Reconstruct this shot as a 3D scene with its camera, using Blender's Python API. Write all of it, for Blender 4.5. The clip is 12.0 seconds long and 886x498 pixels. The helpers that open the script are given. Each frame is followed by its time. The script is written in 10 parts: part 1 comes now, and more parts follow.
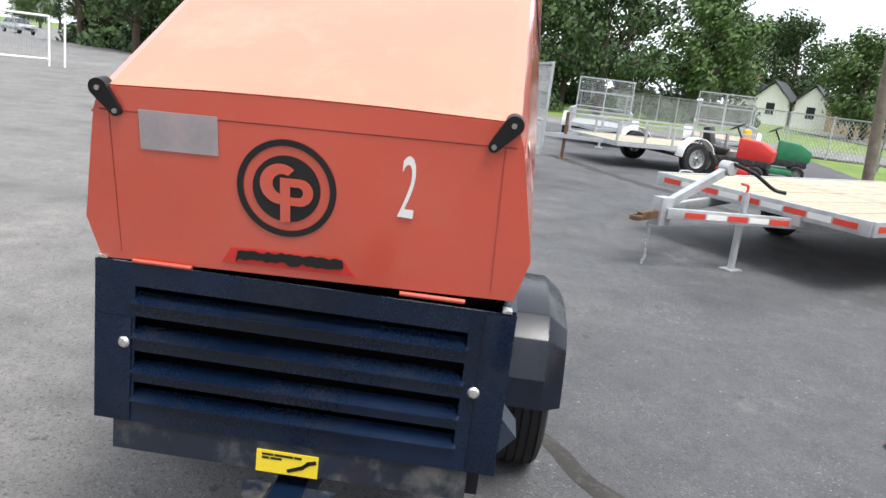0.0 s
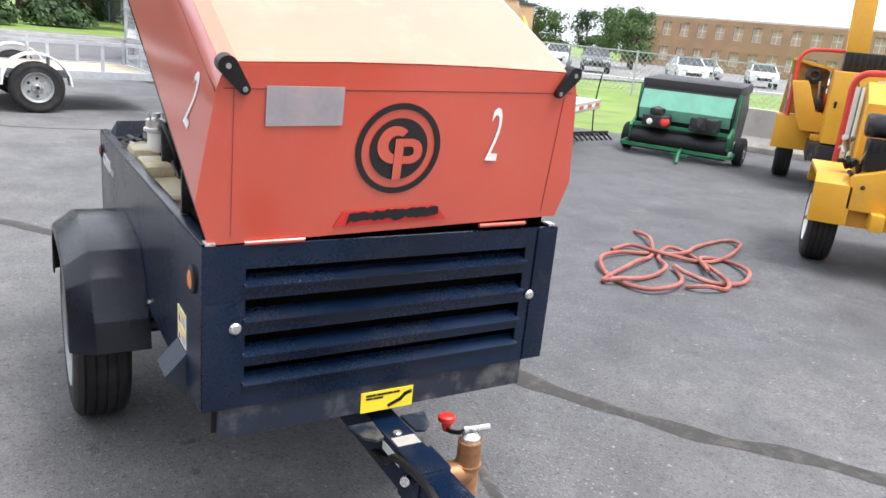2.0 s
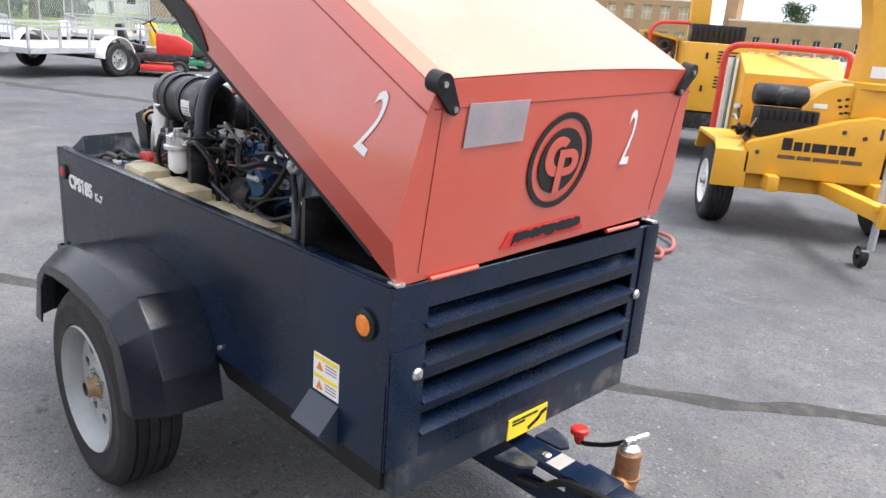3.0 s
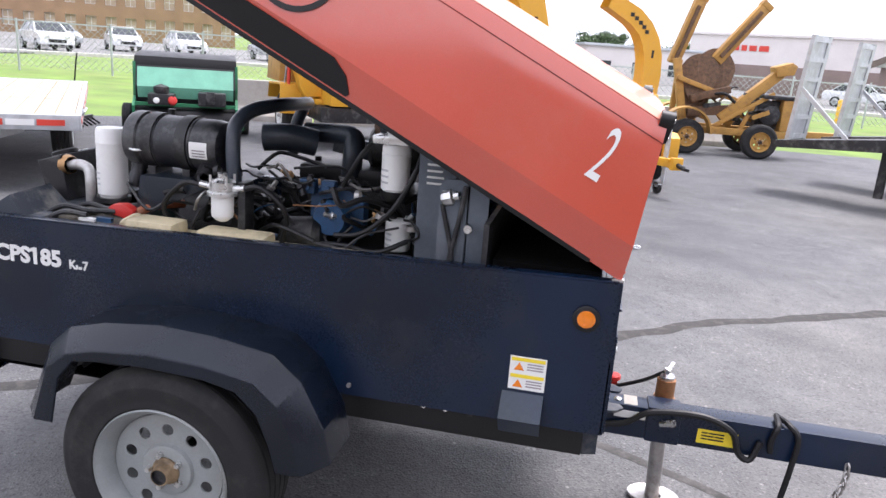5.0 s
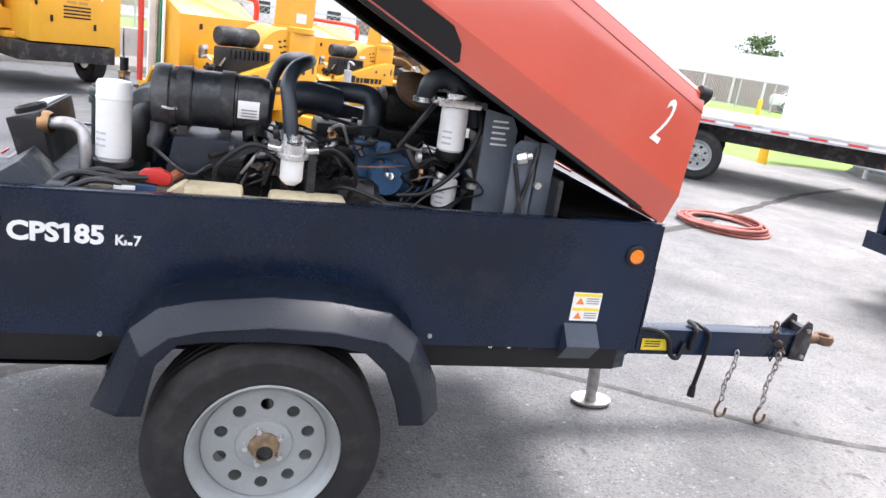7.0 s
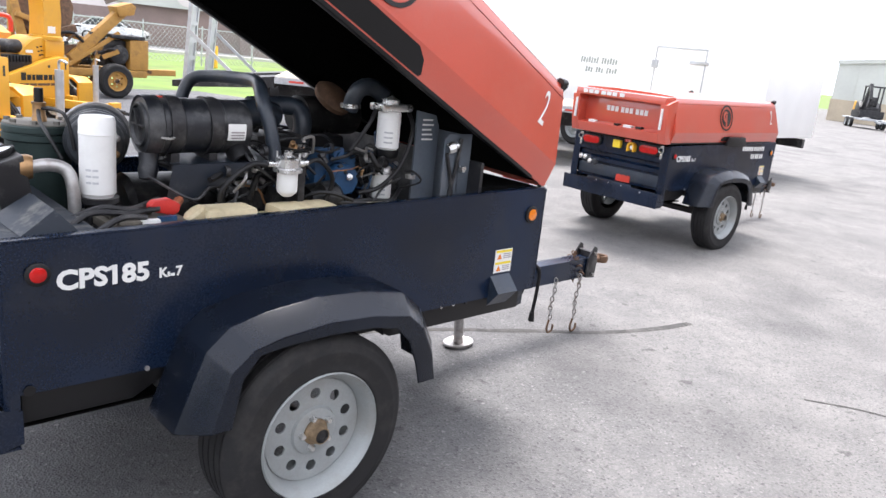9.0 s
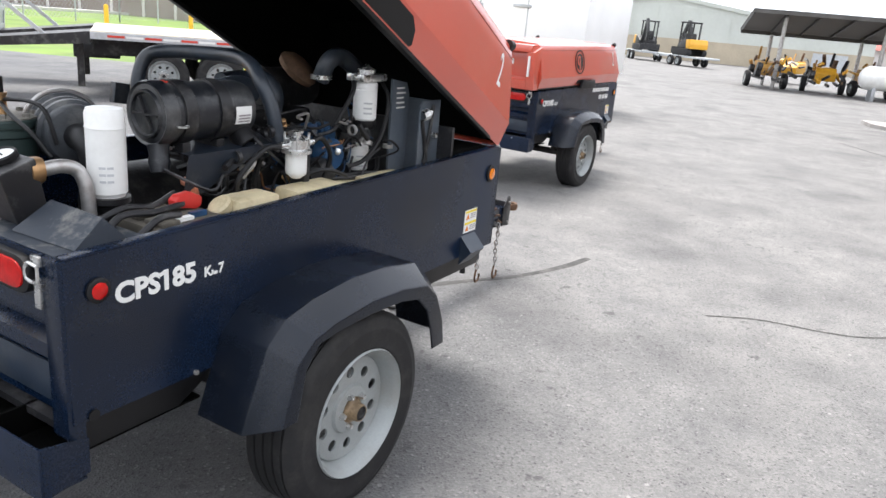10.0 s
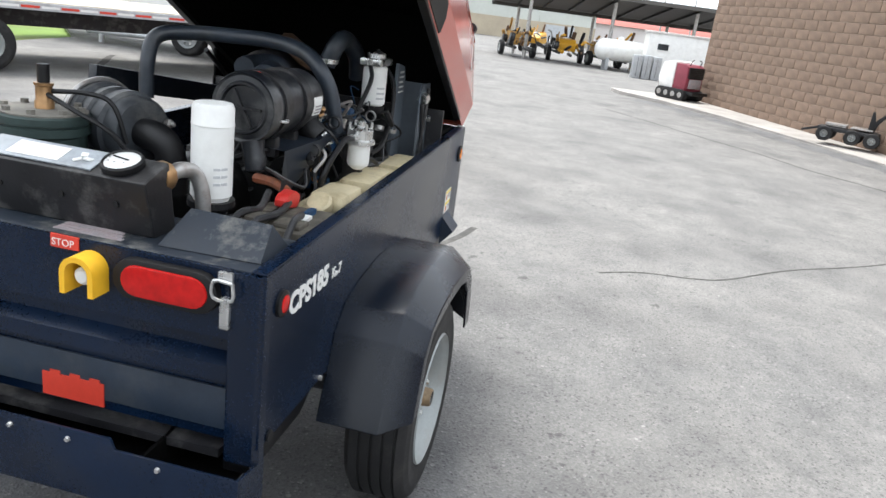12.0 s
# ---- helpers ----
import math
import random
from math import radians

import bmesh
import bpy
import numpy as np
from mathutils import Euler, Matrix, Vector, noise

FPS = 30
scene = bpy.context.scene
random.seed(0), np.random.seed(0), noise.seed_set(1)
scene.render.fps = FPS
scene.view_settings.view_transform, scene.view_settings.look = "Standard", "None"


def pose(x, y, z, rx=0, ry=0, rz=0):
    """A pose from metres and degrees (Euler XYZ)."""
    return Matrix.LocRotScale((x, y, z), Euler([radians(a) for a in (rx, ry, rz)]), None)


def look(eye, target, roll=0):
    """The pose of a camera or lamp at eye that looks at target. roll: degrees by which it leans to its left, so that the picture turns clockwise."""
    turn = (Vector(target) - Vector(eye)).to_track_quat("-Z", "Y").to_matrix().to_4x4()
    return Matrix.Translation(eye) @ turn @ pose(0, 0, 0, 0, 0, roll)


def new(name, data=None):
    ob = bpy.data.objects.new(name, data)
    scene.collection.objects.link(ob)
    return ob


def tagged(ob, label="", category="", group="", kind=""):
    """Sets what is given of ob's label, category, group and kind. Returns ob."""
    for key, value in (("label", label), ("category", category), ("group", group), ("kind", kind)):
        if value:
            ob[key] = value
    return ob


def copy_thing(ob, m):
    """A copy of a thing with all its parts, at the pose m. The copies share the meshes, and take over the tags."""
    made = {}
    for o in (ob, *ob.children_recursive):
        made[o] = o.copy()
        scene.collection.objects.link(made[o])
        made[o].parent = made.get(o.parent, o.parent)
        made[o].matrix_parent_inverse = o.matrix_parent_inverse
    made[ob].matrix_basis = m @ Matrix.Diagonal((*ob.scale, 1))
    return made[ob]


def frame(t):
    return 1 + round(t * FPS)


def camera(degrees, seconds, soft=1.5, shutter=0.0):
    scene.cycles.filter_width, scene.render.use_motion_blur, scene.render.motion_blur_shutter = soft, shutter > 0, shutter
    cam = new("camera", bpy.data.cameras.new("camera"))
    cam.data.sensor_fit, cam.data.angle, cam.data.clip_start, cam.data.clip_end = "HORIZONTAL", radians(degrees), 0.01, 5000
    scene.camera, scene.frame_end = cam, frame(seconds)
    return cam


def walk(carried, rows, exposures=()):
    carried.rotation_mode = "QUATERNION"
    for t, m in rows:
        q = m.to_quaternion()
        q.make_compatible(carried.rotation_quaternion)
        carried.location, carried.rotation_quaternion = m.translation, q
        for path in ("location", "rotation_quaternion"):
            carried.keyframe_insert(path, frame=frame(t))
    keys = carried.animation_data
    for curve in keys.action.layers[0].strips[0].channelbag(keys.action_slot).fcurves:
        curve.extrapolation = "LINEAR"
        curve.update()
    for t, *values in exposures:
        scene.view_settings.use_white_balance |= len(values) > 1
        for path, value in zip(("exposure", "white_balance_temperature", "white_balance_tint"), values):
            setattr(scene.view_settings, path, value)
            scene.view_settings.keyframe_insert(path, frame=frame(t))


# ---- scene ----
cam = camera(61.9, 12.0)
PATH = [
    (0, (2.92, 0.434, 1.545), (0.98, 0.318, 1.075), 6.9),
    (0.5, (3.018, 0.111, 1.521), (1.082, 0.264, 1.045), 8.9),
    (1, (3.097, -0.204, 1.534), (1.214, 0.22, 1.01), 9.6),
    (1.5, (2.968, -0.561, 1.495), (1.159, 0.008, 0.861), 6.5),
    (2, (2.899, -0.911, 1.525), (1.264, 0.095, 0.963), 5.6),
    (2.5, (2.657, -1.188, 1.498), (1.24, 0.096, 0.914), 6.3),
    (2.7, (2.495, -1.302, 1.507), (1.093, -0.002, 0.917), 5.1),
    (4.5, (1.438, -2.284, 1.551), (0.926, -0.417, 1.048), 6.4),
    (5, (1.089, -2.417, 1.542), (0.727, -0.519, 1.023), 4.3),
    (5.5, (0.753, -2.479, 1.499), (0.52, -0.576, 0.928), 5.3),
    (6, (0.461, -2.611, 1.505), (0.681, -0.71, 0.924), 8.7),
    (6.5, (0.132, -2.559, 1.491), (0.479, -0.679, 0.903), 6.3),
    (6.7, (0.033, -2.569, 1.488), (0.456, -0.703, 0.906), 7.1),
    (8.3, (-0.89, -2.471, 1.485), (0.168, -0.862, 0.942), 7.9),
    (8.5, (-0.998, -2.484, 1.495), (0.139, -0.943, 0.92), 7.0),
    (9, (-1.213, -2.422, 1.489), (0.142, -1.042, 0.978), 6.2),
    (9.5, (-1.398, -2.134, 1.483), (0.046, -0.86, 0.944), 5.0),
    (10, (-1.654, -1.95, 1.519), (-0.007, -0.992, 0.914), 5.2),
    (10.5, (-1.772, -1.717, 1.505), (-0.011, -0.959, 0.936), 6.9),
    (11, (-1.839, -1.501, 1.504), (-0.043, -0.857, 0.903), 6.6),
    (11.5, (-1.999, -1.321, 1.515), (-0.193, -0.79, 0.871), 6.0),
    (12, (-2.057, -1.10, 1.495), (-0.193, -0.758, 0.875), 7.5),
]
walk(cam, [(t, look(eye, target, roll)) for t, eye, target, roll in PATH], [
    (0, -0.12, 6500, 10), (1.5, 0.15, 6400, 12), (2.5, 0.26, 6400, 13), (4.5, 0.19, 6300, 19), (5.5, 0.53, 6300, 19), (6, 0.74, 6350, 16), (6.5, 0.75, 6350, 15),
    (8.5, 0.75, 6350, 15), (9, 0.45, 6400, 15), (9.5, 0.42, 6450, 13), (10.5, 0.26, 6500, 10), (12, 0.28, 6450, 8)])

# ---- light ----
world = bpy.data.worlds.new("sky")
scene.world = world
world.use_nodes = True
wn, wl = world.node_tree.nodes, world.node_tree.links
background = wn["Background"]
sky = wn.new("ShaderNodeTexSky")
sky.sky_type = "NISHITA"
sky.sun_disc = False
sky.sun_elevation, sky.sun_rotation = radians(66), radians(48)
sky.dust_density, sky.air_density, sky.ozone_density = 4.0, 1.0, 1.0
where = wn.new("ShaderNodeTexCoord")
cloud_noise = wn.new("ShaderNodeTexNoise")
cloud_noise.inputs["Scale"].default_value = 2.2
cloud_noise.inputs["Detail"].default_value = 6
cloud_ramp = wn.new("ShaderNodeValToRGB")
cloud_ramp.color_ramp.elements[0].position, cloud_ramp.color_ramp.elements[0].color = 0.30, (0.45, 0.45, 0.45, 1)
cloud_ramp.color_ramp.elements[1].position, cloud_ramp.color_ramp.elements[1].color = 0.46, (0.97, 0.97, 0.97, 1)
cloud_mix = wn.new("ShaderNodeMixRGB")
cloud_mix.inputs["Color2"].default_value = (21.8, 22.9, 24.8, 1)
wl.new(where.outputs["Generated"], cloud_noise.inputs["Vector"])
wl.new(cloud_noise.outputs["Fac"], cloud_ramp.inputs["Fac"])
wl.new(cloud_ramp.outputs["Color"], cloud_mix.inputs["Fac"])
wl.new(sky.outputs["Color"], cloud_mix.inputs["Color1"])
wl.new(cloud_mix.outputs["Color"], background.inputs["Color"])
background.inputs["Strength"].default_value = 0.075

sun_data = bpy.data.lights.new("sun", "SUN")
sun_data.energy, sun_data.angle, sun_data.color = 5.0, radians(25), (1.0, 0.965, 0.92)
sun = new("sun", sun_data)
sun.matrix_world = look((0, 0, 30), (-10, -9, 0))

# ---- materials ----
def material(name, base, rough=0.5, metal=0.0, var=0.14, scale=5.0, bump=0.08, grain=70.0, coat=0.0, dirt=None, dirt_amount=0.0,
             dirt_scale=3.0, island=0.0, gloss=0.5):
    """A surface with broad and fine variation of colour, a roughness that follows it, and fine relief."""
    m = bpy.data.materials.new(name)
    m.use_nodes = True
    n, k = m.node_tree.nodes, m.node_tree.links
    p = n["Principled BSDF"]
    tc = n.new("ShaderNodeTexCoord")
    broad, fine = n.new("ShaderNodeTexNoise"), n.new("ShaderNodeTexNoise")
    broad.inputs["Scale"].default_value, broad.inputs["Detail"].default_value = scale, 5
    fine.inputs["Scale"].default_value, fine.inputs["Detail"].default_value = grain, 3
    for x in (broad, fine):
        k.new(tc.outputs["Object"], x.inputs["Vector"])
    add = n.new("ShaderNodeMath")
    add.operation = "MULTIPLY_ADD"
    add.inputs[1].default_value = 0.35
    k.new(fine.outputs["Fac"], add.inputs[0])
    k.new(broad.outputs["Fac"], add.inputs[2])
    ramp = n.new("ShaderNodeValToRGB")
    lo = [max(0.0, c * (1 - 1.6 * var)) for c in base]
    hi = [min(1.0, c * (1 + 1.6 * var)) for c in base]
    ramp.color_ramp.elements[0].position, ramp.color_ramp.elements[0].color = 0.42, (*lo, 1)
    ramp.color_ramp.elements[1].position, ramp.color_ramp.elements[1].color = 0.95, (*hi, 1)
    k.new(add.outputs[0], ramp.inputs["Fac"])
    colour = ramp.outputs["Color"]
    if dirt:
        spots = n.new("ShaderNodeTexNoise")
        spots.inputs["Scale"].default_value, spots.inputs["Detail"].default_value = dirt_scale, 8
        spots.inputs["Roughness"].default_value = 0.7
        k.new(tc.outputs["Object"], spots.inputs["Vector"])
        cut = n.new("ShaderNodeValToRGB")
        cut.color_ramp.elements[0].position, cut.color_ramp.elements[0].color = 0.50, (0, 0, 0, 1)
        cut.color_ramp.elements[1].position, cut.color_ramp.elements[1].color = 0.66, (dirt_amount,) * 3 + (1,)
        k.new(spots.outputs["Fac"], cut.inputs["Fac"])
        mix = n.new("ShaderNodeMixRGB")
        mix.inputs["Color2"].default_value = (*dirt, 1)
        k.new(cut.outputs["Color"], mix.inputs["Fac"])
        k.new(colour, mix.inputs["Color1"])
        colour = mix.outputs["Color"]
    if island:
        info, geo = n.new("ShaderNodeObjectInfo"), n.new("ShaderNodeNewGeometry")
        both = n.new("ShaderNodeMath")
        both.operation = "ADD"
        k.new(info.outputs["Random"], both.inputs[0])
        k.new(geo.outputs["Random Per Island"], both.inputs[1])
        span = n.new("ShaderNodeMapRange")
        span.inputs["From Max"].default_value = 2.0
        span.inputs["To Min"].default_value, span.inputs["To Max"].default_value = 1 - island, 1 + island
        k.new(both.outputs[0], span.inputs["Value"])
        tone = n.new("ShaderNodeMixRGB")
        tone.blend_type = "MULTIPLY"
        tone.inputs["Fac"].default_value = 1
        k.new(colour, tone.inputs["Color1"])
        k.new(span.outputs["Result"], tone.inputs["Color2"])
        colour = tone.outputs["Color"]
    k.new(colour, p.inputs["Base Color"])
    r = n.new("ShaderNodeMapRange")
    r.inputs["From Min"].default_value, r.inputs["From Max"].default_value = 0.3, 0.9
    r.inputs["To Min"].default_value, r.inputs["To Max"].default_value = max(0.03, rough - 0.10), min(1, rough + 0.12)
    k.new(add.outputs[0], r.inputs["Value"])
    k.new(r.outputs["Result"], p.inputs["Roughness"])
    p.inputs["Metallic"].default_value = metal
    p.inputs["Coat Weight"].default_value = coat
    p.inputs["Specular IOR Level"].default_value = gloss
    p.inputs["Coat Roughness"].default_value = 0.12
    if bump:
        b = n.new("ShaderNodeBump")
        b.inputs["Strength"].default_value, b.inputs["Distance"].default_value = bump, 0.01
        k.new(add.outputs[0], b.inputs["Height"])
        k.new(b.outputs["Normal"], p.inputs["Normal"])
    return m


def clear(name, tint, rough=0.05):
    m = bpy.data.materials.new(name)
    m.use_nodes = True
    p = m.node_tree.nodes["Principled BSDF"]
    p.inputs["Base Color"].default_value = (*tint, 1)
    p.inputs["Roughness"].default_value = rough
    p.inputs["Transmission Weight"].default_value = 0.85
    return m


RED = material("red_orange_paint", (0.52, 0.064, 0.031), 0.35, coat=1.0, gloss=0.7, var=0.06, scale=2, bump=0.012, grain=200, dirt=(0.48, 0.13, 0.09), dirt_amount=0.22, dirt_scale=2.5)
# the broad blue tone patches imitate soft reflections on the panels
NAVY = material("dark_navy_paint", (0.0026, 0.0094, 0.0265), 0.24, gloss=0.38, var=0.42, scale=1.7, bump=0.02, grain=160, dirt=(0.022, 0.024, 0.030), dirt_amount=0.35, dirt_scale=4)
NAVY_DUSTY = material("dusty_navy_paint", (0.010, 0.016, 0.028), 0.40, var=0.2, scale=4, bump=0.05, grain=120, dirt=(0.16, 0.155, 0.145), dirt_amount=0.55, dirt_scale=7)
FENDER = material("black_fender_plastic", (0.0030, 0.0062, 0.0135), 0.24, gloss=0.36, var=0.2, scale=4, bump=0.05, grain=300, dirt=(0.03, 0.032, 0.036), dirt_amount=0.15)
BLACK = material("black_plastic", (0.006, 0.006, 0.007), 0.45, var=0.2, bump=0.05, grain=200, gloss=0.38)
BLACK_DUSTY = material("dusty_black_metal", (0.010, 0.010, 0.012), 0.46, var=0.3, scale=9, bump=0.1, grain=120, dirt=(0.115, 0.112, 0.108), dirt_amount=0.6, dirt_scale=8)
SEAMRED = material("grimy_red_seam", (0.23, 0.032, 0.020), 0.6, var=0.2)
# black of the foam, also used as painted shade in gaps and under the tub
VOID = material("black_foam_and_deep_shade", (0.0018, 0.0018, 0.0018), 0.95, var=0.3, bump=0.3, grain=90, gloss=0.1)
RUBBER = material("tyre_rubber", (0.008, 0.008, 0.009), 0.7, var=0.25, scale=10, bump=0.1, grain=180, dirt=(0.05, 0.047, 0.043), dirt_amount=0.45, dirt_scale=6)
RIM = material("silver_wheel_paint", (0.29, 0.31, 0.31), 0.42, 0.15, var=0.1, bump=0.03, grain=150, dirt=(0.2, 0.17, 0.13), dirt_amount=0.35)
GALV = material("galvanised_steel", (0.47, 0.49, 0.51), 0.42, 0.55, var=0.10, scale=14, bump=0.05, grain=90, dirt=(0.32, 0.32, 0.31), dirt_amount=0.5)
STEEL = material("bare_steel", (0.42, 0.41, 0.40), 0.38, 0.8, var=0.2, scale=15, bump=0.05, dirt=(0.16, 0.09, 0.05), dirt_amount=0.5, dirt_scale=12)
RUST = material("rusty_steel", (0.13, 0.075, 0.045), 0.7, 0.3, var=0.35, scale=18, bump=0.2, grain=120)
BRASS = material("brass", (0.42, 0.25, 0.12), 0.42, 0.75, var=0.25, scale=12, bump=0.05)
HUBSTEEL = material("worn_brown_hub_steel", (0.26, 0.185, 0.11), 0.5, 0.45, var=0.3, scale=16, bump=0.12, grain=120, dirt=(0.07, 0.045, 0.03), dirt_amount=0.7, dirt_scale=14)
COPPER = material("copper_brown_casting", (0.34, 0.17, 0.08), 0.5, 0.5, var=0.3, scale=14, bump=0.1)
WHITE = material("white_paint", (0.78, 0.78, 0.76), 0.4, var=0.04, scale=6, bump=0.02, dirt=(0.45, 0.43, 0.40), dirt_amount=0.2, dirt_scale=5)
# red made paler: the sky's glare on the hood top is painted in
GLARE_RED = material("red_paint_with_sky_glare", (0.60, 0.20, 0.125), 0.5, coat=0.5, var=0.08, scale=2.5, bump=0.012, grain=200, dirt=(0.62, 0.33, 0.24), dirt_amount=0.35, dirt_scale=3)
red_surface = RED.node_tree.nodes["Principled BSDF"]
red_surface.inputs["Coat IOR"].default_value = 1.6
DECAL = material("white_decal", (0.72, 0.72, 0.70), 0.5, var=0.03, bump=0.0)
FAINT = material("faint_grey_print", (0.50, 0.51, 0.52), 0.5, var=0.1, bump=0.0)
GREY_DECAL = material("grey_faded_plate", (0.30, 0.27, 0.28), 0.55, var=0.1, scale=9, bump=0.0, dirt=(0.42, 0.26, 0.25), dirt_amount=0.4, dirt_scale=9)
YELLOW_DECAL = material("yellow_decal", (0.78, 0.60, 0.03), 0.5, var=0.05, bump=0.0)
INK = material("black_ink", (0.007, 0.006, 0.006), 0.5, var=0.1, bump=0.0)
YELLOW = material("machine_yellow_paint", (0.66, 0.335, 0.022), 0.42, var=0.08, scale=3, bump=0.02, grain=150, dirt=(0.35, 0.2, 0.07), dirt_amount=0.3)
OLDYELLOW = material("worn_yellow_paint", (0.42, 0.225, 0.05), 0.6, var=0.2, scale=5, bump=0.06, dirt=(0.16, 0.09, 0.04), dirt_amount=0.7, dirt_scale=5)
GREEN = material("green_machine_paint", (0.018, 0.17, 0.075), 0.45, var=0.15, bump=0.03, dirt=(0.1, 0.12, 0.08), dirt_amount=0.3)
MINT = material("pale_green_panel", (0.16, 0.42, 0.30), 0.35, var=0.1, bump=0.02)
DARKGREEN = material("dark_green_tank", (0.025, 0.045, 0.042), 0.55, var=0.25, bump=0.05, dirt=(0.15, 0.14, 0.12), dirt_amount=0.5)
ORANGE_LENS = material("orange_lens", (0.75, 0.20, 0.01), 0.18, var=0.12, scale=30, bump=0.15, grain=60, coat=0.5)
RED_LENS = material("red_lens", (0.46, 0.010, 0.009), 0.16, var=0.15, scale=40, bump=0.06, grain=90, gloss=0.35)
RED_PLASTIC = material("bright_red_plastic", (0.52, 0.028, 0.022), 0.4, var=0.08)
RED_TAPE = material("red_reflective_tape", (0.58, 0.05, 0.03), 0.4, var=0.1, bump=0.02)
BEIGE = material("beige_plastic_tank", (0.56, 0.48, 0.31), 0.45, var=0.15, scale=7, bump=0.05, dirt=(0.20, 0.14, 0.07), dirt_amount=0.6, dirt_scale=6)
BLUE = material("blue_engine_paint", (0.015, 0.06, 0.14), 0.5, var=0.25, scale=9, bump=0.08)
CHROME = material("zinc_plated_metal", (0.62, 0.62, 0.61), 0.25, 0.85, var=0.12, scale=18, bump=0.03)
SLATE = material("scuffed_slate_blue_paint", (0.020, 0.030, 0.047), 0.36, var=0.2, scale=5, bump=0.03, dirt=(0.07, 0.075, 0.08), dirt_amount=0.4, dirt_scale=6)
GREY = material("grey_blue_sheet", (0.10, 0.12, 0.145), 0.5, 0.2, var=0.15, bump=0.03, dirt=(0.2, 0.19, 0.18), dirt_amount=0.3)
HOSE = material("red_rubber_hose", (0.29, 0.085, 0.065), 0.6, var=0.2, scale=6, bump=0.05, dirt=(0.35, 0.24, 0.20), dirt_amount=0.5)
DECKWOOD = material("weathered_plank", (0.50, 0.45, 0.37), 0.8, var=0.18, scale=4, bump=0.15, grain=60, island=0.14)
PALEWOOD = material("pale_new_plank", (0.40, 0.355, 0.27), 0.8, var=0.2, scale=3, bump=0.1, grain=60, island=0.14, dirt=(0.22, 0.18, 0.13), dirt_amount=0.45, dirt_scale=1.4)
POLEWOOD = material("utility_pole_wood", (0.15, 0.122, 0.10), 0.85, var=0.25, scale=6, bump=0.3, grain=50)
CONCRETE = material("grey_concrete", (0.36, 0.34, 0.31), 0.85, var=0.15, scale=2, bump=0.15, grain=50, dirt=(0.22, 0.2, 0.18), dirt_amount=0.5)
PALECONC = material("pale_kerb_concrete", (0.52, 0.50, 0.46), 0.85, var=0.12, scale=3, bump=0.12, grain=60)
BLOCK = material("brown_masonry_block", (0.196, 0.136, 0.100), 0.88, var=0.2, scale=4, bump=0.25, grain=60, island=0.10, dirt=(0.25, 0.175, 0.125), dirt_amount=0.5, dirt_scale=1.2)
KERBCONC = material("worn_kerb_concrete", (0.33, 0.31, 0.29), 0.9, var=0.2, scale=1.5, bump=0.2, grain=90)
DAMPTAR = material("damp_asphalt", (0.105, 0.105, 0.108), 0.7, var=0.35, scale=3, bump=0.3, grain=120)
MORTAR = material("pale_mortar", (0.34, 0.275, 0.225), 0.9, var=0.1, bump=0.15, grain=80)
SCHOOLBRICK = material("tan_brick_wall", (0.33, 0.21, 0.125), 0.9, var=0.12, scale=0.6, bump=0.1, grain=8)
TANBRICK = material("light_tan_brick_wall", (0.42, 0.27, 0.15), 0.9, var=0.1, scale=0.5, bump=0.1, grain=8)
BLIND = material("tan_window_blind", (0.50, 0.40, 0.28), 0.8, var=0.1, scale=1, bump=0.0)
DARKGLASS = material("dark_window_glass", (0.03, 0.035, 0.04), 0.08, var=0.2, bump=0.0)
METALWALL = material("pale_metal_siding", (0.50, 0.52, 0.48), 0.55, var=0.06, scale=0.4, bump=0.03, grain=4)
TANWALL = material("tan_block_wall", (0.42, 0.36, 0.27), 0.85, var=0.1, scale=0.6, bump=0.1, grain=8)
STORE = material("pale_store_wall", (0.66, 0.62, 0.60), 0.8, var=0.05, scale=0.5, bump=0.03, grain=6)
STOREBASE = material("grey_brown_store_base", (0.25, 0.19, 0.17), 0.85, var=0.1, scale=0.8, bump=0.08, grain=8)
ROOF = material("brown_roof_edge", (0.15, 0.12, 0.10), 0.8, var=0.15, bump=0.1)
SHINGLE = material("dark_roof_shingle", (0.055, 0.06, 0.07), 0.9, var=0.2, scale=3, bump=0.2)
REDROOF = material("red_metal_roof", (0.30, 0.07, 0.05), 0.6, var=0.1, bump=0.02)
SIDING = material("white_house_siding", (0.72, 0.72, 0.70), 0.7, var=0.05, bump=0.03)
SHED = material("weathered_canopy_sheet", (0.10, 0.095, 0.09), 0.6, 0.4, var=0.2, scale=2, bump=0.05)
TRUCKWHITE = material("white_truck_box", (0.82, 0.82, 0.81), 0.35, var=0.03, scale=2, bump=0.01)
BARK = material("tree_bark", (0.075, 0.055, 0.04), 0.95, var=0.3, bump=0.4, grain=30)
LEAVES = material("green_leaves", (0.055, 0.105, 0.022), 0.65, var=0.35, scale=0.9, bump=0.0, island=0.35)
LEAVES_DARK = material("dark_green_leaves", (0.032, 0.068, 0.016), 0.65, var=0.35, scale=0.9, bump=0.0, island=0.35)
GUYYELLOW = material("yellow_guard_plastic", (0.80, 0.44, 0.02), 0.5, var=0.08)
OLDCRACK = material("worn_open_crack", (0.060, 0.058, 0.055), 0.9, var=0.35, scale=9, bump=0.3, dirt=(0.12, 0.115, 0.108), dirt_amount=0.9, dirt_scale=14)
TAR = material("tar_crack_filler", (0.032, 0.030, 0.028), 0.8, var=0.3, scale=8, bump=0.15, dirt=(0.075, 0.07, 0.062), dirt_amount=0.8, dirt_scale=12)
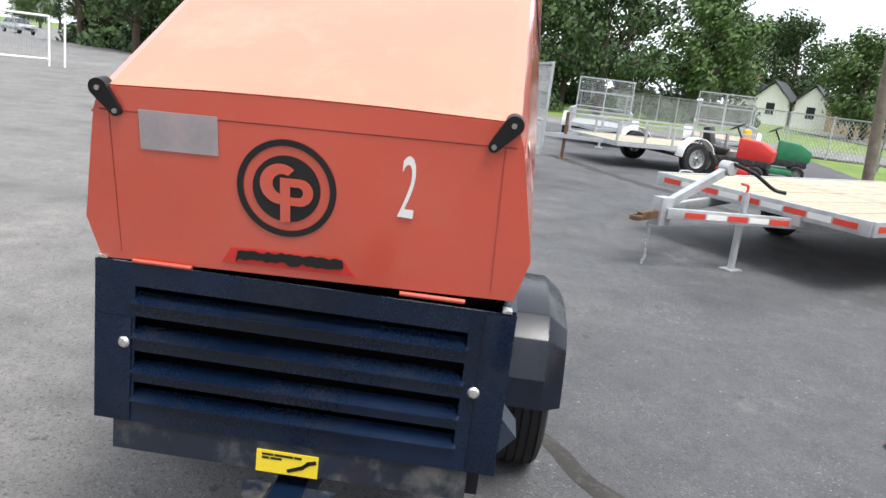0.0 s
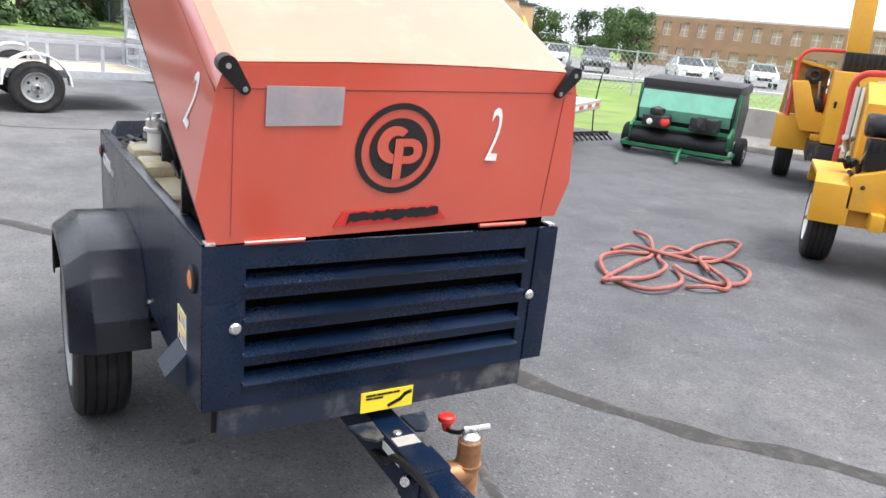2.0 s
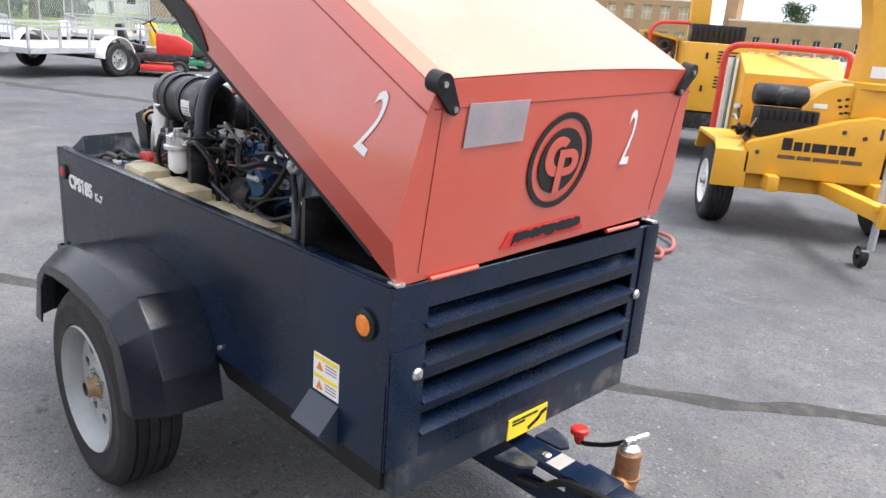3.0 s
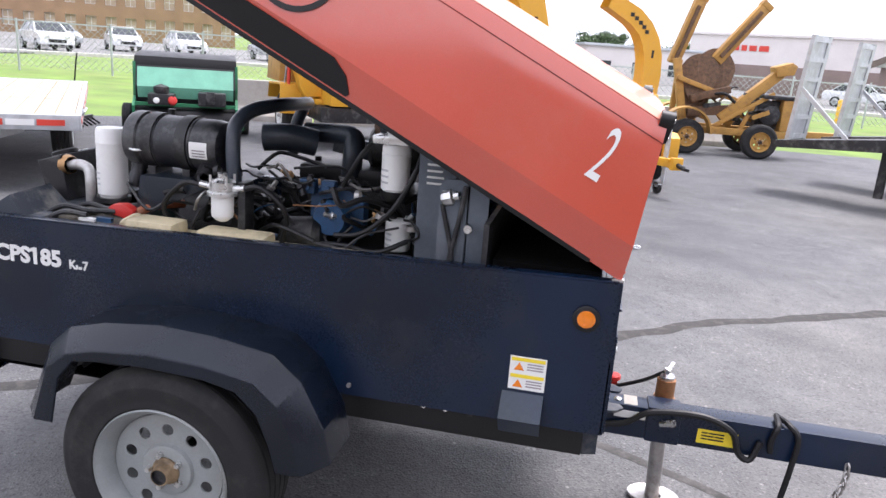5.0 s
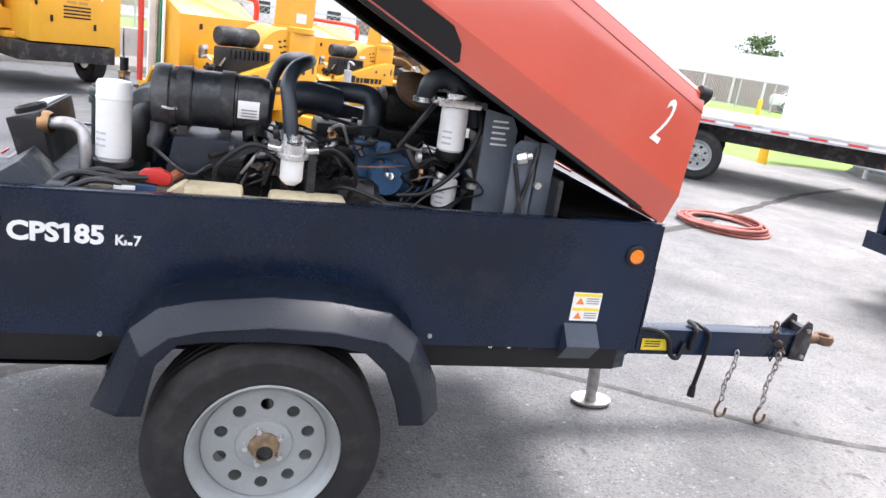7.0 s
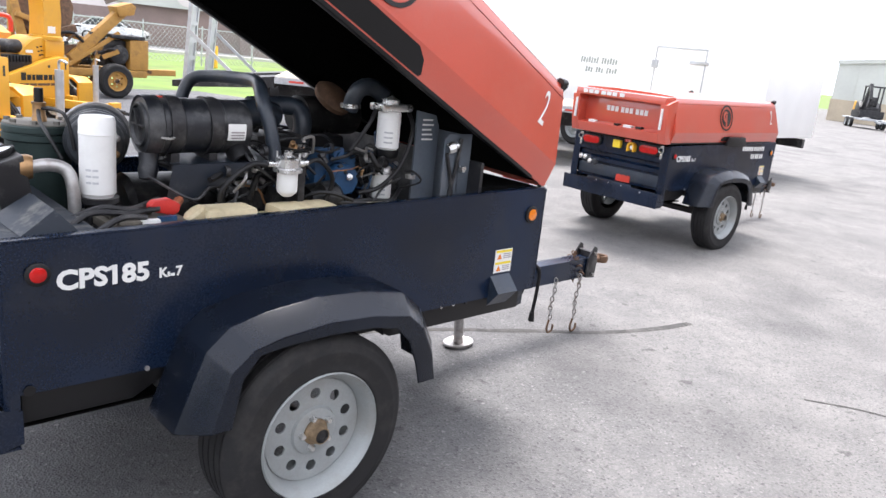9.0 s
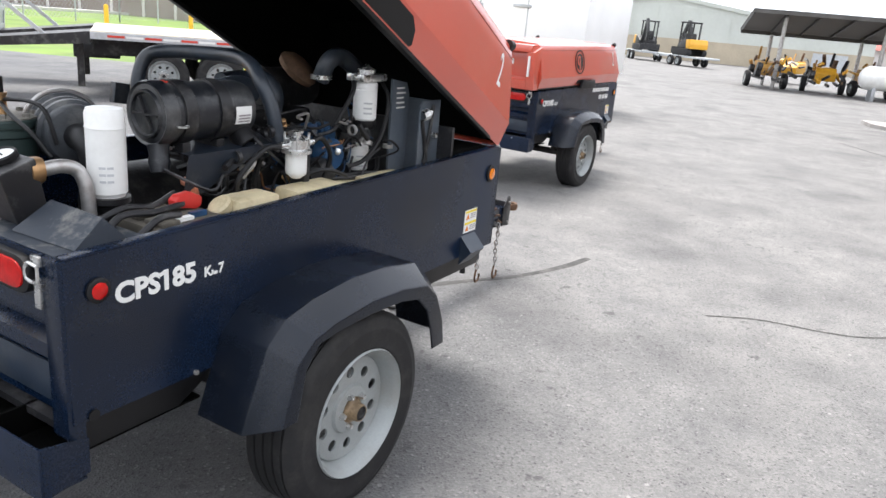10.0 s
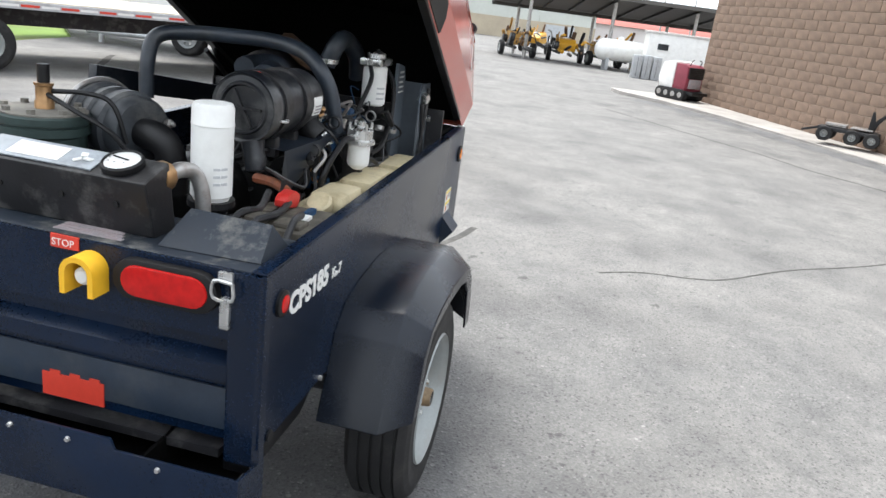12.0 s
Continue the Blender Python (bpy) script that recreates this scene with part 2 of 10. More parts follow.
CARWHITE = material("white_car_paint", (0.72, 0.73, 0.74), 0.25, 0.1, var=0.03, bump=0.0, coat=0.6)
CARSILVER = material("silver_car_paint", (0.38, 0.40, 0.42), 0.25, 0.5, var=0.03, bump=0.0, coat=0.6)
CARDARK = material("dark_grey_car_paint", (0.07, 0.075, 0.085), 0.25, 0.3, var=0.05, bump=0.0, coat=0.6)
WIRE = material("galvanised_wire", (0.42, 0.44, 0.45), 0.5, 0.5, var=0.1, bump=0.0)


def asphalt(name, base, warm, paler_side=False):
    """Worn asphalt: stone grain, blotches, pale worn areas and dark stains."""
    m = bpy.data.materials.new(name)
    m.use_nodes = True
    n, k = m.node_tree.nodes, m.node_tree.links
    p = n["Principled BSDF"]
    tc = n.new("ShaderNodeTexCoord")

    def noise_tex(scale, detail=4, rough=0.6):
        x = n.new("ShaderNodeTexNoise")
        x.inputs["Scale"].default_value, x.inputs["Detail"].default_value, x.inputs["Roughness"].default_value = scale, detail, rough
        k.new(tc.outputs["Object"], x.inputs["Vector"])
        return x

    def ramp(source, a, b, ca, cb):
        x = n.new("ShaderNodeValToRGB")
        x.color_ramp.elements[0].position, x.color_ramp.elements[0].color = a, (*ca, 1)
        x.color_ramp.elements[1].position, x.color_ramp.elements[1].color = b, (*cb, 1)
        k.new(source, x.inputs["Fac"])
        return x.outputs["Color"]

    def mix(fac, a, b, kind="MIX"):
        x = n.new("ShaderNodeMixRGB")
        x.blend_type = kind
        for slot, v in (("Fac", fac), ("Color1", a), ("Color2", b)):
            if isinstance(v, (int, float)):
                x.inputs[slot].default_value = v
            elif isinstance(v, tuple):
                x.inputs[slot].default_value = (*v, 1)
            else:
                k.new(v, x.inputs[slot])
        return x.outputs["Color"]

    drift = noise_tex(0.35, 5).outputs["Fac"]
    if paler_side:  # the paving is blended paler towards +x and towards -y
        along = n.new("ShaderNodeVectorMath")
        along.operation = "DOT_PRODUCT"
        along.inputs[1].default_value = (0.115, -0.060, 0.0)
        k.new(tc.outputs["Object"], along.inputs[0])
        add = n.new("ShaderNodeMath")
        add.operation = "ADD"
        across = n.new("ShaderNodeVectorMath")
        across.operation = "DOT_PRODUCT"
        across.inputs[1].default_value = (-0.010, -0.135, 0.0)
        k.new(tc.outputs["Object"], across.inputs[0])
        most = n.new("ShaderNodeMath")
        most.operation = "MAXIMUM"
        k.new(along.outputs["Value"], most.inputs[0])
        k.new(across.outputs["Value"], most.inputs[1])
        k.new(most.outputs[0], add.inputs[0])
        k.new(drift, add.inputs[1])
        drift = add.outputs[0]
    wide = ramp(drift, 0.40, 0.90 if paler_side else 0.62, base, warm)
    blot = ramp(noise_tex(2.1, 9, 0.72).outputs["Fac"], 0.34, 0.68, (0.80, 0.80, 0.81), (1.18, 1.17, 1.16))
    c = mix(1.0, wide, blot, "MULTIPLY")
    patch = ramp(noise_tex(6.0, 10, 0.8).outputs["Fac"], 0.36, 0.66, (0.78, 0.78, 0.79), (1.2, 1.19, 1.17))
    c = mix(0.9, c, patch, "MULTIPLY")

    def cells(scale):
        v = n.new("ShaderNodeTexVoronoi")
        v.inputs["Scale"].default_value = scale
        k.new(tc.outputs["Object"], v.inputs["Vector"])
        tone = n.new("ShaderNodeSeparateColor")
        k.new(v.outputs["Color"], tone.inputs["Color"])
        return v, tone

    # aggregate: single stones of differing tone, the odd pale chip and dark pit
    stones, tone = cells(120)
    grain = ramp(tone.outputs["Red"], 0.0, 1.0, (0.77, 0.77, 0.77), (1.23, 1.22, 1.21))
    c = mix(0.75, c, grain, "MULTIPLY")
    fine = ramp(noise_tex(330, 2, 0.6).outputs["Fac"], 0.34, 0.66, (0.78, 0.78, 0.78), (1.22, 1.22, 1.22))
    c = mix(0.7, c, fine, "MULTIPLY")
    worn = ramp(noise_tex(0.9, 6, 0.7).outputs["Fac"], 0.42, 0.62, (0.12, 0.12, 0.12), (1, 1, 1))
    chips = ramp(tone.outputs["Green"], 0.955, 0.97, (0, 0, 0), (0.38, 0.38, 0.38))
    c = mix(mix(1.0, chips, worn, "MULTIPLY"), c, (0.36, 0.35, 0.335))
    big, big_tone = cells(34)
    flakes = ramp(big_tone.outputs["Green"], 0.985, 0.99, (0, 0, 0), (0.35, 0.35, 0.35))
    near = ramp(big.outputs["Distance"], 0.22, 0.34, (1, 1, 1), (0, 0, 0))
    c = mix(mix(1.0, flakes, near, "MULTIPLY"), c, (0.42, 0.41, 0.39))
    pits = ramp(tone.outputs["Blue"], 0.93, 0.95, (0, 0, 0), (0.5, 0.5, 0.5))
    c = mix(pits, c, (0.025, 0.025, 0.026))
    scuff = ramp(noise_tex(1.9, 12, 0.82).outputs["Fac"], 0.56, 0.70, (0, 0, 0), (0.50, 0.50, 0.50))
    c = mix(scuff, c, (0.20, 0.197, 0.188))
    oil = ramp(noise_tex(9.0, 3, 0.55).outputs["Fac"], 0.64, 0.70, (0, 0, 0), (0.6, 0.6, 0.6))
    zone = ramp(noise_tex(0.6, 3, 0.5).outputs["Fac"], 0.48, 0.58, (0, 0, 0), (1, 1, 1))
    c = mix(mix(1.0, oil, zone, "MULTIPLY"), c, (0.02, 0.02, 0.02))
    # old damp marks, pale traffic polish and thin surface scratches
    damp = ramp(noise_tex(0.75, 12, 0.72).outputs["Fac"], 0.50, 0.64, (1.08, 1.08, 1.08), (0.58, 0.58, 0.60))
    c = mix(0.8, c, damp, "MULTIPLY")
    polish = ramp(noise_tex(1.7, 11, 0.8).outputs["Fac"], 0.56, 0.70, (0, 0, 0), (0.25, 0.25, 0.25))
    c = mix(polish, c, tuple(1.35 * v for v in warm))
    k.new(c, p.inputs["Base Color"])
    p.inputs["Roughness"].default_value = 0.78
    b = n.new("ShaderNodeBump")
    b.inputs["Strength"].default_value, b.inputs["Distance"].default_value = 0.6, 0.005
    k.new(stones.outputs["Distance"], b.inputs["Height"])
    k.new(b.outputs["Normal"], p.inputs["Normal"])
    return m


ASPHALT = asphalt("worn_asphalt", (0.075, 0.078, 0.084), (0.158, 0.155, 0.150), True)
ROAD = asphalt("street_asphalt", (0.15, 0.15, 0.15), (0.20, 0.198, 0.195))
GRASS = material("mown_grass", (0.125, 0.20, 0.035), 0.9, var=0.25, scale=0.8, bump=0.5, grain=40, dirt=(0.20, 0.19, 0.07), dirt_amount=0.5, dirt_scale=0.5)


# ---- shapes ----
def place_faces(bm, pts, faces):
    vs = [bm.verts.new(p) for p in pts]
    out = []
    for f in faces:
        try:
            out.append(bm.faces.new([vs[i] for i in f]))
        except ValueError:
            pass
    return vs, out


def box(bm, x0, x1, y0, y1, z0, z1, bevel=0.0, m=None):
    pts = [Vector((x, y, z)) for z in (z0, z1) for x, y in ((x0, y0), (x1, y0), (x1, y1), (x0, y1))]
    if m:
        pts = [m @ p for p in pts]
    vs, fs = place_faces(bm, pts, [(3, 2, 1, 0), (4, 5, 6, 7), (0, 1, 5, 4), (1, 2, 6, 5), (2, 3, 7, 6), (3, 0, 4, 7)])
    if bevel:
        edges = {e for f in fs for e in f.edges}
        bmesh.ops.bevel(bm, geom=list(edges), offset=bevel, segments=2, affect="EDGES", profile=0.6)
    return bm


def prism(bm, outline, axis, a, b, bevel=0.0):
    """A solid with the given outline in the plane across the axis ('x': (y, z), 'y': (x, z), 'z': (x, y)) from a to b."""
    def at(u, v, w):
        return {"x": (w, u, v), "y": (u, w, v), "z": (u, v, w)}[axis]
    n = len(outline)
    pts = [at(u, v, a) for u, v in outline] + [at(u, v, b) for u, v in outline]
    faces = [tuple(range(n)), tuple(range(2 * n - 1, n - 1, -1))] + [(i, (i + 1) % n, n + (i + 1) % n, n + i) for i in range(n)]
    _, fs = place_faces(bm, pts, faces)
    bmesh.ops.recalc_face_normals(bm, faces=fs)
    if bevel:
        edges = {e for f in fs for e in f.edges}
        bmesh.ops.bevel(bm, geom=list(edges), offset=bevel, segments=2, affect="EDGES", profile=0.6)
    return bm


def frame_of(d):
    d = Vector(d).normalized()
    u = d.orthogonal().normalized()
    return u, d.cross(u), d


def cyl(bm, p0, p1, r0, r1=None, seg=18, caps=True):
    p0, p1 = Vector(p0), Vector(p1)
    r1 = r0 if r1 is None else r1
    u, v, d = frame_of(p1 - p0)
    ring = lambda p, r: [bm.verts.new(p + r * (math.cos(2 * math.pi * i / seg) * u + math.sin(2 * math.pi * i / seg) * v)) for i in range(seg)]
    a, b = ring(p0, r0), ring(p1, r1)
    for i in range(seg):
        bm.faces.new((a[i], a[(i + 1) % seg], b[(i + 1) % seg], b[i]))
    if caps:
        bm.faces.new(a[::-1])
        bm.faces.new(b)
    return bm


def lathe(bm, profile, origin, axis, seg=32, close=False):
    """Turns (radius, height) pairs about the axis through origin."""
    o = Vector(origin)
    u, v, d = frame_of(axis)
    rings = []
    for r, h in profile:
        if r < 1e-6:
            rings.append([bm.verts.new(o + h * d)])
        else:
            rings.append([bm.verts.new(o + h * d + r * (math.cos(2 * math.pi * i / seg) * u + math.sin(2 * math.pi * i / seg) * v)) for i in range(seg)])
    pairs = list(zip(rings, rings[1:])) + ([(rings[-1], rings[0])] if close else [])
    for a, b in pairs:
        for i in range(seg):
            j = (i + 1) % seg
            if len(a) == 1 and len(b) == 1:
                continue
            if len(a) == 1:
                bm.faces.new((a[0], b[j], b[i]))
            elif len(b) == 1:
                bm.faces.new((a[i], a[j], b[0]))
            else:
                bm.faces.new((a[i], a[j], b[j], b[i]))
    return bm


def smooth_path(pts, steps=6):
    pts = [Vector(p) for p in pts]
    if len(pts) < 3:
        return pts
    out = []
    ext = [2 * pts[0] - pts[1]] + pts + [2 * pts[-1] - pts[-2]]
    for i in range(1, len(ext) - 2):
        a, b, c, d = ext[i - 1:i + 3]
        for s in range(steps):
            t = s / steps
            out.append(0.5 * (2 * b + (c - a) * t + (2 * a - 5 * b + 4 * c - d) * t * t + (3 * b - a - 3 * c + d) * t ** 3))
    out.append(pts[-1])
    return out


def tube(bm, pts, r, seg=8, steps=6, smooth=True):
    path = smooth_path(pts, steps) if smooth else [Vector(p) for p in pts]
    prev, u = None, None
    for i, p in enumerate(path):
        d = (path[min(i + 1, len(path) - 1)] - path[max(i - 1, 0)]).normalized()
        u = d.orthogonal().normalized() if u is None else (u - u.dot(d) * d).normalized()
        v = d.cross(u)
        ring = [bm.verts.new(p + r * (math.cos(2 * math.pi * j / seg) * u + math.sin(2 * math.pi * j / seg) * v)) for j in range(seg)]
        if prev:
            for j in range(seg):
                bm.faces.new((prev[j], prev[(j + 1) % seg], ring[(j + 1) % seg], ring[j]))
        else:
            bm.faces.new(ring[::-1])
        prev = ring
    bm.faces.new(prev)
    return bm


def beam(bm, p0, p1, w, h=None, up=(0, 0, 1), bevel=0.0):
    """A rectangular bar from p0 to p1, w wide and h high."""
    p0, p1 = Vector(p0), Vector(p1)
    h = w if h is None else h
    d = (p1 - p0)
    n = d.length
    d.normalize()
    side = d.cross(Vector(up))
    side = side.normalized() if side.length > 1e-4 else Vector((1, 0, 0)).cross(d).normalized()
    top = side.cross(d)
    m = Matrix((( *side, ), (*top, ), (*d, ))).transposed().to_4x4()
    m.translation = p0
    return box(bm, -w / 2, w / 2, -h / 2, h / 2, 0, n, bevel, m)


def plate(bm, outline, holes, place, thick):
    """A flat sheet in the xy plane of the pose 'place', with holes through it, 'thick' deep along its z."""
    edges, loops = [], []
    for loop in [outline] + list(holes):
        vs = [bm.verts.new(place @ Vector((x, y, 0))) for x, y in loop]
        loops.append(vs)
        edges += [bm.edges.new((vs[i], vs[(i + 1) % len(vs)])) for i in range(len(vs))]
    front = [f for f in bmesh.ops.triangle_fill(bm, edges=edges, use_beauty=True)["geom"] if isinstance(f, bmesh.types.BMFace)]
    shift = place.to_3x3() @ Vector((0, 0, -thick))
    twin = {v: bm.verts.new(v.co + shift) for loop in loops for v in loop}
    backs = [bm.faces.new([twin[v] for v in reversed(f.verts)]) for f in front]
    sides = [bm.faces.new((l[i], l[(i + 1) % len(l)], twin[l[(i + 1) % len(l)]], twin[l[i]])) for l in loops for i in range(len(l))]
    bmesh.ops.recalc_face_normals(bm, faces=front + backs + sides)
    return bm


def circle(cx, cy, r, seg=16, a0=0.0):
    return [(cx + r * math.cos(a0 + 2 * math.pi * i / seg), cy + r * math.sin(a0 + 2 * math.pi * i / seg)) for i in range(seg)]


def arc(cx, cy, r, a, b, seg=20):
    return [(cx + r * math.cos(radians(a + (b - a) * i / seg)), cy + r * math.sin(radians(a + (b - a) * i / seg))) for i in range(seg + 1)]


def part(name, bm, mat, parent=None, label="", smooth=38):
    """Links a bmesh as one mesh object under a thing or a part."""
    me = bpy.data.meshes.new(name)
    bm.to_mesh(me)
    bm.free()
    me.materials.append(mat)
    if smooth:
        me.shade_smooth()
        me.set_sharp_from_angle(angle=radians(smooth))
    ob = new(name, me)
    if parent:
        ob.parent = parent
    if label:
        ob["label"] = label
    return ob


def shared(name, ob, m, parent):
    """Another object on the same mesh, at the pose m under the parent."""
    c = new(name, ob.data)
    c.parent = parent
    c.matrix_basis = m
    return c


def thing(name, label, category, m=None, group="", kind=""):
    e = new(name)
    e.empty_display_size = 0.2
    if m:
        e.matrix_basis = m
    return tagged(e, label, category, group, kind)


def B():
    return bmesh.new()


def lettering(name, text, size, place, mat, parent, thick=0.002, squeeze=1.0, label="", bold=0.0):
    """Raised words in the built-in font, turned into a mesh."""
    c = bpy.data.curves.new(name, "FONT")
    c.body, c.size, c.extrude, c.resolution_u = text, size, thick, 3
    c.offset = bold
    tmp = bpy.data.objects.new(name, c)
    scene.collection.objects.link(tmp)
    me = bpy.data.meshes.new_from_object(tmp.evaluated_get(bpy.context.evaluated_depsgraph_get()))
    bpy.data.objects.remove(tmp)
    me.materials.clear()
    me.materials.append(mat)
    me.transform(Matrix.Diagonal((squeeze, 1, 1, 1)))
    ob = new(name, me)
    ob.matrix_basis = place
    ob.parent = parent
    if label:
        ob["label"] = label
    return ob


def bars(bm, place, rows, height, gap, widths, thick=0.003):
    """Illegible writing: one plain bar a word."""
    for r in range(rows):
        x = 0.0
        for w in widths[r % len(widths)]:
            box(bm, x, x + w, -r * (height + gap) - height, -r * (height + gap), 0, thick, 0, place)
            x += w + height * 0.5
    return bm


# ---- ground ----
def fall(x):
    """The yard falls gently away from the trailer."""
    return -0.010 * max(0.0, x - 8.0)


def sheet(name, outline, z, mat, label, category, thick=0.06, cell=4.0):
    """A flat area cut into cells, so that it follows the fall of the yard."""
    bm = B()
    edges = []
    vs = [bm.verts.new((x, y, 0)) for x, y in outline]
    edges = [bm.edges.new((vs[i], vs[(i + 1) % len(vs)])) for i in range(len(vs))]
    bmesh.ops.triangle_fill(bm, edges=edges, use_beauty=True)
    for x in (8.0, 60.0):
        bmesh.ops.bisect_plane(bm, geom=list(bm.verts) + list(bm.edges) + list(bm.faces), plane_co=(x, 0, 0), plane_no=(1, 0, 0))
    for v in bm.verts:
        v.co.z = z + fall(min(v.co.x, 60.0))
    bmesh.ops.recalc_face_normals(bm, faces=bm.faces)
    for f in bm.faces:
        if f.normal.z < 0:
            f.normal_flip()
    ext = bmesh.ops.extrude_face_region(bm, geom=list(bm.faces))
    for v in ext["geom"]:
        if isinstance(v, bmesh.types.BMVert):
            v.co.z -= thick
    bmesh.ops.recalc_face_normals(bm, faces=bm.faces)
    ob = part(name, bm, mat, smooth=0)
    return tagged(ob, label, category, kind="structure")


bm = B()
grid = [-3000, -300, -60, 8, 60, 300, 3000]
rows_v = [[bm.verts.new((x, y, -0.14 + fall(min(x, 60)) - (0.0 if abs(x) < 100 and abs(y) < 100 else 0.5))) for x in grid] for y in grid]
for j in range(len(grid) - 1):
    for i in range(len(grid) - 1):
        bm.faces.new((rows_v[j][i], rows_v[j][i + 1], rows_v[j + 1][i + 1], rows_v[j + 1][i]))
tagged(part("ground", bm, GRASS, smooth=0), "wide grassy ground round the equipment yard", "ground", kind="structure")

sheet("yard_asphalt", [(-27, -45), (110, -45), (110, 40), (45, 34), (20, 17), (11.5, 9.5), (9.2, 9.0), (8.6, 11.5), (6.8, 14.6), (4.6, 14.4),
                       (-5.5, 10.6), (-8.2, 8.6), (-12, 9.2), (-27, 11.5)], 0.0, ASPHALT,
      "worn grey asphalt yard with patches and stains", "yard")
sheet("street", [(-34, -60), (-27, -60), (-27, 60), (-34, 60)], -0.05, ROAD, "grey asphalt street beside the yard", "street")
sheet("side_road", [(-225, -150), (-34, -33), (-34, -13.5), (-55, -26), (-90, -46.5), (-225, -134)], -0.05, ROAD, "pale asphalt side road between trees", "road")
sheet("car_park", [(-70, 26), (-34.5, 24), (-22, 38), (40, 44), (60, 75), (-70, 75)], -0.06, ROAD, "grey asphalt car park before the school", "car park")
sheet("pavement_strip", [(-34.0, 23.2), (-21.6, 37.2), (40, 43), (40, 44), (-22, 38), (-34.5, 24)], 0.02, PALECONC, "pale concrete kerb strip along the car park", "kerb", 0.2)


def crack(pts, width, name="tar_crack", label="dark tar-filled crack in the asphalt", mat=None):
    """A ragged seam of tar lying on the asphalt."""
    path = smooth_path([(x, y, 0) for x, y in pts], 14)
    bm = B()
    prev = None
    for i, p in enumerate(path):
        d = path[min(i + 1, len(path) - 1)] - path[max(i - 1, 0)]
        n = Vector((-d.y, d.x, 0)).normalized()
        j = 0.35 * noise.noise(Vector((p.x * 2.3, p.y * 2.3, 4.0))) * width
        w = width * (0.5 + 0.35 * noise.noise(Vector((p.x * 4, p.y * 4, 1.0))))
        w2 = width * (0.5 + 0.35 * noise.noise(Vector((p.x * 4, p.y * 4, 9.0))))
        ring = [bm.verts.new((q.x, q.y, fall(q.x) + z)) for q, z in ((p + n * (j + w), 0.001), (p + n * j, 0.005), (p + n * (j - w2), 0.001))]
        if prev:
            bm.faces.new((prev[0], prev[1], ring[1], ring[0]))
            bm.faces.new((prev[1], prev[2], ring[2], ring[1]))
        prev = ring
    bmesh.ops.recalc_face_normals(bm, faces=bm.faces)
    return tagged(part(name, bm, mat or TAR), label, "crack", kind="structure")


crack([(-5.4, -2.9), (-3.97, -1.83), (-2.79, -0.94), (-1.2, 0.15), (0.12, 0.95), (0.57, 1.2), (1.2, 1.62), (1.86, 2.2), (3.0, 2.85), (4.4, 3.8), (6.0, 4.95), (7.7, 6.15), (9.5, 7.2)], 0.11)
crack([(0.9, 0.55), (1.35, 0.42), (1.74, 0.2), (2.2, -0.08), (2.7, -0.3), (3.05, -0.38)], 0.05, "open_crack", "faint worn crack under the drawbar", OLDCRACK)
crack([(2.55, -1.28), (2.72, -1.55), (2.8, -1.9), (2.93, -2.14), (3.4, -2.6), (4.05, -3.42), (5.2, -4.6)], 0.020, "open_crack", "thin meandering crack in the asphalt", OLDCRACK)
crack([(13.2, -1.2), (11.6, -2.25), (10.51, -2.95), (9.65, -3.54), (8.75, -3.98), (8.21, -4.42), (6.9, -5.5)], 0.035, label="long thin crack in the paler asphalt")
crack([(-9.5, -4.4), (-8.2, -2.9), (-7.6, -2.0), (-7.0, -0.6), (-6.9, 0.6)], 0.05, label="thin crack along the far asphalt")
crack([(-13.5, 1.6), (-11.0, 2.6), (-8.5, 3.9), (-7.0, 4.4)], 0.3, label="long sandy patch seam in the asphalt")


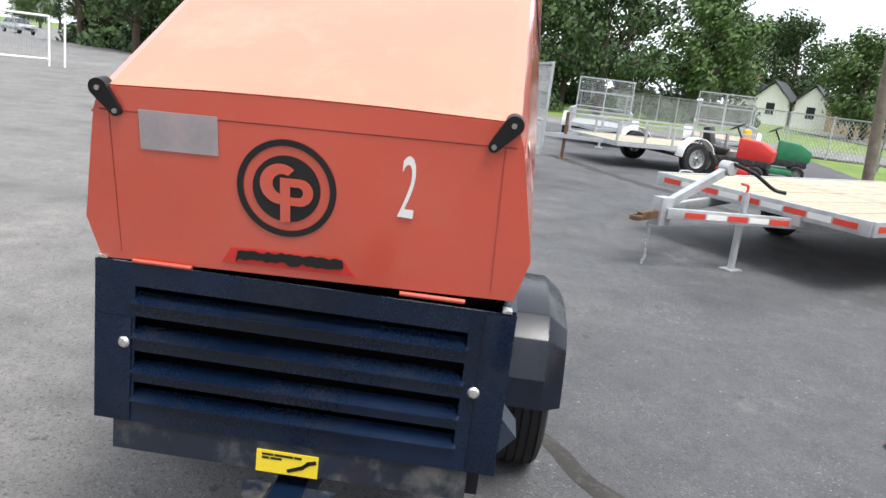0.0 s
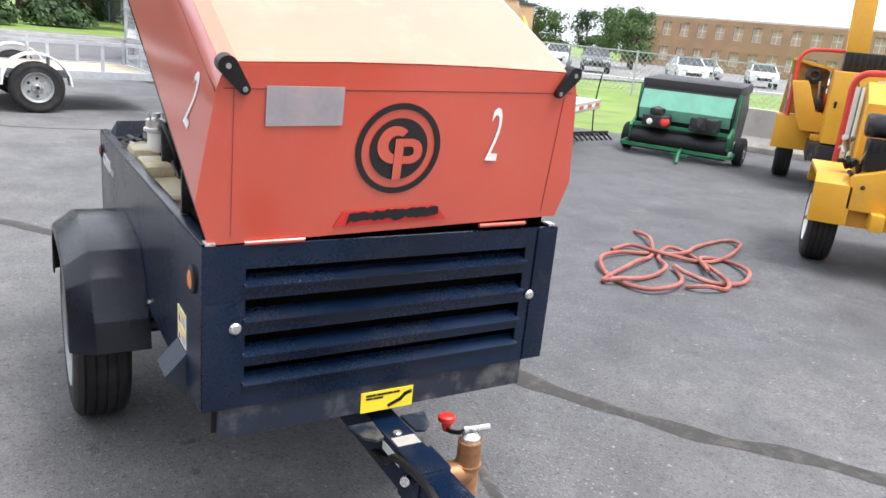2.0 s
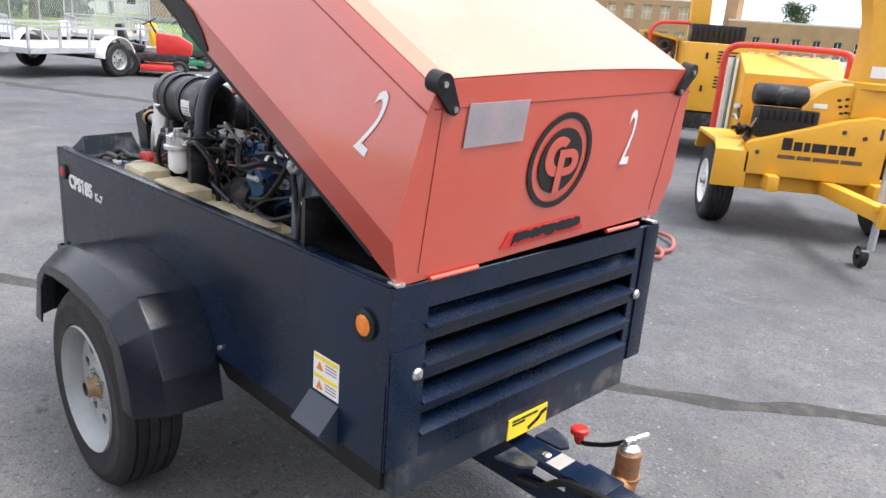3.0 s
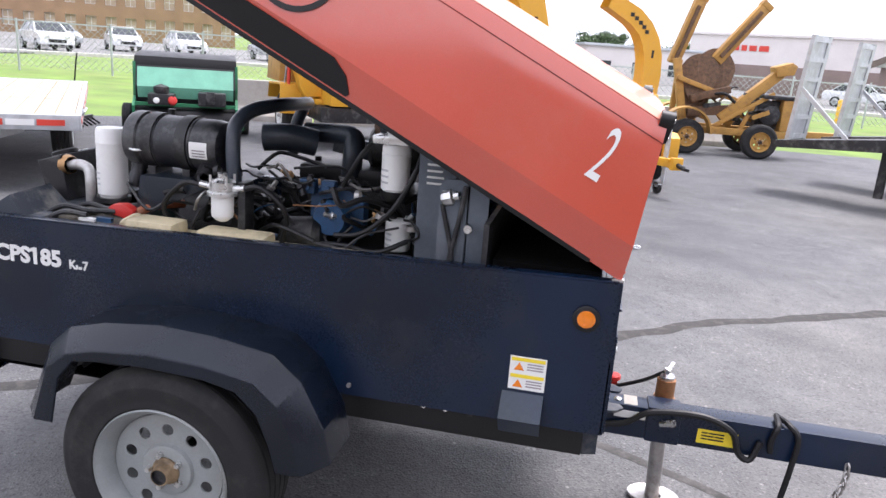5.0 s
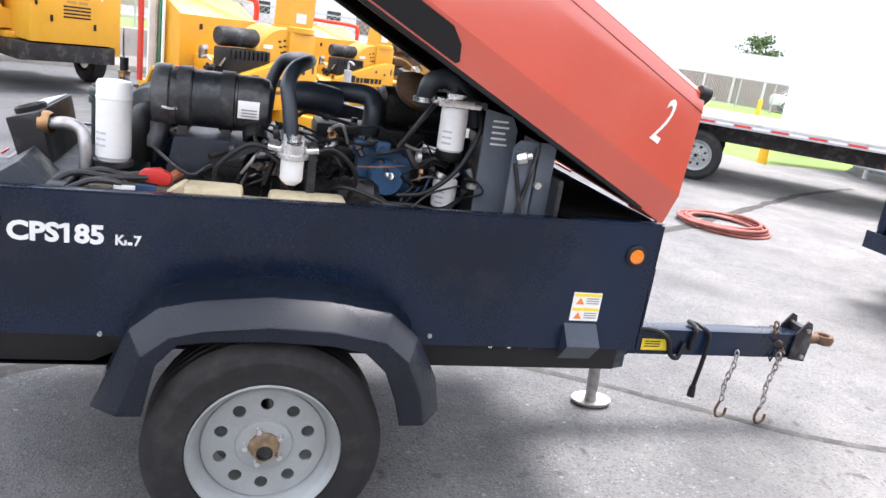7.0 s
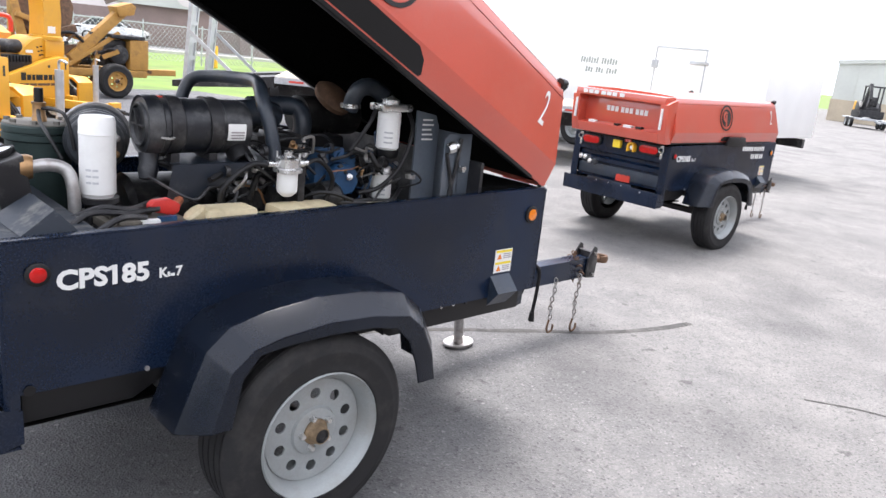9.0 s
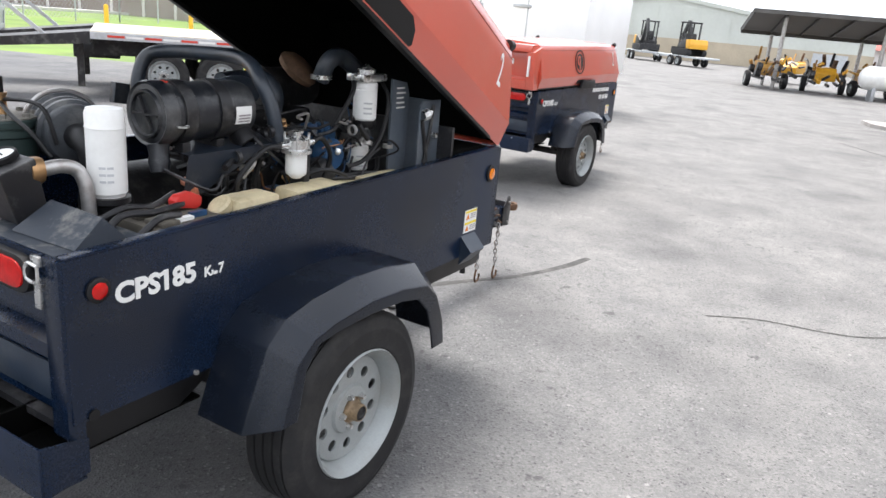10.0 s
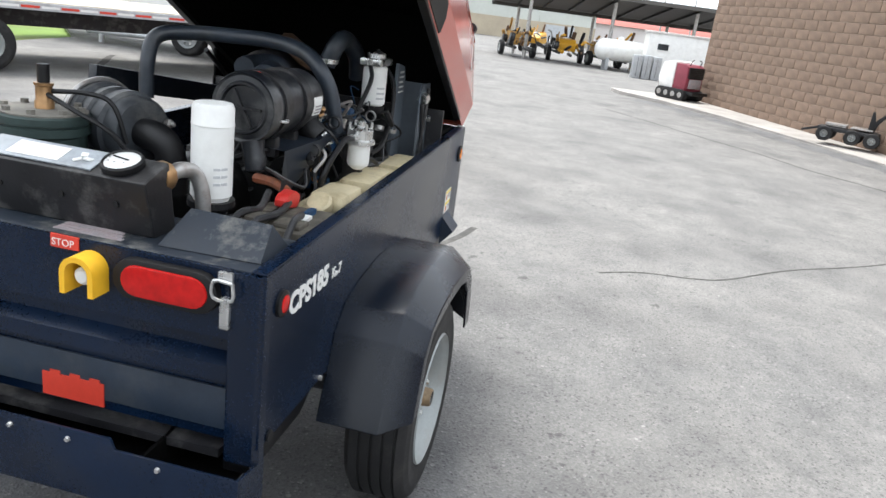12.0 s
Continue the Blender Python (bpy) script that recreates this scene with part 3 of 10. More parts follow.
# ---- wheels ----
def wheel(parent, centre, outward, r, width, rim_r, holes=10, hole_r=0.020, hole_at=0.61, hub_r=0.035, hub_out=0.05, nuts=5, disc_in=0.035,
          rim_mat=None, hub_mat=None, grooves=4, nut_at=0.30):
    """A trailer wheel whose outer face looks along +y or -y (outward = 1 or -1)."""
    rim_mat = rim_mat or RIM
    c = Vector(centre)
    s = outward
    bm = B()
    half = width / 2
    face = half - disc_in
    # wheel disc, with round holes, sunk into the rim
    place = Matrix.Translation(c + Vector((0, s * face, 0))) @ (pose(0, 0, 0, 90, 0, 0) if s < 0 else pose(0, 0, 0, -90, 0, 0))
    hole_list = [circle(hole_at * rim_r * math.cos(a), hole_at * rim_r * math.sin(a), hole_r, 12)
                 for a in [2 * math.pi * (i + 0.5) / holes for i in range(holes)]]
    plate(bm, circle(0, 0, rim_r * 0.835, 44), hole_list, place, 0.006)
    lathe(bm, [(rim_r * 0.40, face), (rim_r * 0.375, face + 0.010), (rim_r * 0.33, face + 0.013), (hub_r, face + 0.013)], c, (0, s, 0), 28)
    # the disc's rolled edge, rim barrel and flange
    lathe(bm, [(rim_r * 0.80, -half * 0.8), (rim_r * 0.83, face - 0.012), (rim_r * 0.838, face - 0.004), (rim_r * 0.850, face - 0.005), (rim_r * 0.865, face + 0.003), (rim_r * 0.885, face + disc_in * 0.35),
               (rim_r * 0.925, face + disc_in * 0.62), (rim_r * 0.945, half - 0.012), (rim_r * 0.985, half - 0.006), (rim_r * 1.010, half + 0.003), (rim_r * 1.03, half - 0.003), (rim_r * 0.97, half - 0.02)], c, (0, s, 0), 48)
    w = part("wheel", bm, rim_mat, parent)
    bm = B()
    prof = [(rim_r * 0.98, -half * 0.80), (rim_r * 1.05, -half * 0.95), (r * 0.80, -half * 1.0), (r * 0.93, -half * 0.93), (r * 0.985, -half * 0.78)]
    n = grooves
    for i in range(n):
        a = -half * 0.72 + i * half * 1.44 / n
        step = half * 1.44 / n
        prof += [(r, a), (r, a + step * 0.72), (r * 0.978, a + step * 0.78), (r * 0.978, a + step * 0.96)]
    prof += [(r, half * 0.72), (r * 0.985, half * 0.78), (r * 0.955, half * 0.88), (r * 0.93, half * 0.95), (r * 0.915, half * 0.955), (r * 0.86, half * 1.02), (r * 0.845, half * 1.035), (r * 0.83, half * 1.02), (r * 0.74, half * 1.01),
             (rim_r * 1.12, half * 0.98), (rim_r * 1.09, half * 1.0), (rim_r * 1.05, half * 0.99), (rim_r * 0.98, half * 0.84)]
    lathe(bm, prof, c, (0, s, 0), 56)
    for v in bm.verts:  # the tyre sits flat on the ground
        v.co.z = max(v.co.z, c.z - r + 0.012 if v.co.z < c.z else v.co.z)
    bmesh.ops.recalc_face_normals(bm, faces=bm.faces)
    part("tyre", bm, RUBBER, w, "black rubber tyre")
    bm = B()
    lathe(bm, [(hub_r * 1.25, face + 0.010), (hub_r * 1.2, face + 0.017), (hub_r, face + 0.020), (hub_r * 0.86, face + 0.028), (hub_r * 0.82, face + hub_out), (hub_r * 0.74, face + hub_out + 0.006),
               (hub_r * 0.66, face + hub_out + 0.006)], c, (0, s, 0), 24)
    hub = part("hub", bm, hub_mat or HUBSTEEL, w, "worn brown hub with a dark open end")
    bm = B()
    lathe(bm, [(hub_r * 0.67, face + hub_out + 0.006), (hub_r * 0.62, face + hub_out - 0.002), (hub_r * 0.30, face + hub_out), (0, face + hub_out)], c, (0, s, 0), 20)
    part("hub_cap", bm, BLACK_DUSTY, hub)
    for i in range(nuts):
        a = 2 * math.pi * (i + 0.5) / nuts
        p = c + Vector((rim_r * nut_at * math.cos(a), s * (face + 0.012), rim_r * nut_at * math.sin(a)))
        bm = B()
        cyl(bm, p, p + Vector((0, s * 0.018, 0)), 0.011, 0.008, 6)
        part("lug_nut", bm, CHROME, w)
    return w


# ---- compressor on a single-axle trailer ----
HW = 0.53             # half width of the tub
X0, X1 = -0.80, 1.21  # rear and front of the tub


def rim_z(x):
    return 0.950 + (x - X0) * 0.020


def hood_shell(bm, sections, inset=0.0):
    """Lofts the hood: each section is (x along, [(y, z) half outline from the lower edge to the middle])."""
    rings = []
    for x, half in sections:
        pts = [(-y, z) for y, z in half] + [(y, z) for y, z in reversed(half)]
        rings.append([bm.verts.new((x, y, z)) for y, z in pts])
    for a, b in zip(rings, rings[1:]):
        for i in range(len(a) - 1):
            bm.faces.new((a[i], a[i + 1], b[i + 1], b[i]))
    return rings


def compressor(m, tilted, label, group):
    """The machine, in its own frame: axle under the origin, drawbar towards +x. tilted: whether the hood stands open."""
    t = thing("air_compressor", label, "compressor", m, group)
    # tub: side panels, rounded at the rear corners
    for s in (-1, 1):
        bm = B()
        y0, y1 = sorted((s * HW, s * (HW - 0.012)))
        arch = [(0.40, 0.553), (0.37, 0.62), (0.27, 0.70), (0.0, 0.735), (-0.26, 0.70), (-0.36, 0.62), (-0.39, 0.553)]
        out = [(X0 + 0.002, 0.555), (X0 + 0.002, rim_z(X0)), (X1 - 0.004, rim_z(X1)), (X1 - 0.004, 0.555)] + arch
        place = pose(0, s * HW, 0, 90, 0, 0)
        plate(bm, [(x, z) for x, z in out], [], place, -0.010 * s)
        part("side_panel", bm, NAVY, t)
        # folded rim along the top
        bm = B()
        prism(bm, [(X0 + 0.004, rim_z(X0)), (X1 - 0.01, rim_z(X1)), (X1 - 0.01, rim_z(X1) + 0.006), (X0 + 0.004, rim_z(X0) + 0.006)], "y", s * (HW - 0.001), s * (HW - 0.034), 0.002)
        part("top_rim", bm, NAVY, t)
        # wheel well: dark sheet bowed over the tyre, standing in from the side panel
        bm = B()
        well = [(-0.40, 0.50), (-0.37, 0.62), (-0.27, 0.70), (0.0, 0.738), (0.27, 0.70), (0.37, 0.62), (0.40, 0.50)]
        inner = [(x * 0.985, z - 0.008) for x, z in well]
        pts_o = [(x, z) for x, z in well] + [(x, z) for x, z in reversed(inner)]
        prism(bm, pts_o, "y", s * (HW - 0.002), s * (HW - 0.13))
        part("wheel_well", bm, BLACK_DUSTY, t)
    # lower frame rails and floor
    for s in (-1, 1):
        bm = B()
        prism(bm, [(X0 + 0.04, 0.555), (X1 - 0.05, 0.555), (X1 - 0.05, 0.465), (0.45, 0.465), (0.40, 0.50), (-0.40, 0.50), (-0.48, 0.458), (X0 + 0.04, 0.458)],
              "y", s * (HW - 0.035), s * (HW - 0.10), 0.004)
        part("frame_rail", bm, BLACK, t)
    bm = B()
    box(bm, X0 + 0.02, X1 - 0.02, -HW + 0.1, HW - 0.1, 0.50, 0.52)
    part("floor_pan", bm, BLACK_DUSTY, t)
    # axle
    bm = B()
    cyl(bm, (0, -0.66, 0.305), (0, 0.66, 0.305), 0.032)
    for s in (-1, 1):
        beam(bm, (-0.02, s * 0.42, 0.33), (-0.02, s * 0.42, 0.5), 0.05, 0.10)
    part("axle", bm, BLACK_DUSTY, t)
    for s in (-1, 1):
        wheel(t, (0, s * 0.655, 0.313), s, 0.326, 0.19, 0.204, hole_r=0.0185, disc_in=0.053, hub_out=0.046, nut_at=0.255)
        # fender: flat crown, sloping shoulder band, upright lip with an arched cut-out
        crown_line = [(-0.452, 0.428), (-0.362, 0.650), (-0.294, 0.710), (-0.183, 0.738), (-0.019, 0.755), (0.149, 0.748), (0.320, 0.721), (0.403, 0.652), (0.471, 0.524), (0.493, 0.420)]
        band_line = [(-0.378, 0.440), (-0.324, 0.608), (-0.258, 0.662), (-0.170, 0.683), (-0.011, 0.698), (0.153, 0.690), (0.296, 0.665), (0.363, 0.609), (0.412, 0.505), (0.432, 0.412)]
        lip_line = [(-0.318, 0.440), (-0.288, 0.583), (-0.238, 0.641), (-0.155, 0.652), (-0.010, 0.657), (0.150, 0.650), (0.245, 0.630), (0.304, 0.575), (0.340, 0.490), (0.362, 0.412)]
        bm = B()
        rings = []
        ctr = Vector((0.01, 0.42))
        for u, v, w in zip(crown_line, band_line, lip_line):
            d = (Vector(u) - ctr).normalized() * 0.008
            cross = [(HW - 0.002, *u), (0.698, *u), (0.772, *v), (0.772, *w), (0.764, *w), (0.764, v[0] - d.x, v[1] - d.y), (0.692, u[0] - d.x, u[1] - d.y), (HW - 0.002, u[0] - d.x, u[1] - d.y)]
            rings.append([bm.verts.new((x, s * y, z)) for y, x, z in cross])
        for a, b in zip(rings, rings[1:]):
            for i in range(len(a)):
                j = (i + 1) % len(a)
                bm.faces.new((a[i], a[j], b[j], b[i]))
        for ring in (rings[0], rings[-1]):
            bm.faces.new(ring)
        bmesh.ops.recalc_face_normals(bm, faces=bm.faces)
        sharp = [e for e in bm.edges if len(e.link_faces) == 2 and e.calc_face_angle(0) > 0.3 and e.calc_length() > 0.02]
        bmesh.ops.bevel(bm, geom=sharp, offset=0.004, segments=2, affect="EDGES", profile=0.5)
        fender = part("fender", bm, FENDER, t, "angular black plastic fender", smooth=14)
        for x, z in ((-0.455, 0.56), (0.482, 0.585)):
            bm = B()
            cyl(bm, (x, s * (HW - 0.001), z), (x, s * (HW + 0.008), z), 0.007, seg=8)
            part("fender_bolt", bm, STEEL, fender)
    # front grille: frame, four raked louvres, side strips, bolts
    grille_place = pose(X1, 0, 0, 90, 0, 90)
    openings = [(0.886, 0.930), (0.794, 0.850), (0.700, 0.756), (0.620, 0.670)]
    bm = B()
    plate(bm, [(-HW, 0.557), (HW, 0.557), (HW, rim_z(X1)), (-HW, rim_z(X1))],
          [[(-0.425, a), (0.418, a), (0.418, b), (-0.425, b)] for a, b in openings], grille_place, 0.008)
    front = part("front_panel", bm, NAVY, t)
    for a, b in openings:
        bm = B()
        prism(bm, [(X1 + 0.013, a - 0.002), (X1 + 0.013, a + 0.002), (X1 + 0.008, a + 0.004), (X1 - 0.032, a + 0.021), (X1 - 0.032, a + 0.015), (X1 + 0.004, a - 0.003)], "y", -0.43, 0.424)
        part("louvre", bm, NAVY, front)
    # flat black sheet standing in for the shaded space behind the louvres
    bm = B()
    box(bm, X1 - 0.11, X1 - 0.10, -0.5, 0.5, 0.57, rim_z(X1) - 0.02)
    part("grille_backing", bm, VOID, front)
    for y0, y1 in ((-0.528, -0.432), (0.455, 0.528)):
        bm = B()
        box(bm, X1 + 0.0005, X1 + 0.005, y0, y1, 0.560, 0.845 if y0 < 0 else rim_z(X1) - 0.004, 0.0015)
        part("side_strip", bm, NAVY, front)
    for y in (-0.45, 0.45):
        bm = B()
        lathe(bm, [(0.0155, 0), (0.0155, 0.003), (0.011, 0.008), (0, 0.010)], (X1 + 0.004, y, 0.778), (1, 0, 0), 16)
        part("panel_bolt", bm, CHROME, front)
    bm = B()
    prism(bm, [(X1 - 0.008, 0.5565), (X1 - 0.008, 0.470), (X1 - 0.05, 0.462), (X1 - 0.05, 0.5565)], "y", -0.482, 0.462)
    skirt = part("front_skirt", bm, NAVY_DUSTY, t)
    bm = B()
    box(bm, X1 - 0.008, X1 - 0.004, -0.09, 0.075, 0.468, 0.530)
    label_plate = part("label", bm, YELLOW_DECAL, skirt, "yellow label with a black scrawl")
    bm = B()
    for a, b in (((-0.005, 0.476), (0.035, 0.492)), ((0.03, 0.488), (0.052, 0.508)), ((0.045, 0.505), (0.070, 0.512))):
        beam(bm, (X1 - 0.0030, a[0], a[1] + 0.003), (X1 - 0.0030, b[0], b[1] + 0.003), 0.010, 0.002, (1, 0, 0))
    bars(bm, pose(X1 - 0.0038, -0.075, 0.523, 90, 0, 90), 2, 0.006, 0.004, [(0.03, 0.05, 0.02), (0.02, 0.03)], 0.0012)
    part("scrawl", bm, INK, label_plate)
    # rear: upright sheet, stepped recess, pale panel, corner posts
    bm = B()
    prism(bm, [(X0, rim_z(X0)), (X0, 0.80), (X0 + 0.035, 0.785), (X0 + 0.035, 0.755), (X0 + 0.004, 0.735), (X0 + 0.004, 0.70), (X0 + 0.03, 0.69), (X0 + 0.03, 0.545), (X0 + 0.045, 0.545), (X0 + 0.045, 0.70),
               (X0 + 0.06, 0.79), (X0 + 0.015, 0.81), (X0 + 0.015, rim_z(X0))], "y", -HW + 0.075, HW - 0.075)
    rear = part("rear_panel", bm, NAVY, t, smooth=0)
    for s in (-1, 1):
        bm = B()
        prism(bm, [(X0, s * (HW - 0.078)), (X0 - 0.004, s * (HW - 0.070)), (X0 - 0.004, s * (HW - 0.012)), (X0 + 0.008, s * HW), (X0 + 0.03, s * (HW + 0.0005)), (X0 + 0.03, s * (HW - 0.06))], "z", 0.515, rim_z(X0) - 0.002)
        post = part("corner_post", bm, NAVY, rear)
        bm = B()
        cyl(bm, (X0 + 0.05, s * (HW + 0.001), 0.565), (X0 + 0.05, s * (HW + 0.006), 0.565), 0.014)
        part("plug", bm, BLACK, post)
        bm = B()
        y = s * 0.32
        base_line = arc(y + 0.072, 0.895, 0.045, -90, 90, 8) + arc(y - 0.072, 0.895, 0.045, 90, 270, 8)
        lens_line = arc(y + 0.062, 0.895, 0.034, -90, 90, 8) + arc(y - 0.062, 0.895, 0.034, 90, 270, 8)
        prism(bm, base_line, "x", X0 - 0.020, X0 + 0.004, 0.006)
        lamp = part("tail_lamp", bm, BLACK, rear, "black rubber tail lamp surround")
        bm = B()
        prism(bm, lens_line, "x", X0 - 0.025, X0 - 0.012, 0.006)
        part("lens", bm, RED_LENS, lamp, "red lens")
        # draw latch
        bm = B()
        y = s * 0.448
        box(bm, X0 - 0.012, X0, y - 0.016, y + 0.016, 0.925, 0.948, 0.003)
        tube(bm, [(X0 - 0.018, y - 0.02, 0.93), (X0 - 0.02, y - 0.02, 0.895), (X0 - 0.02, y + 0.02, 0.895), (X0 - 0.018, y + 0.02, 0.93), (X0 - 0.018, y - 0.02, 0.93)], 0.004, 6, 3)
        box(bm, X0 - 0.012, X0, y - 0.011, y + 0.011, 0.825, 0.895, 0.004)
        part("draw_latch", bm, CHROME, rear, "zinc draw latch")
    bm = B()
    box(bm, X0 - 0.003, X0 + 0.002, -0.115, -0.05, 0.925, 0.953)
    sticker = part("stop_label", bm, RED_TAPE, rear, "red label with white letters")
    lettering("letters", "STOP", 0.022, pose(X0 - 0.0035, -0.053, 0.930, 90, 0, -90), DECAL, sticker, 0.0006)
    bm = B()
    guard = arc(-0.145, 0.895, 0.038, 0, 180, 14)
    prism(bm, [(y, z) for y, z in guard + [(-0.183, 0.850), (-0.171, 0.850)]] + list(reversed(arc(-0.145, 0.895, 0.026, 0, 180, 14))) + [(-0.119, 0.850), (-0.107, 0.850)], "x", X0 - 0.052, X0, 0)
    horn = part("button_guard", bm, GUYYELLOW, rear, "yellow hooped guard over a push button")
    bm = B()
    lathe(bm, [(0.019, 0), (0.019, 0.030), (0.013, 0.036), (0, 0.037)], (X0 - 0.001, -0.145, 0.886), (-1, 0, 0), 18)
    part("push_button", bm, DECAL, horn, "pale push button")
    bm = B()
    box(bm, X0 + 0.0195, X0 + 0.0225, -0.15, 0.005, 0.555, 0.612)
    for i in range(3):
        box(bm, X0 + 0.0190, X0 + 0.0222, -0.14 + i * 0.05, -0.115 + i * 0.05, 0.610, 0.620)
    part("reflector_tape", bm, RED_TAPE, rear, "torn red reflective tape")
    bm = B()
    box(bm, X0 + 0.022, X0 + 0.0285, -HW + 0.08, HW - 0.08, 0.572, 0.672, 0.001)
    part("lower_panel", bm, SLATE, rear, "scuffed slate blue panel")
    # rear bumper channel with a cut-out at each end
    bm = B()
    prism(bm, [(-0.53, 0.535), (-0.53, 0.40), (0.53, 0.40), (0.53, 0.535), (0.26, 0.535), (0.25, 0.560), (-0.24, 0.560), (-0.25, 0.535)], "x", X0 - 0.085, X0 - 0.079, 0.001)
    bumper = part("bumper", bm, NAVY, t, "dark blue folded steel rear bumper")
    for s in (-1, 1):
        bm = B()
        prism(bm, [(X0 - 0.0785, 0.40), (X0 - 0.0785, 0.535), (X0 + 0.035, 0.512), (X0 + 0.035, 0.42)], "y", s * 0.53, s * 0.524)
        part("end_plate", bm, NAVY, bumper)
        # bracket coloured black to match the shade behind the bumper
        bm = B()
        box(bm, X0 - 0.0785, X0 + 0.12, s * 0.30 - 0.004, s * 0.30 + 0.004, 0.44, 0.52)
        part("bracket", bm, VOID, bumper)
    bm = B()
    box(bm, X0 - 0.0785, X0 + 0.03, -0.523, 0.523, 0.402, 0.408)
    part("lower_flange", bm, NAVY, bumper)
    # added black sheet: makes the gap above the bumper read as shadow
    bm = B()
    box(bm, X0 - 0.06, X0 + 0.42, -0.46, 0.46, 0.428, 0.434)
    part("under_shade_sheet", bm, VOID, t, "black sheet added for the shade under the tub")
    for y in (-0.14, 0.0, 0.14, -0.35):
        bm = B()
        z = 0.535 if abs(y) < 0.24 else 0.515
        cyl(bm, (X0 - 0.085, y, z), (X0 - 0.091, y, z), 0.007, 0.005, 8)
        part("bumper_bolt", bm, CHROME, bumper)
    # side lamps, label, hooded bracket, bolts, model lettering
    for s in (-1, 1):
        for x, z, mat, lab in ((-0.722, 0.868, RED_LENS, "round red side lamp"), (1.128, 0.886, ORANGE_LENS, "round amber side lamp")):
            if s > 0 and x > 0:
                continue
            bm = B()
            q = 0.82 if x < 0 else 1.0
            lathe(bm, [(0.036 * q, 0), (0.036 * q, 0.007), (0.030 * q, 0.010), (0.0, 0.010)], (x, s * HW, z), (0, s, 0), 24)
            lamp = part("side_lamp", bm, BLACK, t, lab)
            bm = B()
            lathe(bm, [(0.024 * q, 0.009), (0.024 * q, 0.011), (0.016 * q, 0.014), (0, 0.015)], (x, s * HW, z), (0, s, 0), 24)
            part("lens", bm, mat, lamp)
        bm = B()
        box(bm, 0.940, 1.040, s * HW, s * (HW + 0.002), 0.655, 0.752)
        plate_lab = part("warning_label", bm, DECAL, t, "white warning label with orange bands")
        for z in (0.739, 0.690):
            bm = B()
            box(bm, 0.944, 1.036, s * (HW + 0.0015), s * (HW + 0.003), z, z + 0.010)
            part("band", bm, YELLOW_DECAL, plate_lab)
        for z in (0.712, 0.662):
            bm = B()
            prism(bm, [(0.952, z), (0.980, z), (0.966, z + 0.023)], "y", s * (HW + 0.0015), s * (HW + 0.003))
            part("sign", bm, ORANGE_LENS, plate_lab)
        for z in (0.732, 0.724, 0.716, 0.682, 0.674, 0.666):
            bm = B()
            box(bm, 0.988, 1.032, s * (HW + 0.0015), s * (HW + 0.0026), z - 0.002, z + 0.002)
            part("writing", bm, GREY_DECAL, plate_lab)
        bm = B()
        y0 = s * HW
        place_faces(bm, [(0.925, y0, 0.645), (1.040, y0, 0.645), (1.040, s * (HW + 0.055), 0.585), (0.925, s * (HW + 0.055), 0.585), (0.925, y0, 0.52), (1.040, y0, 0.52)],
                    [(0, 1, 2, 3), (3, 2, 5, 4), (0, 3, 4), (1, 5, 2), (0, 4, 5, 1)])
        bmesh.ops.recalc_face_normals(bm, faces=bm.faces)
        part("outlet_hood", bm, SLATE, t, "small folded steel hood", smooth=0)
        for x in (0.70, 0.765):
            bm = B()
            cyl(bm, (x, s * (HW - 0.045), 0.540), (x, s * (HW - 0.030), 0.540), 0.010, 0.007, 8)
            part("rail_bolt", bm, CHROME, t)
    for s, start in ((-1, -0.680), (1, -0.33)):
        place = pose(start, s * (HW + 0.001), 0.820, 90, 0, 0) if s < 0 else pose(start, s * (HW + 0.001), 0.820, 90, 0, 180)
        lettering("model_letters", "CPS185", 0.070, place, DECAL, t, 0.001, 1.05, "white block letters", 0.0026)
        bm = B()
        x1 = 1.878 * 0.070 * 1.05
        plate(bm, [(x1 - 0.018, 0.0335), (x1 - 0.002, 0.0385), (x1 - 0.002, 0.0500), (x1 - 0.0195, 0.0420)], [], place, 0.002)
        part("numeral_flag", bm, DECAL, t, smooth=0)
        for dx, word in ((0.258, "K"), (0.305, "7")):
            lettering("suffix_letter", word, 0.038, place @ Matrix.Translation((dx, 0, 0)), DECAL, t, 0.001, 0.95, bold=0.0012)
        bm = B()
        for x0, x1, h in ((0.282, 0.288, 0.013), (0.290, 0.302, 0.008)):
            box(bm, x0, x1, 0, h, -0.001, 0.001, 0, place)
        part("suffix_mark", bm, DECAL, t)
    # drawbar
    bm = B()
    beam(bm, (X1 - 0.3, 0, 0.372), (2.34, 0, 0.372), 0.085, 0.115, bevel=0.006)
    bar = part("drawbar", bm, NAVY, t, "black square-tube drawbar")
    for s in (-1, 1):
        bm = B()
        prism(bm, [(X1 - 0.012, s * 0.045), (X1 + 0.075, s * 0.05), (X1 + 0.085, s * 0.075), (X1 + 0.06, s * 0.105), (X1 - 0.012, s * 0.125)], "z", 0.424, 0.432)
        part("gusset", bm, NAVY_DUSTY, bar)
    bm = B()
    lathe(bm, [(0.014, 0), (0.014, 0.004), (0.008, 0.008), (0, 0.009)], (X1 + 0.07, -0.006, 0.4295), (0, 0, 1), 12)
    part("bolt", bm, CHROME, bar)
    bm = B()
    box(bm, X1 + 0.09, X1 + 0.135, -0.036, 0.036, 0.4285, 0.431)
    part("worn_plate", bm, CONCRETE, bar, "worn grey data plate")
    bm = B()
    box(bm, X1 + 0.17, X1 + 0.28, -0.048, 0.048, 0.312, 0.437, 0.004)
    part("jack_sleeve", bm, NAVY, bar, "dark steel sleeve that holds the jack")
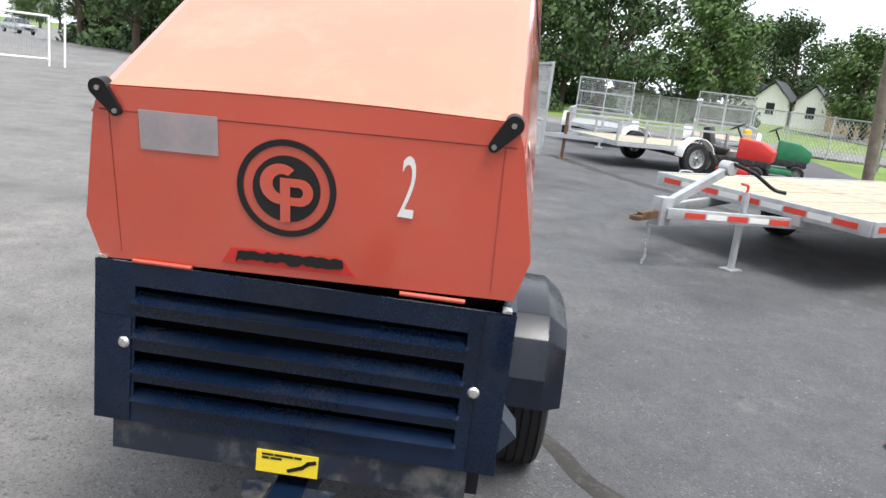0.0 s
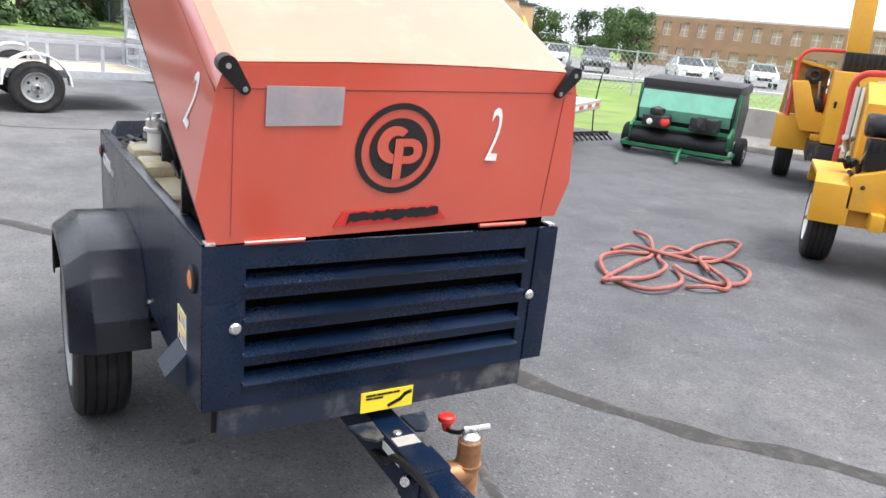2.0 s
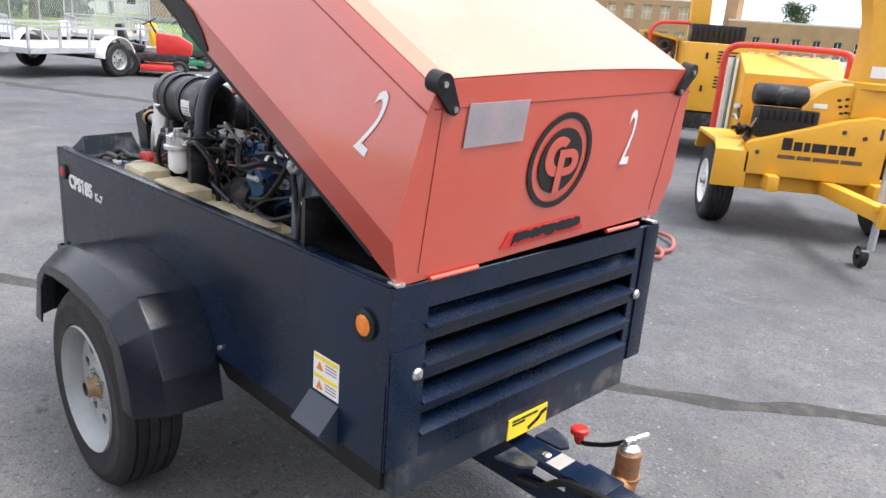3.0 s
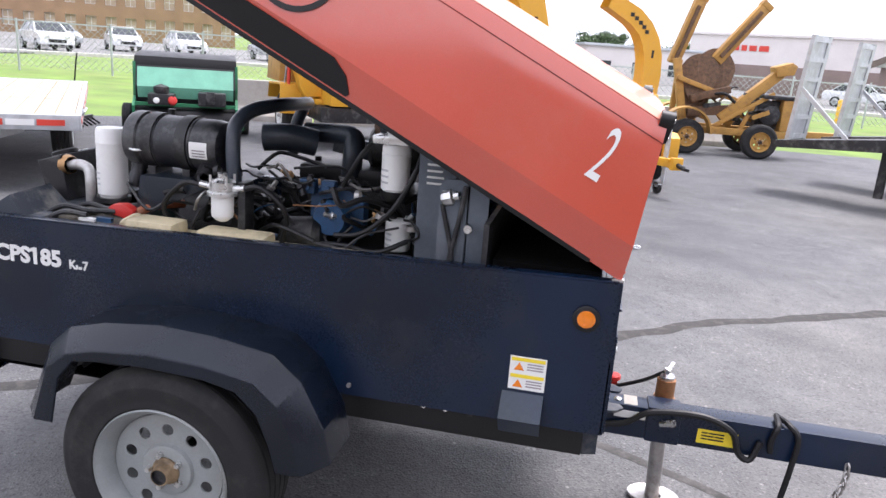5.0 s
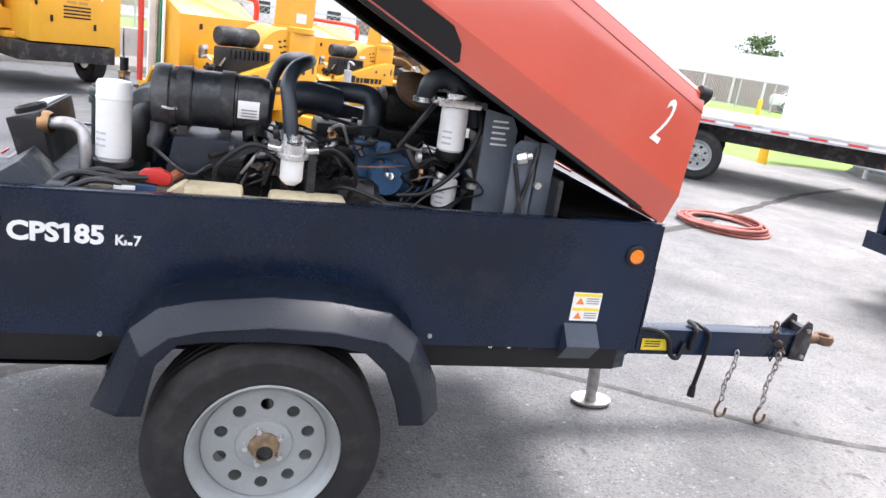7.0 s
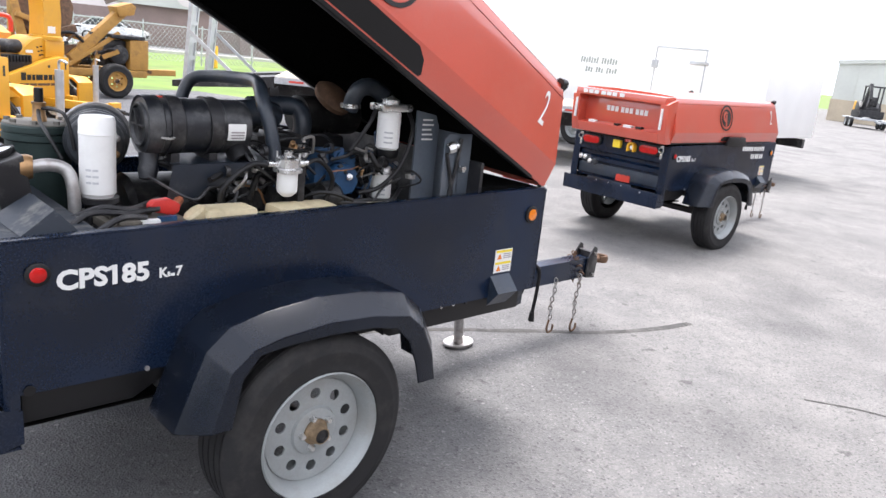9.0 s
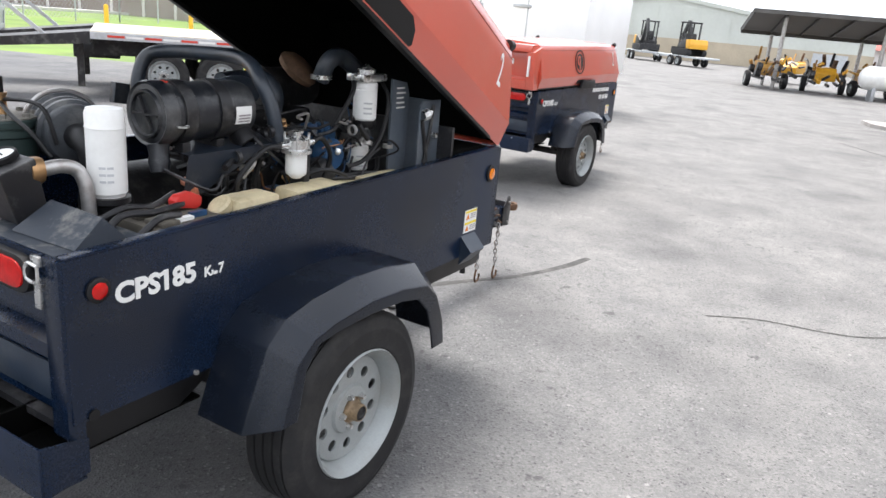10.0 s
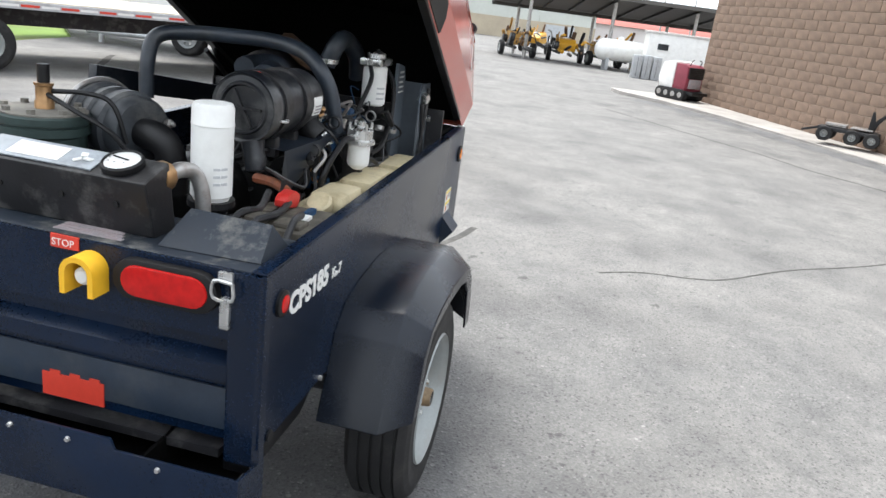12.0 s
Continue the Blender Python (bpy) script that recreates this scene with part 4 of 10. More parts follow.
    # end plates with bolts, and the tow eye
    for y in (-0.055, 0.047):
        bm = B()
        prism(bm, [(2.29, 0.315), (2.375, 0.305), (2.385, 0.40), (2.37, 0.485), (2.345, 0.497), (2.30, 0.44)], "y", y, y + 0.008, 0.001)
        ear = part("ear_plate", bm, BLACK_DUSTY, bar)
        for x, z in ((2.35, 0.33), (2.35, 0.455)):
            bm = B()
            cyl(bm, (x, y - 0.012, z), (x, y + 0.020, z), 0.011, seg=6)
            part("bolt", bm, STEEL, ear)
    bm = B()
    box(bm, 2.335, 2.372, -0.044, 0.044, 0.31, 0.46, 0.003)
    part("coupler_plate", bm, BLACK_DUSTY, bar)
    bm = B()
    cyl(bm, (2.37, 0, 0.395), (2.47, 0, 0.395), 0.026, 0.022)
    lathe(bm, [(0.026, -0.018), (0.040, -0.020), (0.046, 0), (0.040, 0.020), (0.026, 0.018), (0.022, 0)], (2.50, 0, 0.395), (0, 0, 1), 24, close=True)
    part("tow_eye", bm, RUST, bar, "rusty lunette tow eye")
    bm = B()
    box(bm, 1.547, 1.676, -0.0455, -0.0425, 0.336, 0.386)
    dlab = part("drawbar_label", bm, YELLOW_DECAL, bar, "yellow warning label")
    bm = B()
    bars(bm, pose(1.56, -0.0455, 0.378, 90, 0, 0), 3, 0.005, 0.006, [(0.02, 0.05), (0.04, 0.03)], 0.0012)
    part("writing", bm, INK, dlab)
    bm = B()
    box(bm, X1 + 0.06, X1 + 0.165, -0.0455, -0.0425, 0.385, 0.410)
    part("white_label", bm, DECAL, bar, "white strip label")
    for pts, r in (([(X1 + 0.02, -0.05, 0.35), (X1 + 0.10, -0.055, 0.37), (X1 + 0.18, -0.06, 0.425), (X1 + 0.34, -0.058, 0.438), (X1 + 0.44, -0.06, 0.40), (X1 + 0.47, -0.06, 0.33), (X1 + 0.51, -0.058, 0.31), (X1 + 0.535, -0.05, 0.375)], 0.011),
                   ([(X1 + 0.57, -0.052, 0.345), (X1 + 0.565, -0.055, 0.39), (X1 + 0.58, -0.05, 0.440), (X1 + 0.59, 0.03, 0.442)], 0.010),
                   ([(X1 + 0.59, 0.03, 0.442), (X1 + 0.615, -0.03, 0.444), (X1 + 0.645, -0.055, 0.41), (X1 + 0.64, -0.06, 0.31), (X1 + 0.625, -0.06, 0.17)], 0.010)):
        bm = B()
        tube(bm, pts, r, 8)
        part("cable", bm, BLACK, bar, "black cable looped round the drawbar")
    bm = B()
    cyl(bm, (X1 + 0.625, -0.06, 0.18), (X1 + 0.625, -0.06, 0.13), 0.014, 0.017, 12)
    part("plug", bm, BLACK, bar)
    bm = B()
    cyl(bm, (X1 + 0.215, -0.052, 0.385), (X1 + 0.255, -0.075, 0.405), 0.011, 0.013, 10)
    part("fitting", bm, CHROME, bar)
    # jack
    jx, jy = 1.447, 0.128
    bm = B()
    cyl(bm, (jx + 0.01, jy - 0.02, 0.015), (jx, jy, 0.36), 0.026)
    jack = part("jack", bm, STEEL, t, "steel jack leg")
    bm = B()
    lathe(bm, [(0, 0.0), (0.08, 0.0), (0.093, 0.012), (0.093, 0.02), (0.072, 0.014), (0.03, 0.016)], (jx + 0.014, jy - 0.024, 0.002), (0, 0, 1), 24)
    for v in bm.verts:
        v.co.y = jy + (v.co.y - jy) * 0.72
    part("foot", bm, STEEL, jack)
    bm = B()
    cyl(bm, (jx, jy, 0.25), (jx, jy, 0.474), 0.033)
    cyl(bm, (jx, jy, 0.398), (jx, jy, 0.406), 0.038)
    cyl(bm, (jx - 0.005, 0.04, 0.375), (jx, jy, 0.378), 0.036)
    part("jack_tube", bm, COPPER, jack, "brown cast jack tube")
    bm = B()
    lathe(bm, [(0.026, 0), (0.028, 0.012), (0.020, 0.022), (0.013, 0.026), (0.013, 0.040), (0.0, 0.042)], (jx, jy, 0.474), (0, 0, 1), 18)
    tube(bm, [(jx - 0.005, jy - 0.02, 0.507), (jx + 0.02, jy + 0.045, 0.516)], 0.009, 8)
    part("cap", bm, CHROME, jack)
    bm = B()
    tube(bm, [(jx - 0.01, jy, 0.500), (jx - 0.07, jy + 0.012, 0.455), (1.30, 0.160, 0.412), (1.272, 0.164, 0.405)], 0.007, 8)
    part("crank", bm, BLACK, jack)
    bm = B()
    lathe(bm, [(0.008, -0.022), (0.013, -0.012), (0.016, 0.004), (0.026, 0.010), (0.027, 0.024), (0.022, 0.029), (0, 0.030)], (1.267, 0.164, 0.418), (-0.1, 0.05, 1), 14)
    part("knob", bm, RED_PLASTIC, jack, "bright red knob")
    # safety chains
    for y, ln, x in ((-0.05, 0.27, 2.02), (-0.06, 0.30, 2.23)):
        bm = B()
        links = int(ln / 0.028)
        for i in range(links):
            c = Vector((x - 0.004 * i + 0.006 * math.sin(i * 0.9), y - 0.002 * i, 0.33 - i * 0.028 * 0.9))
            a = 0 if i % 2 else 90
            loop = [Matrix.Translation(c) @ pose(0, 0, 0, 0, 0, a + 20) @ Vector((0.010 * math.cos(q), 0, 0.020 * math.sin(q))) for q in [2 * math.pi * j / 8 for j in range(9)]]
            tube(bm, loop, 0.004, 5, smooth=False)
        chain = part("safety_chain", bm, STEEL, bar, "hanging steel safety chain")
        zb = 0.33 - links * 0.0252
        x -= 0.004 * links
        bm = B()
        tube(bm, [(x, y - 0.02, zb + 0.01), (x - 0.012, y - 0.02, zb - 0.035), (x + 0.002, y - 0.02, zb - 0.066), (x + 0.035, y - 0.02, zb - 0.058), (x + 0.04, y - 0.02, zb - 0.025)], 0.006, 8)
        part("hook", bm, RUST, chain, "rusty hook")
    bm = B()
    for i in range(11):
        a = 2 * math.pi * i / 11
        c = Vector((2.23 + 0.03 * math.sin(a * 2), 0.055 * math.cos(a), 0.375 + 0.072 * math.sin(a)))
        tube(bm, [c + Matrix.Rotation(a, 3, "X") @ Vector((0.010 * math.sin(q), 0.021 * math.cos(q), 0.006 * math.sin(2 * q))) for q in [2 * math.pi * j / 8 for j in range(9)]], 0.004, 5, smooth=False)
    part("chain_wrap", bm, RUST, bar)
    # hood, built closed with its hinge at the front edge, then swung
    tilt, lean_over = (28.0, 1.7) if tilted else (0.0, 0.0)  # the worn hinge lets the raised hood sit askew
    hinge = Vector((X1 - 0.01, -0.5, rim_z(X1) + 0.012))
    pivot = Matrix.Translation(hinge) @ Matrix.Rotation(radians(lean_over), 4, "X") @ Matrix.Rotation(radians(tilt), 4, "Y") @ Matrix.Translation(-hinge)
    zr = rim_z(X1) + 0.008
    full = [(0.515, 0.0), (0.545, 0.100), (0.512, 0.300), (0.502, 0.352), (0.488, 0.388), (0.455, 0.404), (0.20, 0.412), (0.0, 0.414)]
    def slice_at(x, lift, trim):
        return (x, [(y - trim, zr - (X1 - x) * 0.010 + (z - trim if z > 0.3 else z) - lift) for y, z in full])
    sections = [slice_at(X0 - 0.004, 0, 0), slice_at(X0 + 0.5, 0, 0), slice_at(0.5, 0, 0), slice_at(X1 - 0.19, 0, 0)]
    bm = B()
    rings = hood_shell(bm, sections)
    # sloping front face: each point of the last ring runs down and forward to the hinge edge
    nose = []
    for v in rings[-1]:
        h = v.co.z - (zr - 0.0019)
        nose.append(bm.verts.new((X1 - 0.002 - 0.36 * max(h, 0.0) + (0.022 if 0.05 < h < 0.30 else 0.0) * 0, v.co.y * (0.995 if h > 0.3 else 1.0), v.co.z)))
    for i in range(len(nose) - 1):
        bm.faces.new((rings[-1][i], rings[-1][i + 1], nose[i + 1], nose[i]))
    n = len(nose)
    for i in range(n // 2 - 1):
        bm.faces.new((nose[i], nose[i + 1], nose[n - 2 - i], nose[n - 1 - i]))
    tail = rings[0]
    for i in range(n // 2 - 1):
        bm.faces.new((tail[i], tail[i + 1], tail[n - 2 - i], tail[n - 1 - i]))
    bmesh.ops.recalc_face_normals(bm, faces=bm.faces)
    hood = part("hood", bm, RED, t, "red-orange steel hood", smooth=22)
    hood.matrix_basis = pivot
    if tilted:  # the top skin is a sheet of its own, coloured with sky glare
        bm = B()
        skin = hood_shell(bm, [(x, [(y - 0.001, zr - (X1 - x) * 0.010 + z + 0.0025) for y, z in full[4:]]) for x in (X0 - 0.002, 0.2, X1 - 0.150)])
        part("top_panel", bm, GLARE_RED, hood, "orange top panel with sky glare in its colour", smooth=22)
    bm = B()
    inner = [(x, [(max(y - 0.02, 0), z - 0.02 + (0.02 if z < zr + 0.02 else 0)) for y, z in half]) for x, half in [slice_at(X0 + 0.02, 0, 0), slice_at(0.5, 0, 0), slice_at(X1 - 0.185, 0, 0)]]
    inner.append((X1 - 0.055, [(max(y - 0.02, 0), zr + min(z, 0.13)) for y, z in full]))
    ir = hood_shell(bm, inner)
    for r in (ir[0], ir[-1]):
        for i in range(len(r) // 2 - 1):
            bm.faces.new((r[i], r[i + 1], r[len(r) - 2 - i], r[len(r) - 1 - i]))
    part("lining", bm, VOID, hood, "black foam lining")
    for s in (-1, 1):
        bm = B()
        prism(bm, [(X0, zr - 0.028), (X1 - 0.1, zr - 0.008), (X1 - 0.1, zr + 0.010), (X0, zr - 0.010)], "y", s * 0.488, s * 0.517, 0.003)
        part("edge_seal", bm, BLACK, hood, "black rubber edge seal")
        # long dark scraped recess low on the side
        bm = B()
        def on_side(x, h):
            return (x, s * (0.515 + 0.30 * h + 0.0035), zr - (X1 - x) * 0.010 + h)
        if tilted:
            low = [on_side(-0.30, 0.012), on_side(0.338, 0.012), on_side(0.345, 0.022), on_side(0.318, 0.062), on_side(0.27, 0.088), on_side(-0.26, 0.088), on_side(-0.30, 0.06)]
        else:
            low = [on_side(0.05, 0.02), on_side(0.25, 0.02), on_side(0.26, 0.035), on_side(0.25, 0.05), on_side(0.22, 0.06), on_side(0.08, 0.06), on_side(0.05, 0.045)]
        vs, fs = place_faces(bm, low, [tuple(range(7))])
        ex = bmesh.ops.extrude_face_region(bm, geom=fs)
        for v in ex["geom"]:
            if isinstance(v, bmesh.types.BMVert):
                v.co.y -= s * 0.006
        bmesh.ops.recalc_face_normals(bm, faces=bm.faces)
        part("side_recess", bm, BLACK, hood, "black painted-over strip", smooth=0)
    # front face furniture, laid on the sloping front
    fslope = math.atan(0.36)
    face_place = Matrix.Translation((X1 - 0.002, 0, zr)) @ Matrix.Rotation(-fslope, 4, "Y") @ Matrix(((0, 0, 1, 0), (1, 0, 0, 0), (0, 1, 0, 0), (0, 0, 0, 1)))
    lift = face_place @ Matrix.Translation((0, 0, 0.003))
    # rubber corner bumpers on the upper corners of the front
    for y0, h0, y1, h1 in ((-0.478, 0.424, -0.441, 0.374), (0.472, 0.425, 0.432, 0.374)):
        turn = math.degrees(math.atan2(h1 - h0, y1 - y0))
        cap = arc(y0, h0, 0.022, turn + 90, turn + 270, 10) + arc(y1, h1, 0.013, turn - 90, turn + 90, 8)
        bm = B()
        plate(bm, cap, [], face_place @ Matrix.Translation((0, 0, 0.012)), 0.034)
        bump = part("corner_bumper", bm, BLACK, hood, "black rubber corner bumper")
        for y, h in ((y0, h0), (y1, h1)):
            bm = B()
            cyl(bm, face_place @ Vector((y, h, 0.010)), face_place @ Vector((y, h, 0.016)), 0.006, seg=10)
            part("screw", bm, STEEL, bump)
    bm = B()
    plate(bm, circle(-0.042, 0.224, 0.119, 56), [circle(-0.042, 0.224, 0.104, 56)], lift, 0.002)
    plate(bm, circle(-0.042, 0.224, 0.081, 48), [], lift, 0.002)
    part("emblem", bm, INK, hood, "black ring emblem", smooth=0)
    bm = B()
    over = face_place @ Matrix.Translation((0, 0, 0.005))
    plate(bm, arc(-0.056, 0.236, 0.049, 48, 292, 24) + list(reversed(arc(-0.050, 0.236, 0.025, 60, 285, 24))), [], over, 0.0022)
    over = face_place @ Matrix.Translation((0, 0, 0.0068))
    plate(bm, [(-0.056, 0.143), (-0.032, 0.146), (-0.032, 0.252), (-0.056, 0.252)], [], over, 0.0022)
    plate(bm, [(-0.0315, 0.252)] + list(reversed(arc(-0.010, 0.219, 0.033, -90, 90, 16))) + [(-0.0315, 0.186), (-0.0315, 0.206)] + arc(-0.014, 0.219, 0.013, -90, 90, 12) + [(-0.0315, 0.232)], [], over, 0.0022)
    part("emblem_swirl", bm, RED, hood, smooth=0)
    bm = B()
    plate(bm, [(-0.390, 0.288), (-0.203, 0.288), (-0.203, 0.380), (-0.390, 0.380)], [], lift, 0.002)
    dec = part("faded_plate", bm, GREY_DECAL, hood, "faded grey rectangular decal", smooth=0)
    bm = B()
    rnd = random.Random(3)
    top = [(-0.163 + i * 0.0108, 0.058 + 0.0001 * i + rnd.uniform(-0.004, 0.004)) for i in range(25)]
    bot = [(-0.170 + i * 0.0112, 0.032 + 0.0001 * i + rnd.uniform(-0.006, 0.006)) for i in range(25)]
    plate(bm, bot + top[::-1], [], face_place @ Matrix.Translation((0, 0, 0.006)), 0.002)
    part("scraped_strip", bm, INK, hood, "ragged black painted-over strip", smooth=0)
    bm = B()
    plate(bm, [(-0.205, 0.021), (0.128, 0.020), (0.092, 0.060), (-0.180, 0.062)], [], lift, 0.002)
    part("handle_recess", bm, RED_PLASTIC, hood, "bright red outline round the strip", smooth=0)
    lettering("number", "2", 0.212, face_place @ Matrix.Translation((0.220, 0.186, 0.003)) @ Matrix(((1, 0.10, 0, 0), (0, 1, 0, 0), (0, 0, 1, 0), (0, 0, 0, 1))), DECAL, hood, 0.001, 0.40, "white stencilled 2")
    for s in (-1, 1):
        lean = math.atan(0.165)
        base = Vector((X1 - (0.247 if s < 0 else 0.20), s * (0.545 - 0.165 * 0.080 + 0.003), zr + 0.180))
        turn = (pose(0, 0, 0, 90, 0, 0) if s < 0 else pose(0, 0, 0, 90, 0, 180))
        rot = Matrix.Rotation(s * lean, 4, "X") @ turn
        lettering("number", "2", 0.202, Matrix.Translation(base) @ rot @ Matrix(((1, -0.10, 0, 0), (0, 1, 0, 0), (0, 0, 1, 0), (0, 0, 0, 1))), DECAL, hood, 0.001, 0.42, "white stencilled 2")
        # round emblem on the side
        disc = Matrix.Translation((0.07, s * (0.545 - 0.165 * 0.125 + 0.0025), zr + 0.225)) @ rot
        bm = B()
        plate(bm, circle(0, 0, 0.119, 48), [circle(0, 0, 0.104, 48)], disc, 0.002)
        plate(bm, circle(0, 0, 0.081, 40), [], disc, 0.002)
        badge = part("side_emblem", bm, INK, hood, "black ring emblem", smooth=0)
        bm = B()
        plate(bm, arc(-0.014, 0.012, 0.049, 48, 292, 24) + list(reversed(arc(-0.008, 0.012, 0.025, 60, 285, 24))), [], disc @ Matrix.Translation((0, 0, 0.002)), 0.002)
        plate(bm, [(-0.014, -0.078), (0.010, -0.076), (0.010, 0.028), (-0.014, 0.028)], [], disc @ Matrix.Translation((0, 0, 0.002)), 0.002)
        part("emblem_swirl", bm, RED, badge, smooth=0)
    # seams of the hood panels
    for s in (-1, 1):
        bm = B()
        beam(bm, (X0 + 0.02, s * 0.5032, zr + 0.326), (X1 - 0.125, s * 0.5032, zr + 0.345), 0.002, 0.003)
        part("panel_seam", bm, SEAMRED, hood)
    for p, q, w in (((-0.484, 0.373), (0.484, 0.373), 0.0022), ((-0.462, 0.02), (-0.462, 0.372), 0.0008), ((0.458, 0.02), (0.458, 0.372), 0.0008)):
        bm = B()
        beam(bm, face_place @ Vector((*p, 0.0004)), face_place @ Vector((*q, 0.0004)), w, 0.0012, (1, 0, 0))
        part("panel_seam", bm, SEAMRED, hood)
    for y0, y1 in ((-0.43, -0.28), (0.24, 0.40)):
        bm = B()
        rise = 0.016 * (y0 + 0.5) if tilted else 0.0
        cyl(bm, (X1 + 0.002, y0, rim_z(X1) + 0.005 + rise), (X1 + 0.002, y1, rim_z(X1) + 0.006 + rise), 0.006, seg=10)
        part("hinge", bm, RED, t)
    for y in (-0.51, 0.505):
        bm = B()
        box(bm, X1 - 0.03, X1 + 0.002, y - 0.012, y + 0.012, rim_z(X1) + 0.002, rim_z(X1) + 0.010, 0.002)
        part("hinge_stop", bm, CHROME, t)
    return t, hood


main_compressor, main_hood = compressor(pose(0, 0, 0), True, "navy and red-orange tow-behind air compressor with its hood open", "compressors in the yard")


# ---- engine bay of the open machine: every part is fixed to it ----
CASTING = material("oily_black_casting", (0.011, 0.011, 0.012), 0.42, 0.2, var=0.4, scale=14, bump=0.25, grain=90, dirt=(0.08, 0.075, 0.07), dirt_amount=0.6, dirt_scale=14)
DULLBLACK = material("dusty_black_housing", (0.007, 0.0085, 0.012), 0.34, var=0.3, scale=7, bump=0.05, grain=160, dirt=(0.125, 0.124, 0.122), dirt_amount=0.6, dirt_scale=5)
BATTERY_DUST = material("dusty_battery_top", (0.07, 0.062, 0.05), 0.85, var=0.3, scale=12, bump=0.2, grain=90, dirt=(0.2, 0.175, 0.135), dirt_amount=0.7, dirt_scale=8)
LID_DUST = material("dust_covered_steel_lid", (0.16, 0.15, 0.13), 0.75, var=0.25, scale=9, bump=0.1, grain=90, dirt=(0.06, 0.06, 0.055), dirt_amount=0.5, dirt_scale=10)
SHELF_DUST = material("scratched_dusty_shelf", (0.010, 0.016, 0.026), 0.5, var=0.25, scale=4, bump=0.05, grain=120, dirt=(0.17, 0.165, 0.15), dirt_amount=0.85, dirt_scale=9)
CANISTER = material("dusty_grey_canister", (0.040, 0.045, 0.052), 0.42, 0.2, var=0.3, scale=8, bump=0.05, grain=120, dirt=(0.16, 0.155, 0.145), dirt_amount=0.75, dirt_scale=6)
SHEET_NAVY = material("dusty_navy_sheet", (0.008, 0.013, 0.022), 0.4, var=0.25, scale=5, bump=0.03, grain=120, dirt=(0.09, 0.09, 0.085), dirt_amount=0.5, dirt_scale=6)
PALE_LABEL = material("worn_pale_panel_label", (0.34, 0.37, 0.40), 0.4, var=0.15, scale=12, bump=0.0, dirt=(0.12, 0.12, 0.12), dirt_amount=0.5, dirt_scale=16)
HOSEGREY = material("dusty_blue_grey_hose", (0.022, 0.030, 0.042), 0.36, var=0.25, scale=8, bump=0.04, grain=140, dirt=(0.07, 0.07, 0.068), dirt_amount=0.4, dirt_scale=6)
SLEEVE = material("ribbed_orange_brown_sleeve", (0.42, 0.13, 0.06), 0.6, var=0.2, scale=30, bump=0.2, dirt=(0.2, 0.13, 0.09), dirt_amount=0.6, dirt_scale=12)


